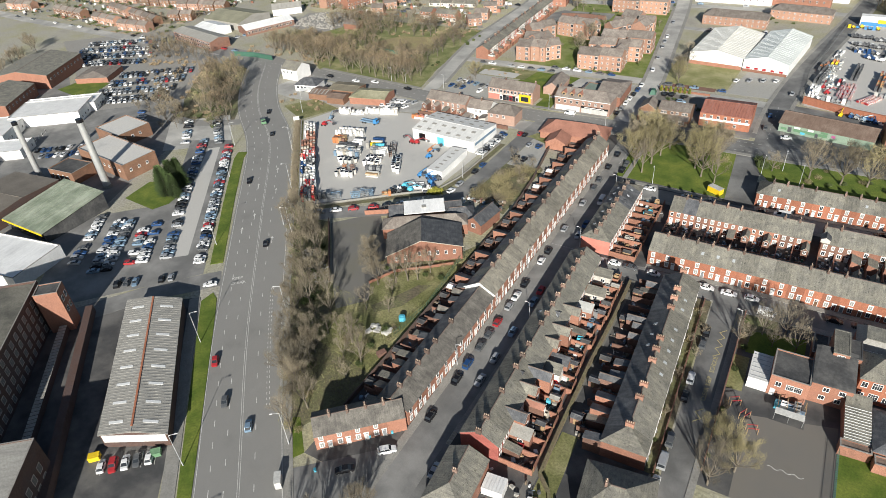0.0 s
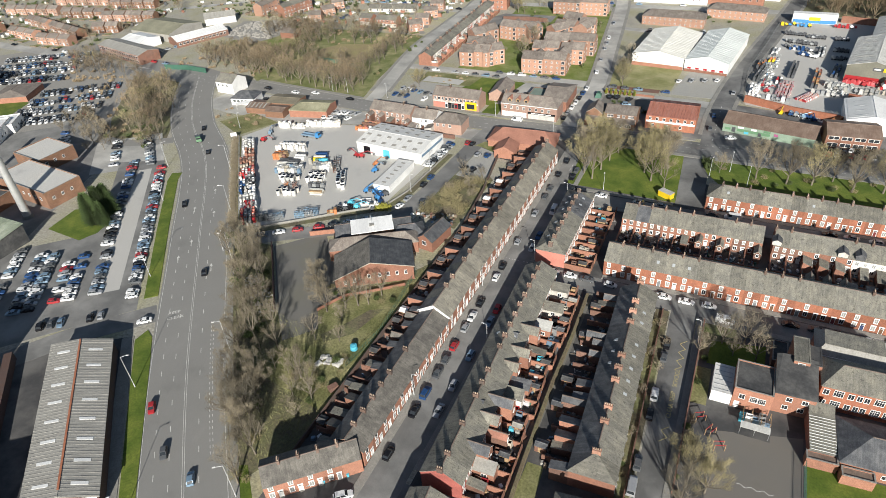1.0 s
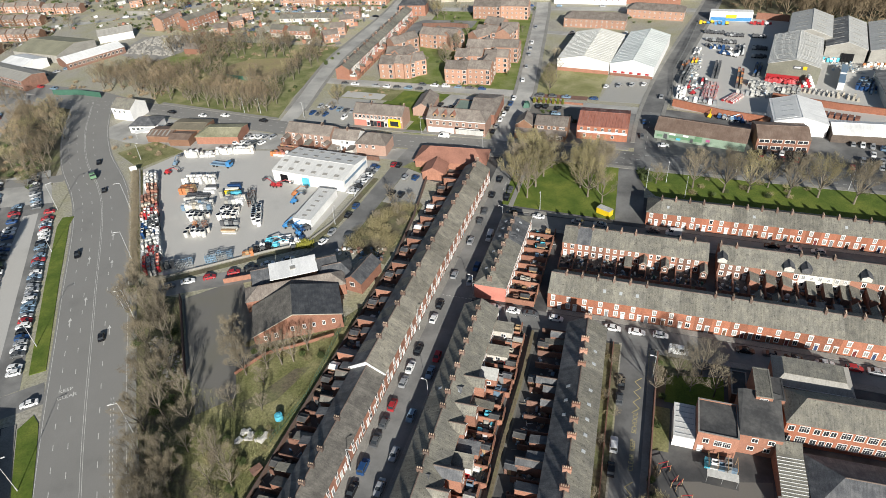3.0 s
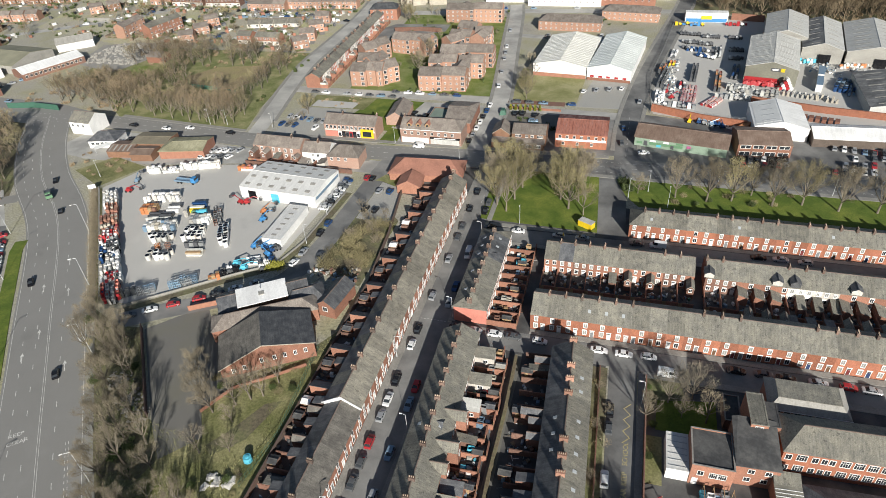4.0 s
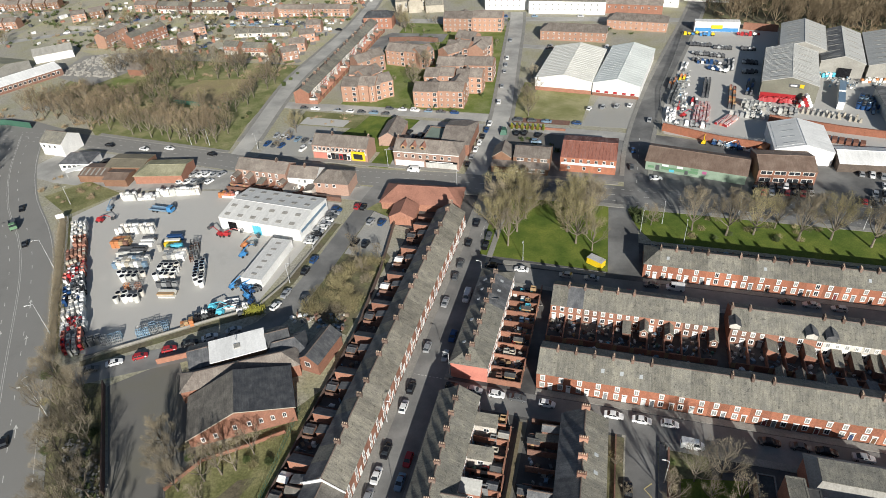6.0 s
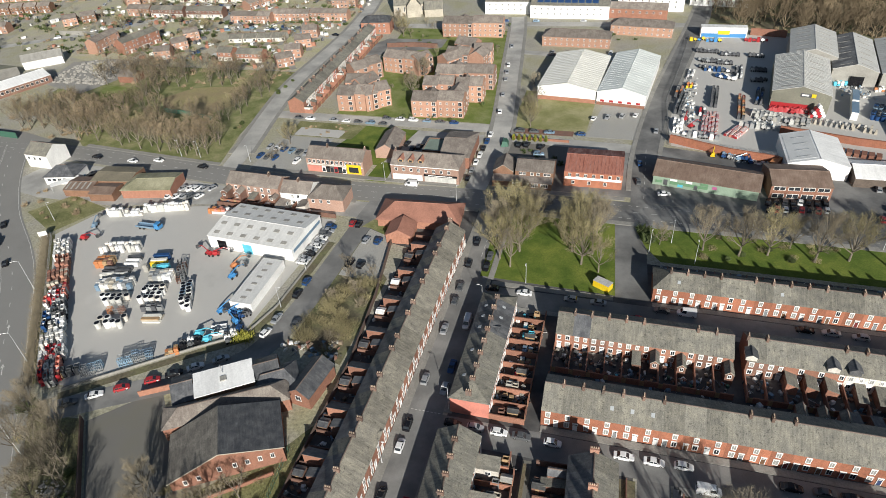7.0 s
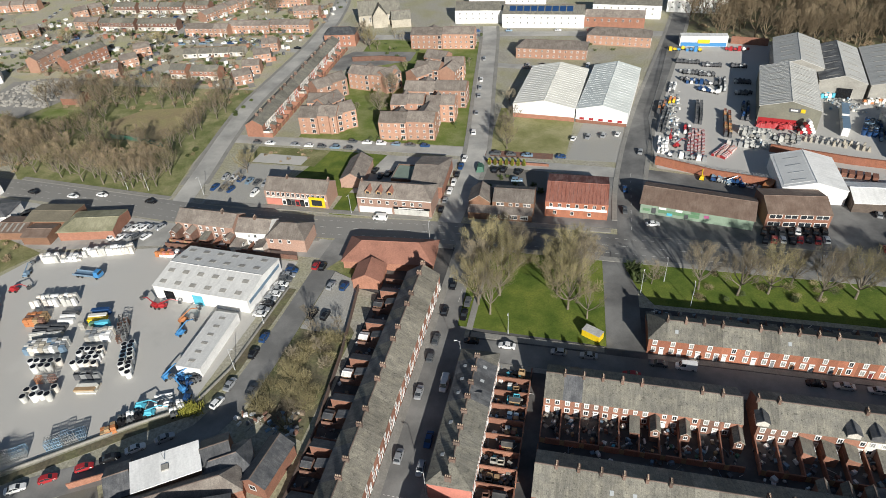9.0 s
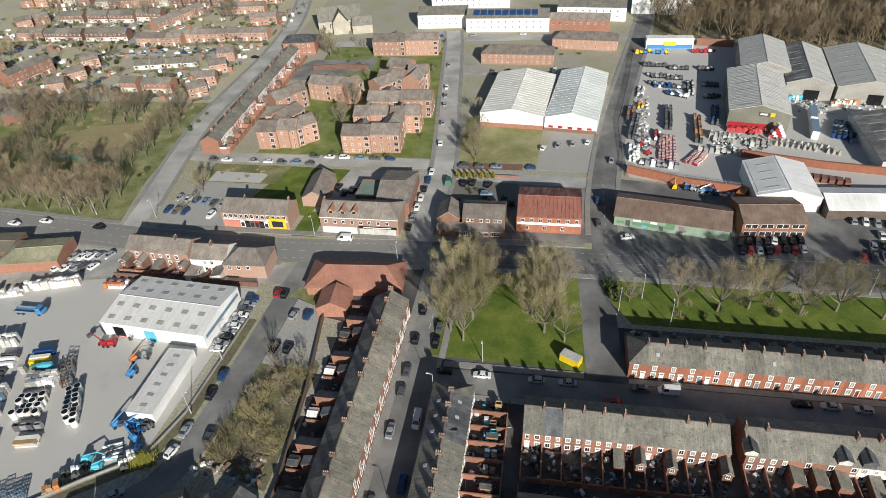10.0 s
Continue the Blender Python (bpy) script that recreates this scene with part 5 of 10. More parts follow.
for (xa, za), (xb, zb), cover in zip(profile, profile[1:], (CHURCH_ROOF, SLATE_DARK_AND_SHADED)):
    k = (zb - za) / (xb - xa)
    xa2, za2 = (xa - 0.5, za - 0.5 * k) if xa == 0 else (xa, za)
    xb2, zb2 = (xb + 0.5, zb + 0.5 * k) if xb == HW else (xb, zb)
    ring = [(xa2, -0.4, za2), (xb2, -0.4, zb2), (xb2, HD + 0.3, zb2), (xa2, HD + 0.3, za2)]
    part("roof", Shape().solid([(x, y, z + 0.01) for x, y, z in ring], [(x, y, z + 0.2) for x, y, z in ring]), cover, hall)
    part("verge_board", Shape().solid([(xa2, -0.5, za2 + 0.02), (xb2, -0.5, zb2 + 0.02), (xb2, -0.41, zb2 + 0.02), (xa2, -0.41, za2 + 0.02)], [(xa2, -0.5, za2 + 0.26), (xb2, -0.5, zb2 + 0.26), (xb2, -0.41, zb2 + 0.26), (xa2, -0.41, za2 + 0.26)]), STONE, hall)
for x, z in ((3.2, 1.0), (6.2, 1.4), (11.0, 2.6), (14.4, 2.6), (17.2, 2.6), (20.0, 2.6), (22.8, 2.6)):
    window(hall, x, 0, z, 0, 0.9, 1.5, "sill")
building("church_hall_wing", "brick wing of the church hall with brown tiled roof", "hall", pose(-117.6, 146.0, 0, 0, 0, 31), 30, 6.6, 4.4, 6.8, BRICK, TILE_BROWN, 4, 4)
white = thing("sheet_roofed_hall", "small hall with a nearly flat white sheet roof", "hall", at=pose(-114.0, 155.4, 0, 0, 0, 34))
part("wall", Shape().solid([(0, 0, 0), (14.2, 0, 0), (14.2, 7.2, 0), (0, 7.2, 0)], [(0, 0, 6.0), (14.2, 0, 6.0), (14.2, 7.2, 6.7), (0, 7.2, 6.7)]), BRICK_BROWN, white)
part("roof", Shape().solid([(-0.3, -0.4, 6.0), (14.5, -0.4, 6.0), (14.5, 7.4, 6.75), (-0.3, 7.4, 6.75)], [(-0.3, -0.4, 6.25), (14.5, -0.4, 6.25), (14.5, 7.4, 7.0), (-0.3, 7.4, 7.0)]), WHITE_SHEET, white)
part("flue", Shape().tube((7.0, 5.2, 6.7), (7.0, 5.2, 9.6), 0.09, 0.07, 8), METAL, white)
part("hatch", Shape().box(6.2, 7.8, 2.4, 4.0, 6.5, 6.85), FIBRE, white)
building("church_gable", "dark slated gable wing beside the white roof", "hall", pose(-119.6, 153.0, 0, 0, 0, 34), 5.5, 9, 4.6, 6.8, BRICK_BROWN, SLATE_DARK_AND_SHADED)
building("church_gable", "dark slated gable wing of the church hall", "hall", pose(-102.2, 163.6, 0, 0, 0, 34), 6.5, 8.5, 4.6, 7.0, BRICK_BROWN, SLATE_DARK_AND_SHADED)
building("church_house", "brick house beside the church with dark slate roof", "house", pose(-87.2, 162.5, 0, 0, 0, 82), 12, 6.2, 4.2, 6.4, BRICK, SLATE_DARK_AND_SHADED, 0, 0, left=((3.2, 3, 1, 2.2),), size=(1.6, 1.6), side=0.2)
building("church_link", "low link of the church with dark slate roof", "house", pose(-101.5, 160.0, 0, 0, 0, 34), 12, 9, 3.4, 6.0, BRICK, SLATE_DARK_AND_SHADED, 3, 3)
warehouse = building("depot_warehouse", "white sheet-clad depot warehouse with rows of rooflights", "warehouse", pose(-151.2, 219.5, 0, 0, 0, -3.5), 32.5, 20, 5.0, 6.4, WHITE_SHEET, DULL_WHITE, over=0.3)
roof_panels(warehouse, 32.5, 20, 5.0, 6.4, [1.6 + 5.2 * k for k in range(6)], 0.14, 0.28, 2.0, FIBRE)
roof_panels(warehouse, 32.5, 20, 5.0, 6.4, [1.6 + 5.2 * k for k in range(6)], 0.6, 0.74, 2.0, FIBRE)
for x, mat in ((3.5, PAINTS["black"]), (13.5, PAINTS["teal"])):
    part("door", Shape().box(x, x + 3.4, -0.08, 0.02, 0.0, 3.6), mat, warehouse)
part("fascia", Shape().box(32.5, 32.62, 1, 19, 2.9, 4.0), PAINTS["light blue"], warehouse, "blue sign board")
shed = flat_block("store_shed", "long low white shed with a flat roof of rooflights", "shed", pose(-127.3, 192.3, 0, 0, 0, 0), 7.2, 21.5, 3.0, WHITE_SHEET, DULL_WHITE, parapet=0.15)
for k in range(6):
    part("rooflight", Shape().box(2.6, 4.4, 2.0 + 3.3 * k, 2.9 + 3.3 * k, 3.125, 3.2), FIBRE, shed)
building("clinic", "low brick building with red tiled hipped roof", "building", pose(-98.2, 242.2, 0, 0, 0, 4), 28.5, 12.5, 3.4, 6.6, BRICK, TILE_RED, 5, 5, over=0.6)
building("clinic_porch", "brick gabled porch wing with red tiled roof", "building", pose(-83.5, 233.8, 0, 0, 0, 94), 9, 8.5, 3.2, 5.4, BRICK, TILE_RED, 0, 0, over=0.5)

# ---- along the cross road ----
building("white_pub", "white gabled pub with grey roof", "pub", pose(-264, 257, 0, 0, 0, -2), 12, 11, 6.2, 9.2, WHITE, SLATE, 0, 0, front=((2, 3, 3, 3.8),))
building("dark_shop", "low building with dark hipped roof beside the pub", "building", pose(-244, 245, 0, 0, 0, 12), 13, 10, 3.6, 6.2, WHITE, SLATE_DARK_AND_SHADED, 5, 5, front=((2, 2.2, 5, 1.6),), size=(1.6, 1.3))
OLIVE = material("mossy sheet", (0.25, 0.24, 0.145), 0.9, 0.25, 2.0, 0.12, 0.25, (0.32, 0.3, 0.2), streak=0.15)
low = building("workshop", "low workshop with ribbed brown and white sheet roof", "workshop", pose(-229, 238.6, 0, 0, 0, 8), 12, 10, 3.0, 3.9, BRICK_BROWN, TILE_UMBER)
roof_panels(low, 12, 10, 3.0, 3.9, [0.8 + 2.2 * k for k in range(5)], 0.1, 0.9, 0.7, FIBRE, (0,))
building("workshop", "brick workshop with faded olive-brown flat roof", "workshop", pose(-221, 245.5, 0, 0, 0, 8), 17, 11, 4.0, 4.8, BRICK_BROWN, material("faded brown sheet", (0.2, 0.175, 0.125), 0.9, 0.25, 2.0, 0.15, 0.2))
building("workshop", "brick workshop with dark brown sheet roof", "workshop", pose(-216, 237.5, 0, 0, 0, 8), 10, 8, 3.2, 4.0, BRICK_BROWN, TILE_UMBER)
building("workshop", "brick workshop with mossy olive roof and pale lower slope", "workshop", pose(-204, 241.5, 0, 0, 0, 12), 20, 13, 3.6, 5.0, BRICK, OLIVE, 4, 0)
lean = thing("canopy", "long white awning beside a workshop", "canopy", at=pose(-236.5, 240, 0, 0, 0, 50))
part("roof", Shape().solid([(0, 0, 2.5), (11, 0, 2.5), (11, 2.6, 2.9), (0, 2.6, 2.9)], [(0, 0, 2.6), (11, 0, 2.6), (11, 2.6, 3.0), (0, 2.6, 3.0)]), WHITE_SHEET, lean)
for x in (0.2, 5.5, 10.8):
    part("post", Shape().tube((x, 0.2, 0), (x, 0.2, 2.5), 0.06, 0.06, 6), POLE, lean)
row_of("old brick house with brown roof and pale rear extension", -140.2, 259.6, 178, 4, 5.6,
       mixed([dict(rear="gabled", deep=0.8, tall=0.8), dict(rear="low"), dict(rear="gabled", mirror=True, tall=1.1), dict(rear="low", mirror=True)]), "houses beside the depot", roofing=TILE_BROWN, eave=5.6, ridge=8.2, d=9, wall=BRICK_PALE, front=False, yard=5.5)
row_of("white rendered house with brown roof and white extension", -127.2, 258.4, 182, 2, 6.0,
       mixed([dict(rear="render", tall=0.75), dict(rear="render", mirror=True, tall=0.6)]), "houses beside the depot", roofing=TILE_BROWN, eave=5.4, ridge=8.0, d=9, wall=WHITE, front=False, yard=5.0)
building("corner_shop", "brick corner building with brown hipped roof", "shop", pose(-127, 247.5, 0, 0, 0, 3), 13.5, 10, 5.2, 8.0, BRICK_PALE, TILE_BROWN, 4, 4, front=((2, 3, 3, 3.4),))
shop = building("shop_row", "brick shop row with grey roof and white panels", "shop", pose(-140.2, 274.3, 0, 0, 0, 0), 24.5, 9.5, 6.2, 9.0, BRICK_PALE, TILE_BROWN, 0, 0, front=((1.6, 1.95, 12, 4.0),), size=(1.2, 1.5), stacks=(8, 24))
for k, paint in enumerate(("white", "black", "grey", "red", "black", "white")):
    part("shop_front", Shape().box(6.6 + 1.75 * k, 8.2 + 1.75 * k, -0.14, 0.02, 0.2, 2.9).box(6.8 + 1.75 * k, 8.0 + 1.75 * k, -0.17, -0.144, 0.5, 2.2, 1), [PAINTS[paint], GLASS], shop)
part("fascia", Shape().box(0.4, 24.1, -0.2, 0.02, 3.1, 3.7), RENDER, shop, "pale fascia band")
part("shop_panel", Shape().box(0.5, 6.5, -0.2, -0.145, 0.2, 2.9), BRICK_PINK, shop, "faded pink shop front")
part("sign", Shape().box(17.5, 23.5, -0.5, -0.2, 0.6, 4.6), PAINTS["yellow"], shop, "large yellow frame round a shop front")
part("sign_opening", Shape().box(18.5, 22.5, -0.56, -0.504, 1.2, 3.6), GLASS, shop)
shop = building("brick_shop", "brick shop with pale shutters and dormers in a brown roof", "shop", pose(-104.0, 273.8, 0, 0, 0, 0.5), 27, 11, 6.8, 9.6, BRICK_PALE, TILE_BROWN, 0, 4, front=((2.2, 3.0, 8, 4.2),), stacks=(0.8,))
part("shutter", Shape().box(13.5, 26, -0.14, 0.02, 0.3, 2.6), GREY_SHEET, shop)
part("fascia", Shape().box(13.3, 26.4, -0.24, 0.02, 2.7, 3.5), PAINTS["black"], shop, "black shop sign with pale lettering bars")
part("sign_bar", Shape().box(15, 24.5, -0.27, -0.244, 2.95, 3.25), WHITE, shop)
part("cornice", Shape().box(-0.1, 27.1, -0.22, 0.02, 6.3, 6.6), WHITE, shop)
part("shop_front", Shape().box(0.6, 12.6, -0.14, 0.02, 0.3, 2.8), WHITE, shop)
for k in range(3):
    d = part("dormer", walls(3.4, 2.0, 1.1, 2.0), TIMBER, shop, "", pose(5.0 + 4.0 * k, 1.0, 7.3, 0, 0, 90))
    part("dormer_roof", roof(3.4, 2.0, 1.1, 2.0, over=0.2, side=0.25), TILE_RED, d)
    part("dormer_window", Shape().box(-0.05, 0.0, 0.45, 1.55, 0.25, 1.05), GLASS, d)
building("rear_block", "brick block with brown roof behind the shop", "building", pose(-88, 286, 0, 0, 0, 2), 12, 22, 5.0, 7.6, BRICK, TILE_BROWN, 0, 3)
building("gabled_house", "brick gabled house behind the shop", "house", pose(-107.6, 289.6, 0, 0, 0, 94), 17, 8.6, 3.6, 6.2, BRICK_PALE, TILE_BROWN)
flat_block("green_roof_store", "low store with greenish flat roof", "store", pose(-97, 292, 0), 8, 11, 3.4, BRICK_BROWN, material("green felt", (0.19, 0.24, 0.20), 0.9))
main = building("brown_shop", "dark brick building with brown roof and white windows", "building", pose(-56.4, 279.4, 0, 0, 0, 1), 14.2, 10.2, 5.4, 7.4, BRICK_BROWN, TILE_BROWN, over=0.4)
for x in (2.0, 3.4, 6.3, 8.6, 11.2, 12.5):
    window(main, x, 0, 3.7, 0, 1.2, 1.1, "sill", True)
front = thing("shop_annexe", "low flat-roofed shop front with white windows and brown brick", "building", at=pose(-64.4, 275.4, 0, 0, 0, 1))
part("wall", Shape().solid([(0, 0, 0), (22, 0, 0), (22, 3.96, 0), (0, 3.96, 0)], [(0, 0, 2.7), (22, 0, 2.7), (22, 3.96, 3.2), (0, 3.96, 3.2)]), BRICK_BROWN, front)
part("roof", Shape().solid([(-0.2, -0.3, 2.7), (22.2, -0.3, 2.7), (22.2, 3.96, 3.22), (-0.2, 3.96, 3.22)], [(-0.2, -0.3, 2.82), (22.2, -0.3, 2.82), (22.2, 3.96, 3.34), (-0.2, 3.96, 3.34)]), TILE_BROWN, front)
for x in (9.0, 12.6, 15.8, 19.4):
    window(front, x, 0, 0.9, 0, 2.6, 1.5, "sill", True)
wing = building("brown_wing", "dark brick gabled wing with brown roof", "building", pose(-57.4, 279.6, 0, 0, 0, 92), 9.6, 7.4, 4.4, 7.0, BRICK_BROWN, TILE_BROWN, edge=STONE)
# front slope in the lighter red sheet, far slope in the darker
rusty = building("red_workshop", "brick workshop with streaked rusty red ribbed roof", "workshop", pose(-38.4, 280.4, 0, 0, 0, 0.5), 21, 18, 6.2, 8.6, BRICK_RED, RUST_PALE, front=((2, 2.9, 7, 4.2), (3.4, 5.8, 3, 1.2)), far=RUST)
ribs(rusty, 21, 18, 6.2, 8.6, 1.3, RUST)
part("sign_band", Shape().box(0.3, 20.7, -0.12, 0.02, 3.1, 4.0), WHITE, rusty, "pale sign band")
green = building("green_shop", "long shop with mint green walls and brown roof", "shop", pose(-6.6, 287.0, 0, 0, 0, -9.5), 35.5, 14, 4.0, 6.6, PAINTS["mint"], TILE_UMBER, over=0.5, side=0.4, edge=STONE)
for k, (x, wide, z, high, paint) in enumerate(((1.0, 2.2, 1.2, 1.0, "green"), (3.8, 1.4, 0.6, 2.2, "grey"), (6.0, 2.4, 2.6, 0.8, "white"), (8.8, 1.8, 0.6, 1.0, "teal"), (11.4, 2.2, 2.5, 0.9, "white"), (14.4, 1.2, 0.5, 1.6, "grey"), (16.4, 2.6, 2.6, 0.9, "green"))):
    part("sign_board", Shape().box(x, x + wide, -0.16, -0.104, z, z + high), PAINTS[paint], green)
part("sign_band", Shape().box(6, 19, -0.1, 0.02, 1.2, 2.4), PAINTS["green"], green, "green painted sign band")
part("sign", Shape().box(20.5, 22.0, -0.12, 0.02, 1.8, 2.9), plain("faded pink sign", (0.42, 0.12, 0.25)), green)
brown = building("car_showroom", "brick showroom with brown roof and two glazed floors", "showroom", pose(32.4, 283.8, 0, 0, 0, 4.5), 19.6, 14.5, 5.6, 7.6, BRICK, TILE_UMBER, over=0.7, edge=STONE)
for z, high in ((0.5, 1.7), (3.5, 1.5)):
    for k in range(4):
        part("showroom_window", Shape().box(0.8 + 4.7 * k, 4.7 + 4.7 * k, -0.06, 0.02, z, z + high).box(0.95 + 4.7 * k, 2.65 + 4.7 * k, -0.09, -0.064, z + 0.15, z + high - 0.15, 1).box(2.85 + 4.7 * k, 4.55 + 4.7 * k, -0.09, -0.064, z + 0.15, z + high - 0.15, 1), [WHITE, GLASS], brown)
# ---- depot on the east side ----
DARK_CLAD = material("dark khaki cladding", (0.19, 0.185, 0.145), 0.7)


def gable_shed(label, x, y, turn, frontage, depth, eave, ridge, wall, top, category="shed", name="sheet_shed", lights=6):
    """A shed whose gable faces -y when turn is 0; (x, y) is the front's right-hand corner."""
    ob = building(name, label, category, pose(x, y, 0, 0, 0, 90 + turn), depth, frontage, eave, ridge, wall, top)
    if lights:
        step = depth / lights
        roof_panels(ob, depth, frontage, eave, ridge, [step * (k + 0.35) for k in range(lights)], 0.25, 0.8, 0.7, FIBRE)
    return ob


big = gable_shed("large grey sheet-clad shed with red doors", 64.2, 357.4, -9, 22.8, 45, 8.0, 11.0, DARK_CLAD, GREY_SHEET, lights=6)
ribs(big, 45, 22.8, 8.0, 11.0, 1.6, GREY_SHEET)
part("red_door", Shape().box(-0.15, 0.02, 8, 22.4, 0.1, 3.2), PAINTS["red"], big)
part("sign", Shape().box(-0.12, 0.02, 7.6, 11.8, 6.6, 8.2), STEEL, big, "black and white sign board")
part("sign_bar", Shape().box(-0.16, -0.124, 8.6, 11.2, 7.1, 7.8), WHITE, big)
part("sign_panel", Shape().box(-0.14, 0.02, 5.8, 7.5, 6.6, 8.2), PAINTS["yellow"], big, "yellow square sign")
gable_shed("older grey sheet shed behind the large one", 75.0, 402.4, -9, 20.5, 38, 8.6, 11.8, FIBRE, GREY_SHEET)
dark = gable_shed("grey corrugated shed with dark open front", 89.6, 389.5, -9, 18.5, 46, 7.0, 10.0, FIBRE, GREY_SHEET)
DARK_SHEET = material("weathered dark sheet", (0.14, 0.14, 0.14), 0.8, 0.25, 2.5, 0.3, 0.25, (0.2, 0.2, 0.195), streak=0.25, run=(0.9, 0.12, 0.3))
# this shed's second slope is darker than its first
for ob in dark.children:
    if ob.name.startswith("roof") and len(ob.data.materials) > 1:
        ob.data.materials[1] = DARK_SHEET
gable_shed("pale corrugated shed with open front", 117, 384.5, -9, 26.5, 48, 7.0, 10.4, FIBRE, GREY_SHEET, lights=8)
gable_shed("dark corrugated shed beside the depot", 114, 327, -2, 26, 40, 4.6, 7.0, GREY_SHEET, DARK_SHEET)
# solid black slabs paint the darkness inside the open doorways
for x, y in ((79, 390.6), (103, 386.6)):
    tagged(part("doorway", Shape().box(0, 5.5, -0.25, 0.1, 0, 4.6), PAINTS["black"], None, "", pose(x, y, 0, 0, 0, -9)), "dark open doorway of a corrugated shed", "doorway", kind="structure")
tent = gable_shed("tall white sheet-clad shed with grey panels", 60.2, 300.4, 0, 20.3, 23.5, 5.5, 8.0, WHITE_SHEET, WHITE_SHEET, lights=0)
roof_panels(tent, 23.5, 20.3, 5.5, 8.0, [1.6], 0.06, 0.92, 20.4, PALE_PANEL, (1,))
for k in range(4):
    roof_panels(tent, 23.5, 20.3, 5.5, 8.0, [3.4 + 5.0 * k], 0.3, 0.75, 0.35, METAL, (1,), 0.26)
building("white_shed", "low shed with white sheet roof and dark timber front", "shed", pose(61.4, 296.6, 0, 0, 0, 3), 34, 13.5, 3.6, 5.6, DARK_TIMBER, WHITE_SHEET)
double = gable_shed("white warehouse with cream ribbed roof and brick plinth", -32.6, 354.8, -5, 27, 46, 6.0, 8.6, WHITE_SHEET, CREAM, "warehouse", "white_warehouse", 0)
ribs(double, 46, 27, 6.0, 8.6, 2.3, WHITE_SHEET)
part("plinth", Shape().box(-0.14, 0.02, 0, 27, 0, 1.9), BRICK, double)
double = gable_shed("white warehouse with pale green sheet roof", -10.6, 352.0, -7, 21.6, 52, 6.0, 8.6, WHITE_SHEET, material("pale green sheet", (0.7, 0.73, 0.69), 0.5, 0.1, 2.0, 0.1, 0.12, streak=0.08, run=(0.9, 0.12, 0.3)), "warehouse", "white_warehouse", 0)
ribs(double, 52, 21.6, 6.0, 8.6, 2.6, WHITE_SHEET)
part("plinth", Shape().box(-0.14, 0.02, 0, 21.5, 0, 1.4), BRICK, double)
for k in range(5):
    part("red_panel", Shape().box(-0.2, -0.145, 2 + 4 * k, 3.8 + 4 * k, 1.6, 2.6), PAINTS["red"], double)
store = thing("sign_store", "white store with blue and yellow painted front", "store", at=pose(17.5, 452, 0, 0, 0, 1))
part("body", Shape().box(0, 24, 0, 5, 0, 5.6), WHITE_SHEET, store)
part("band", Shape().box(0.5, 23.5, -0.15, 0.0, 0.2, 2.2), PAINTS["cyan"], store)
part("band", Shape().box(9, 15, -0.3, -0.155, 1.8, 3.8), PAINTS["yellow"], store)


MOSS_WALL = material("mossy wall", (0.2, 0.155, 0.095), 0.95, 0.35, 1.5, 0.3, 0.3, (0.15, 0.135, 0.07))


def wall_run(name, label, line, h, mat, thick=0.3):
    ob = tagged(part(name, ribbon(Shape(), line, thick, h, 0, h + 0.05), mat), label, "wall", kind="structure")
    return ob


wall_run("wall", "red brick retaining wall of the depot", [(-0.2, 321.6), (21, 313.2), (38.5, 309.5)], 3.4, BRICK_RED, 0.8)
wall_run("wall", "orange brick wall with buttresses between depot yards", [(43, 337), (70, 330), (120, 322)], 3.0, BRICK_RED, 0.9)
wall_run("wall", "red brick wall at the depot's end", [(44, 458), (62, 455)], 4.0, BRICK)
wall_run("wall", "low brick boundary wall beside the church lot", [(-133.5, 156.5), (-122.5, 163)], 1.8, BRICK)
wall_run("wall", "dark wall between waste ground and church lot", [(-142.8, 146.5), (-120.5, 118.5)], 2.2, BRICK_DARK)
wall_run("wall", "long dark brick wall behind the terrace yards", [(-83.4, 70), (-83.4, 180), (-86, 206), (-91, 238)], 1.7, BRICK_CHIMNEY)
wall_run("wall", "brick wall of the depot yard", [(-163.5, 244), (-115, 244)], 1.8, BRICK_OLD)
wall_run("wall", "low brick wall beside the bending lane", [(-156, 153.8), (-128.5, 175.3), (-117.5, 183), (-114, 196), (-112, 230)], 0.7, PAVING)
wall_run("wall", "brick alley wall", [(-31.2, 172), (-31.2, 186)], 1.9, BRICK_OLD)
wall_run("wall", "low brick garden walls along the terrace", [(-8.7, 94), (-10.9, 160)], 0.9, BRICK_OLD)
wall_run("wall", "mossy overgrown wall along the back alley", [(-24.5, 72), (-27.5, 78.5), (-31, 82), (-31.6, 95), (-32.4, 120), (-32.3, 140), (-32.8, 158)], 1.7, MOSS_WALL, 0.7)
wall_run("wall", "brick garden wall at the school", [(0.6, 100), (0.6, 158)], 2.2, BRICK_OLD)

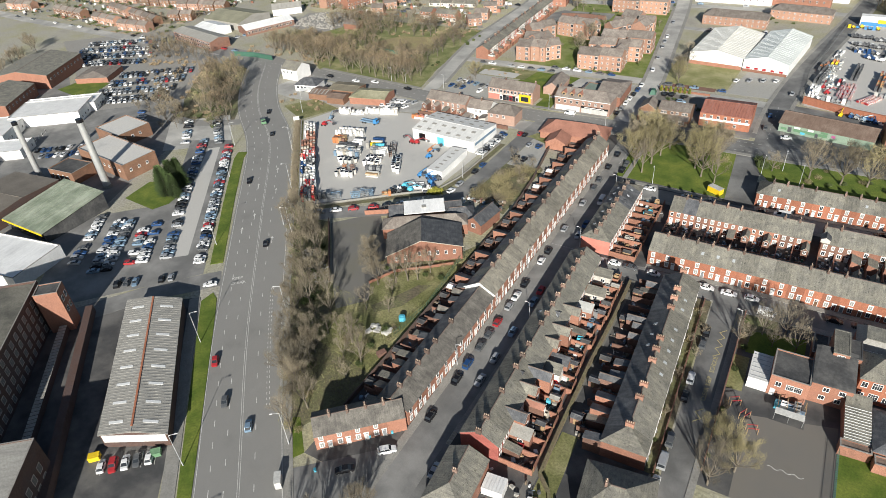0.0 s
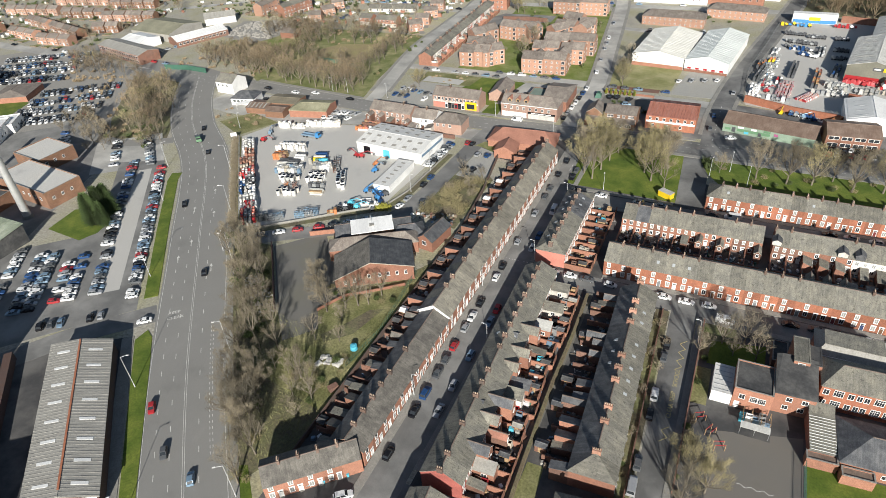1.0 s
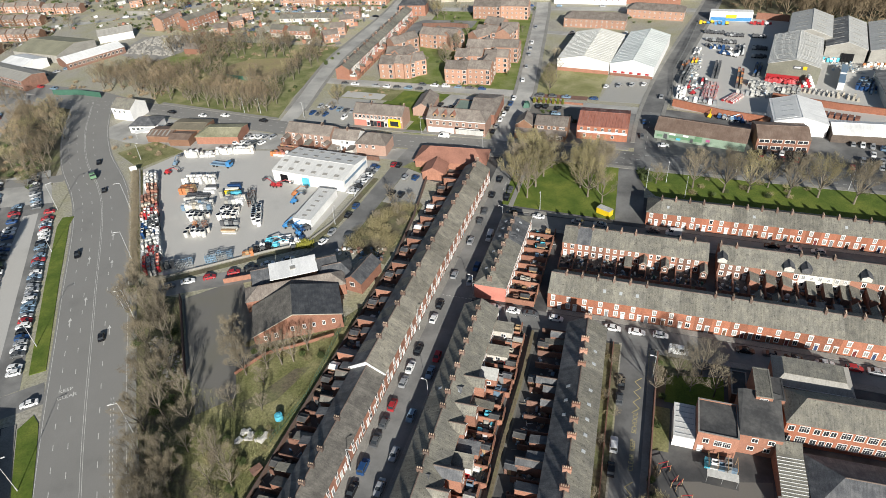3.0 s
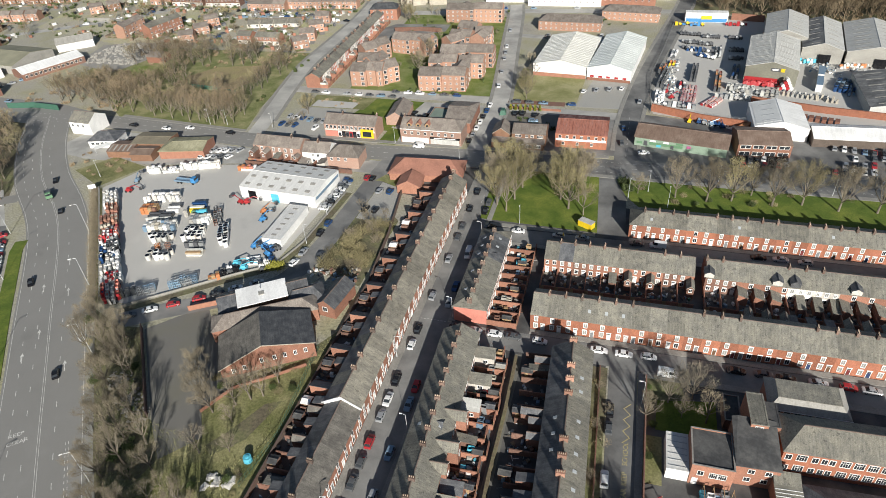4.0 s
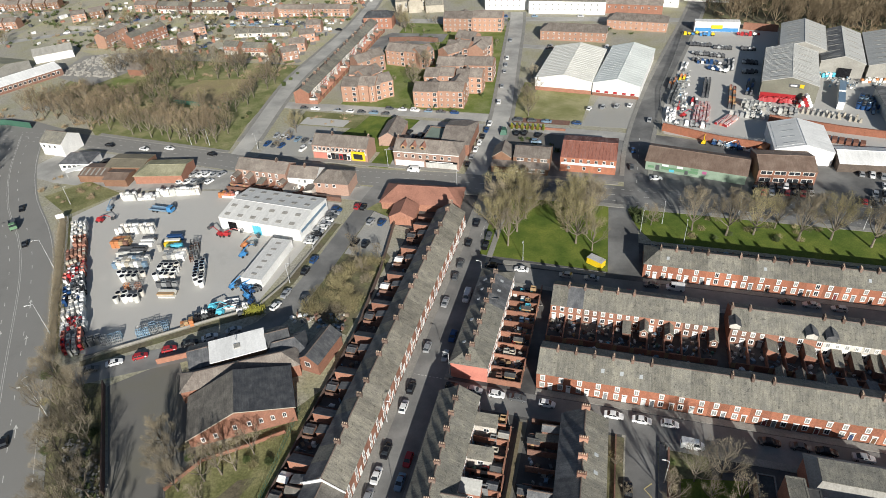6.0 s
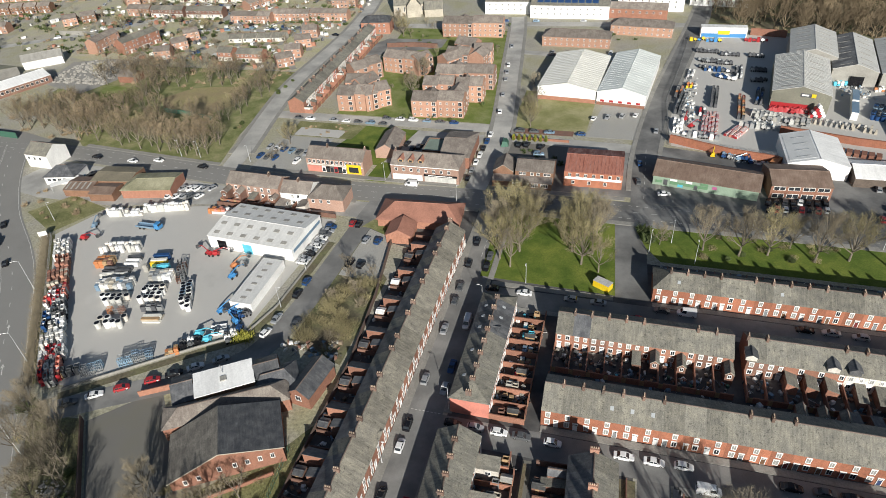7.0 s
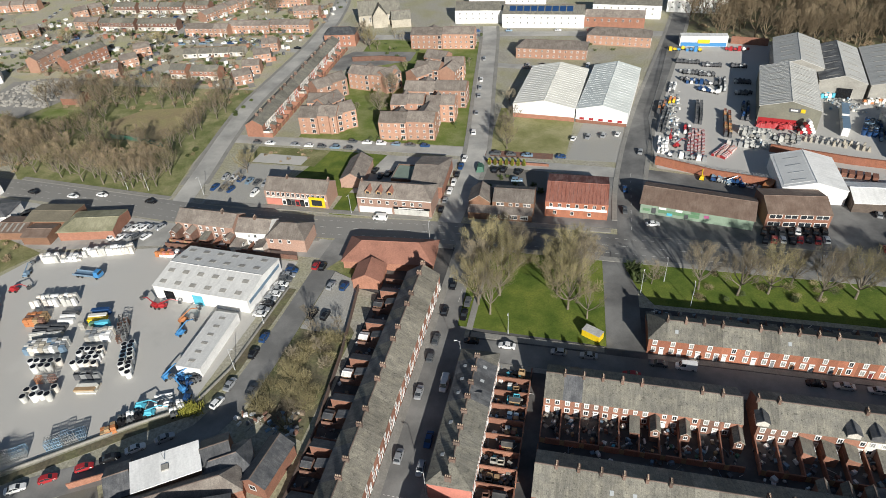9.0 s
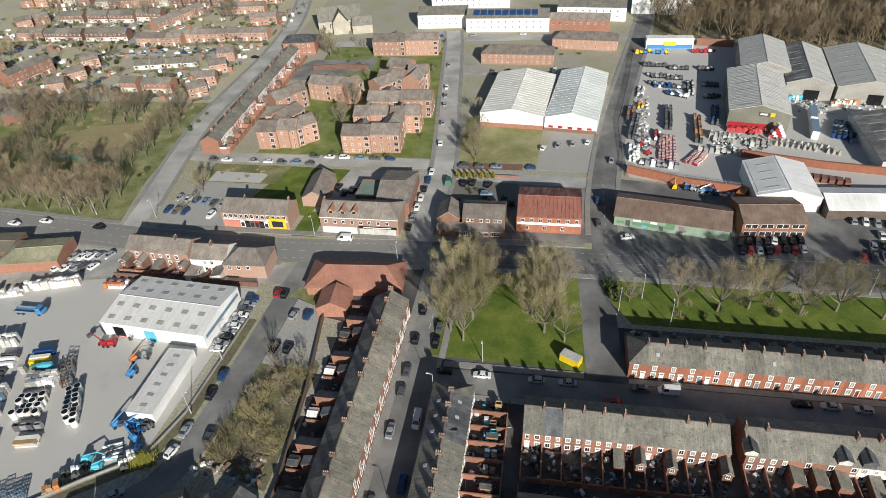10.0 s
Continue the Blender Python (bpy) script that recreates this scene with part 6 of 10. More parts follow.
# ---- flats ----


def flats(label, at, w, d, floors, hip=0.0):
    """Flats; a wide block steps forward and back in units with roofs of their own, and has a column of large windows in each."""
    rows = [0.9 + 2.7 * f for f in range(floors)]
    m = max(2, int(d / 3.4))
    units = 2 if w > 12.5 and floors == 3 else 1
    for u in range(units):
        wide = w / units
        eave = 2.75 * floors + (0.35 if u else 0.0)
        n = max(2, int(wide / 2.9))
        here = at @ pose(wide * u + 0.02 * u, 0.9 * u, 0)
        ob = building("flats", label, "flats", here, wide - 0.04, d - 0.9 * u, eave, eave + 2.5, BRICK_ORANGE, TILE_BROWN, hip, hip, group="brick flats",
                      right=[(d / m / 2, d / m, m, z) for z in rows], over=0.4, size=(0.95, 1.05), style="plain", tiny=True)
        for k in range(n):
            for z in rows:
                large = floors == 3 and k == n - 1
                window(ob, wide / n * (k + 0.5), 0, z - (0.3 if large else 0.0), 0, 1.7 if large else 0.85, 1.7 if large else 1.0, "plain", True)
        if floors == 3 and units == 2 and u == 0:
            # a cross gable behind the front slope
            part("cross_wall", walls(d * 0.62, wide * 0.6, eave, eave + 2.2), BRICK_ORANGE, ob, "", pose(wide * 0.95, d * 0.42, 0, 0, 0, 90))
            part("cross_roof", roof(d * 0.62, wide * 0.6, eave, eave + 2.2, side=0.25), [TILE_BROWN, TILE_BROWN, RIDGE, TILE_BROWN], ob, "", pose(wide * 0.95, d * 0.42, 0.02, 0, 0, 90))
    return ob


BLOCK = "three-storey red brick flats with white windows and grey-brown gabled roof"
for x, y, turn, w, d in ((-150, 330, 4, 17, 11), (-136, 331, 40, 13, 10), (-152, 345, 6, 12, 9), (-142, 342, 62, 12, 9), (-153, 360, 50, 17, 9), (-145, 381, -12, 24, 9), (-124, 376, 55, 10, 8),
                         (-113, 329, 2, 24, 10), (-90.5, 334, 88, 12, 8), (-113, 347, 2, 15, 10), (-97, 347, 3, 13, 10), (-111, 362, 2, 29, 11), (-109, 378, 50, 10, 9), (-113, 388, -8, 13, 10), (-99, 394, 6, 10, 10), (-92, 386, 80, 9, 8), (-112, 405, -14, 12, 9), (-128, 438, 2, 36, 10)):
    flats(BLOCK, pose(x, y, 0, 0, 0, turn), w, d, 3)
wall_run("wall", "old stone retaining wall behind the flats", [(-156, 417), (-140, 420), (-126, 419)], 2.6, BRICK_OLD, 0.6)
building("corner_house", "tall red brick house at the end of the climbing terrace", "house", pose(-180, 438, 0, 0, 0, 8), 18, 12, 7.0, 9.6, BRICK, SLATE_DARK_AND_SHADED, 4, 4, front=((2.5, 3, 5, 1.2), (2.5, 3, 5, 4.4)), size=(1.0, 1.4))
flats("two-storey red brick care home with brown hipped roof", pose(-67.5, 429, 0, 0, 0, -2), 37, 12, 2, 4.0)
flats("two-storey red brick care home wing with brown roof", pose(-31.5, 452, 0, 0, 0, -6), 34, 11, 2, 4.0)
for x, y, w, d, h, a in ((-112, 484, 30, 14, 9, 3), (-82, 478, 48, 16, 9, 1), (-30, 500, 40, 14, 9, -4), (14, 512, 34, 16, 10, -6), (-110, 520, 50, 20, 10, 3)):
    works = building("white_works", "large white works building with grey pitched roof", "works", pose(x, y, 0, 0, 0, a), w, d, h - 1, h + 2, WHITE_SHEET, SLATE, front=((3, 4, int(w / 4) - 1, 2.4), (3, 4, int(w / 4) - 1, 5.4)), size=(0.9, 1.0), style="plain", tiny=True)
    if w == 48:
        roof_panels(works, w, d, h - 1, h + 2, [4 + 4.2 * k for k in range(9)], 0.3, 0.85, 3.6, PAINTS["blue"], (0,))
building("works_office", "red brick works office", "works", pose(-34, 482, 0, 0, 0, -3), 34, 10, 6, 8.5, BRICK, TILE_BROWN, front=((2, 4, 8, 3.4),), tiny=True)
# stone church far off
church = building("church", "pale stone church with steep slate roof", "church", pose(-171, 474, 0, 0, 0, 20), 26, 11, 7, 14, STONE, SLATE, 0, 0, front=((3, 4, 6, 2.5),), size=(1.0, 3.0))
part("transept_wall", walls(7, 9, 7, 13), STONE, church, "", pose(17.5, -5, 0, 0, 0, 90))
part("transept_roof", roof(9.5, 9, 7, 13, side=0.2), [SLATE, SLATE, RIDGE, STONE], church, "", pose(17.5, -5, 0, 0, 0, 90))
building("church_hall_old", "pale stone church annexe with steep roof", "church", pose(-150, 474, 0, 0, 0, 15), 12, 8, 5, 9, STONE, SLATE)
row_of("brick terraced house with white rear extension and grey roof", -177.2, 434.2, -88, 23, 4.75,
       mixed([dict(rear="none", wall=BRICK_PINK), dict(rear="low", mirror=True, deep=0.6), dict(rear="none", wall=RENDER), dict(rear="none", mirror=True), dict(rear="low", deep=0.6, wall=RENDER), dict(rear="render", tall=0.6, deep=0.55, mirror=True)]),
       "terrace on the climbing road", roofing=SLATE, back=SLATE, eave=5.6, ridge=7.9, d=7.9, front=False, yard=4.2, stack=True)

# ---- estate of semi-detached houses ----
LAWNS, DRIVES, HEDGES, FENCES = Shape(), Shape(), Shape(), Shape()
estate_rng = random.Random(17)


def semi(label, at, wall, roofing, w=9.5, low=False, storeys=2):
    """A small estate house; its windows are too small to pick apart."""
    def make():
        eave = {1: 2.6, 2: 5.0, 3: 7.4}[storeys]
        ob = building("house", label, "house", pose(0, 0, 0), w, 7.5, eave, eave + 1.9, wall, roofing, group="estate houses")
        if low:
            part("render_band", Shape().box(0.15, w - 0.15, -0.06, 0.01, 0.02, 2.4), RENDER, ob, "white rendered lower storey")
        s = Shape()
        rows = [(0.16, 0.9, 1.5, 1.2), (0.84, 0.9, 1.5, 1.2)] + ([(0.16, 3.4, 1.3, 1.05), (0.5, 3.4, 0.8, 1.0), (0.84, 3.4, 1.3, 1.05)] if storeys >= 2 else []) + ([(0.16, 5.8, 1.3, 1.05), (0.84, 5.8, 1.3, 1.05)] if storeys == 3 else [])
        for x, z, ww, hh in rows:
            s.box(w * x - ww / 2, w * x + ww / 2, -0.12, 0.02, z, z + hh).box(w * x - ww / 2 + 0.12, w * x + ww / 2 - 0.12, -0.14, -0.09, z + 0.12, z + hh - 0.12, 1)
        s.box(w * 0.44, w * 0.56, -0.14, 0.02, 0.05, 2.1)
        s.box(w * 0.36, w * 0.64, -1.0, -0.01, 2.2, 2.35)
        tagged(part("glazed_front", s, [WHITE, GLASS], ob), kind="stuff")
        return ob
    ob = place(("semi", wall.name, roofing.name, w, label, storeys), make, at)
    r = estate_rng

    def quad(shape, x0, x1, y0, y1, z):
        shape.solid([tuple(at @ Vector((x, y, -0.02))) for x, y in ((x0, y0), (x1, y0), (x1, y1), (x0, y1))], [tuple(at @ Vector((x, y, z))) for x, y in ((x0, y0), (x1, y0), (x1, y1), (x0, y1))])
    quad(LAWNS, 0.3, w * 0.6, -5.5, -0.8, 0.03)
    quad(LAWNS, 0.2, w - 0.3, 8.5, 8.5 + r.uniform(5, 7.5), 0.025)
    quad(DRIVES, w * 0.62, w * 0.98, -6.4, -0.2, 0.035)
    back = r.uniform(14, 17)
    quad(FENCES, -0.05, 0.05, 7.8, back, 1.6)
    quad(FENCES, w - 0.05, w + 0.05, 7.8, back, 1.6)
    quad(FENCES, 0.06, w - 0.06, back - 0.1, back, 1.6)
    quad(FENCES, 0.0, w * 0.6, -6.5, -6.3, 0.8)
    for k in range(46):
        side = r.randrange(3)
        p = at @ Vector((r.uniform(0, w * 0.6), -5.8 + r.uniform(-0.3, 0.3), 0) if side == 0 else ((0.0 if side == 1 else w) + r.uniform(-0.3, 0.3), r.uniform(8, 14), 0))
        HEDGES.spike(p, p + Vector((r.uniform(-0.6, 0.6), r.uniform(-0.6, 0.6), r.uniform(0.7, 1.7))), 0.28)
    for k in range(r.randrange(3)):
        # a leafy shrub in the back garden
        c = Vector((r.uniform(1, w - 1), r.uniform(9, 14), 0))
        tall = r.uniform(1.6, 3.4)
        for j in range(70):
            p = at @ (c + Vector((r.gauss(0, 0.5) * tall * 0.45, r.gauss(0, 0.5) * tall * 0.45, r.uniform(0.1, 0.75) * tall)))
            HEDGES.spike(p, p + Vector((r.uniform(-0.5, 0.5), r.uniform(-0.5, 0.5), r.uniform(0.2, 0.7))), 0.24)
    return ob


ESTATE = ((BRICK_ORANGE, TILE_BROWN, "brick estate house with white windows and brown roof"), (BRICK_OLD, SLATE, "brick estate house with white windows and grey roof"),
          (BRICK_BROWN, TILE_BROWN, "brown brick estate house with tiled roof"), (BRICK, SLATE, "red brick estate house with grey tiled roof"), (STONE, SLATE, "pale rendered estate house with grey roof"))


def estate_row(x, y, turn, count, gap, pale=0, w=0.0, pick=None, low=False, storeys=2):
    a = radians(turn)
    for k in range(count):
        wall, top, label = ESTATE[pick if pick is not None else (k * 2 + int(abs(x)) + pale * 3) % (5 if pale else 4)]
        if low:
            label = label.replace("with", "with white lower storey,", 1)
        semi(label, pose(x + math.cos(a) * gap * k, y + math.sin(a) * gap * k, 0, 0, 0, turn), wall, top, w or min(gap, 9.5), low, storeys)


estate_row(-333, 385.5, 90, 2, 10.8, pick=0, w=10.7, storeys=3)
estate_row(-313.5, 386, 75, 3, 9.0, pick=3, w=8.9, storeys=3)
for x, y, turn in ((-289, 381, 22), (-286, 395, 45), (-290, 413, 38), (-207, 378, 38), (-210, 393, 16), (-211, 409, 26), (-215, 427, 15)):
    estate_row(x, y, turn, 1, 10.5, pick=0)
estate_row(-249, 385, 0, 1, 11, pick=3, low=True)
estate_row(-236, 384, 2, 2, 8, pick=3, low=True)
for k in range(4):
    semi("white rendered bungalow with grey roof", pose(-259 + 9.0 * k, 414 + 1.7 * k, 0, 0, 0, 10), RENDER, SLATE, 8.4, storeys=1)
estate_row(-368, 460, 2, 2, 9)
estate_row(-348, 459, 2, 3, 8.6, pick=1, low=True)
estate_row(-319, 459, 4, 3, 9.2, pick=1, low=True)
estate_row(-279, 451, 2, 3, 9.6, pick=0)
estate_row(-253, 458, 3, 3, 9.2, pick=0)
estate_row(-226, 461, 3, 3, 8.8, pick=0)
estate_row(-362, 494, 2, 2, 8.6, pick=1, low=True)
estate_row(-342, 495, 2, 2, 7.4, pick=1, low=True)
estate_row(-326, 495, 2, 2, 9, pick=1, low=True)
estate_row(-308, 499, 2, 2, 9, pick=1, low=True)
estate_row(-280, 478, 70, 4, 10, pick=0)
estate_row(-222, 489, 10, 2, 8.5, pick=0)
estate_row(-250, 512, 6, 3, 9, pick=0)
estate_row(-400, 432, 40, 2, 12)
estate_row(-384, 480, 50, 2, 11)
estate_row(-420, 530, 5, 5, 11.0, 1)
estate_row(-356, 526, 6, 6, 9.4, 1)
estate_row(-440, 562, 5, 6, 11, 2)
estate_row(-366, 560, 4, 8, 9.4, 0)
for x, y, turn, n in ((-556, 303, -4, 4), (-498, 298, -5, 3), (-458, 291, 4, 3), (-512, 324, -12, 3), (-476, 316, -13, 4), (-436, 320, 20, 2), (-620, 300, 8, 3), (-560, 340, 10, 5), (-500, 345, 10, 4), (-455, 345, 14, 3), (-540, 372, 12, 5), (-480, 376, 12, 4), (-430, 350, 14, 2), (-520, 402, 14, 5), (-462, 408, 14, 3), (-540, 440, 15, 6), (-478, 452, 15, 4), (-520, 480, 15, 5), (-460, 492, 14, 3)):
    estate_row(x, y, turn, n, 10.4, pick=0 if n % 2 else 2)
for x, y, turn, n in ((-640, 330, 8, 4), (-690, 300, 4, 4), (-700, 345, 8, 4), (-640, 372, 10, 5), (-300, 528, 4, 4), (-250, 535, 5, 3)):
    estate_row(x, y, turn, n, 10.6, pick=(0, 1, 3)[n % 3])
building("house", "small brick house among bare trees", "house", pose(-288, 347, 0, 0, 0, 4), 11, 8, 3.6, 5.6, BRICK, TILE_BROWN)
structure("garden_lawn", LAWNS, GRASS_WORN, "small green front and back lawns of the estate", "grass")
structure("driveway", DRIVES, PAVING, "pale paved driveways of the estate", "paving")
tagged(part("garden_fence", FENCES, FENCE_WOOD), "low timber fences between the estate gardens", "fence", kind="stuff")
tagged(part("garden_hedge", HEDGES, LEAVES), "ragged green garden hedges of the estate", "hedge", kind="stuff")
wall_run("wall", "pale concrete boundary wall beside an empty plot", [(-391, 417), (-371, 419), (-352, 412)], 2.4, PAVING)
wall_run("fence", "dark green hoarding at the junction", [(-323, 277), (-308, 280), (-292, 279)], 3.0, FENCE_GREEN, 0.2)
wall_run("fence", "dark teal fence across the wood's clearing", [(-237, 316), (-222, 314.6), (-207, 311)], 2.2, FENCE_GREEN, 0.15)

# ---- factory beyond the wood's corner ----
factory = building("factory", "low brick factory with pale ribbed roof", "factory", pose(-391, 288, 0, 0, 0, -12), 48, 14, 6.0, 7.6, BRICK_OLD, FIBRE, front=((2, 2.7, 17, 0.9), (2, 2.7, 17, 3.6)), size=(1.6, 1.6), tiny=True)
building("factory", "low factory hall with white sheet roof", "factory", pose(-388, 303, 0, 0, 0, -10), 22, 16, 5.0, 6.6, WHITE_SHEET, WHITE_SHEET)
building("factory", "long brick factory wing with white front slope and windows", "factory", pose(-344.5, 310.5, 0, 0, 0, 65), 36, 16, 4.0, 6.0, BRICK_OLD, WHITE_SHEET, front=((2, 2.6, 13, 1.4),), size=(1.7, 1.6), far=FIBRE, tiny=True)
building("factory", "wide factory hall with olive sheet roof", "factory", pose(-398, 322, 0, 0, 0, -4), 38, 30, 5.0, 8.0, FIBRE, material("olive sheet", (0.25, 0.24, 0.17), 0.9))
building("grey_shed", "grey barn-like shed among the houses", "shed", pose(-361.5, 356, 0, 0, 0, 42), 21.6, 12, 4.5, 7.0, WHITE_SHEET, FIBRE, side=0.3)

# ---- west of the main road ----
TURN_W = 135.0
depot = building("long_warehouse", "long brick warehouse with ribbed fibre-cement roof and rooflights", "warehouse", pose(-115.3, 48.3, 0, 0, 0, TURN_W), 54, 16.4, 4.7, 5.8, BRICK_DARK, FIBRE, over=0.4, side=0.3)
roof_panels(depot, 54, 16.4, 4.7, 5.8, [3 + 6.6 * k for k in range(8)], 0.25, 0.7, 0.9)
part("ridge_cap", Shape().box(1.6, 54, 7.95, 8.45, 6.0, 6.14), material("orange ridge tile", (0.40, 0.15, 0.08), 0.85), depot, "orange ridge capping")
ribs(depot, 54, 16.4, 4.7, 5.8, 1.05, FIBRE, 0.4)
part("end_panel", Shape().box(-0.14, -0.02, 0.4, 16, 2.0, 4.5), WHITE_SHEET, depot, "white end fascia")
for ob in depot.children:
    for v in ob.data.vertices:
        v.co.x += 0.29 * v.co.y
ANGLE = math.degrees(math.atan2(ALONG.y, ALONG.x))


def west(s, n, turn=0.0, z=0.0):
    return pose(*sn(s, n), z, 0, 0, ANGLE + turn)


mill = flat_block("mill", "tall dark brick cotton mill with rows of windows", "mill", west(100, -101.5, 2), 72, 26, 14, BRICK_DARK, MILL_ROOF,
                  front=[(2.5, 3.6, 19, z) for z in (1.2, 4.6, 8.0, 11.0)], right=[(3, 4, 6, z) for z in (2, 6, 10)], size=(1.7, 2.0), parapet=0.8, style="mill")
flat_block("mill_stair", "red brick stair tower of the mill", "mill", west(163.8, -95.6, 2), 5.5, 6.8, 14.6, BRICK, FELT, right=((1.8, 3, 2, 10.5), (1.8, 3, 2, 6.5)), front=((1.6, 2.4, 2, 10.5), (1.6, 2.4, 2, 6.5)), size=(1.3, 1.8), parapet=0.35)
flat_block("mill", "dark brick mill building with pale flat roof", "mill", west(70, -85.2, 0), 40, 16, 11.8, BRICK_DARK, FIBRE, front=[(2, 3.4, 11, z) for z in (1.4, 5.0)], left=[], right=[(2, 3.2, 4, z) for z in (1.4, 5.0)], size=(1.7, 2.2), style="mill", parapet=0.35)
wall_run("wall", "long brick wall between mill and warehouse", [sn(96, -83.6), sn(120, -86.5), sn(171, -92.7)], 3.0, BRICK_DARK, 2.2)
lean = thing("glazed_walkway", "long low walkway with a dusty glazed roof beside the mill", "walkway")
part("wall", ribbon(Shape(), [sn(112, -93.4), sn(163.4, -98.3)], 1.9, 2.6, 0, 2.6), BRICK_DARK, lean)
for k in range(38):
    part("pane", ribbon(Shape(), [sn(112.1 + 1.35 * k, -93.4 - 0.129 * k), sn(113.2 + 1.35 * k, -93.4 - 0.129 * (k + 0.82))], 2.2, 2.72, 0, 0.1), FIBRE, lean)
flat_block("white_works", "low white flat-roofed works building", "works", pose(-248, 62, 0, 0, 0, 10), 34, 20, 5.0, WHITE_SHEET, WHITE_SHEET)
green = thing("green_hall", "works hall with one large pale green sloping roof", "works", at=pose(-258, 90, 0))
part("wall", Shape().solid([(0, 0, 0), (25, 0, 0), (25, 27, 0), (0, 27, 0)], [(0, 0, 4.6), (25, 0, 4.6), (25, 27, 7.6), (0, 27, 7.6)]), FELT, green)
GREEN_SHEET = material("green sheet roof", (0.25, 0.29, 0.21), 0.7, 0.2, 2.0, 0.15, 0.2, (0.31, 0.335, 0.26), streak=0.2, run=(0.5, 0.1, 0.3))
part("roof", Shape().solid([(-0.5, -0.8, 4.56), (25.5, -0.8, 4.56), (25.5, 27.4, 7.7), (-0.5, 27.4, 7.7)], [(-0.5, -0.8, 4.8), (25.5, -0.8, 4.8), (25.5, 27.4, 7.94), (-0.5, 27.4, 7.94)]), GREEN_SHEET, green)
for k in range(9):
    part("roof_rib", Shape().solid([(2.6 * k + 2, -0.8, 4.81), (2.6 * k + 2.15, -0.8, 4.81), (2.6 * k + 2.15, 27.4, 7.95), (2.6 * k + 2, 27.4, 7.95)], [(2.6 * k + 2, -0.8, 4.9), (2.6 * k + 2.15, -0.8, 4.9), (2.6 * k + 2.15, 27.4, 8.04), (2.6 * k + 2, 27.4, 8.04)]), GREEN_SHEET, green)
part("fascia", Shape().box(-0.5, 25.5, -1.0, -0.82, 3.9, 4.7), PAINTS["yellow"], green, "yellow fascia board")
for x in range(2, 24, 4):
    part("window", Shape().box(x, x + 2.6, -0.06, 0.01, 1.2, 3.4), GLASS, green)
building("works_hall", "works hall with brown felt roof", "works", pose(-285, 80, 0, 0, 0, 8), 26, 34, 6.0, 7.2, BRICK_DARK, material("brown felt", (0.17, 0.15, 0.125), 0.9))
PALE_FELT = material("pale felt", (0.64, 0.62, 0.58), 0.9, 0.15, 2.0, 0.1, 0.25, (0.5, 0.48, 0.44))
flat_block("boiler_house", "brick boiler house with pale flat roof", "works", pose(-281.5, 139, 0, 0, 0, -5), 36, 16, 7.0, BRICK_BROWN, PALE_FELT, front=((20, 4, 4, 3.4),), right=((3, 4, 3, 3.4),))
flat_block("plant_room", "brick plant room with patched pale flat roof", "works", pose(-296.5, 158.5, 0, 0, 0, -6), 20, 17, 6.0, BRICK_BROWN, PALE_FELT, right=((3, 4, 3, 3),))
flat_block("pump_house", "small dark brick block with felt roof", "works", pose(-279, 122, 0, 0, 0, 6), 15, 11, 5.4, BRICK_BROWN, FELT, front=((2.5, 3, 4, 1.6),), size=(0.8, 2.4))
for s, n, h, r in ((258.5, -109.5, 30, 1.55), (275.2, -142, 26, 1.25)):
    stack = thing("factory_chimney", "tall slender pale metal boiler chimney", "chimney", "boiler chimneys", at=pose(*sn(s, n), 0))
    part("shaft", Shape().tube((0, 0, 0), (0, 0, h), r, r * 0.86, 16), plain("pale steel", (0.55, 0.55, 0.54), 0.4, 0.5), stack, smooth=False)
    part("cap", Shape().tube((0, 0, h + 0.004), (0, 0, h + 1.4), r * 0.9, r * 0.9, 16), PAINTS["black"], stack)
    part("base_plinth", Shape().tube((0, 0, 0.002), (0, 0, 1.2), r * 1.35, r * 1.35, 12), PAVING, stack)
for s, n, w, d, h, top in ((338, -142, 22, 36, 5.4, WHITE), (352, -138, 14, 40, 4.4, WHITE_SHEET), (318, -172, 26, 34, 5.0, WHITE), (300, -158, 14, 22, 4.0, WHITE_SHEET), (262, -172, 34, 40, 6, FELT)):
    flat_block("hospital_block", "low flat-roofed hospital block with pale roof", "hospital", west(s, n, -4), w, d, h, WHITE, top, front=((3, 4, 7, 1.4),))
building("hospital", "brick hospital building with grey pitched roofs", "hospital", west(398, -176, -12), 40, 36, 8, 11, BRICK, SLATE, front=((3, 4, 11, 4.6),))
building("hospital", "brick hospital wing with grey pitched roof", "hospital", west(356, -184, -6), 34, 26, 7, 10, BRICK, SLATE, front=((3, 4, 8, 4.2),))
building("gatehouse", "small brick building with brown hipped roof among cars", "building", west(397, -143, -12), 20, 20, 3.2, 5.4, BRICK, TILE_BROWN, 6, 6)

# ---- vehicles ----
def loft(stations):
    """A car body from rings (x, half width at the sill, at the belt, at the top, z sill, z belt, z top)."""
    s = Shape()
    for x, a, b, c, z0, z1, z2 in stations:
        s.verts += [(x, -a, z0), (x, -b, z1), (x, -c, z2), (x, c, z2), (x, b, z1), (x, a, z0)]
    n = len(stations)
    for i in range(n - 1):
        for k in range(6):
            j = (k + 1) % 6
            s.faces.append((6 * i + k, 6 * i + j, 6 * i + 6 + j, 6 * i + 6 + k))
    s.faces += [tuple(range(5, -1, -1)), tuple(range(6 * n - 6, 6 * n))]
    s.mats = [0] * len(s.faces)
    return s


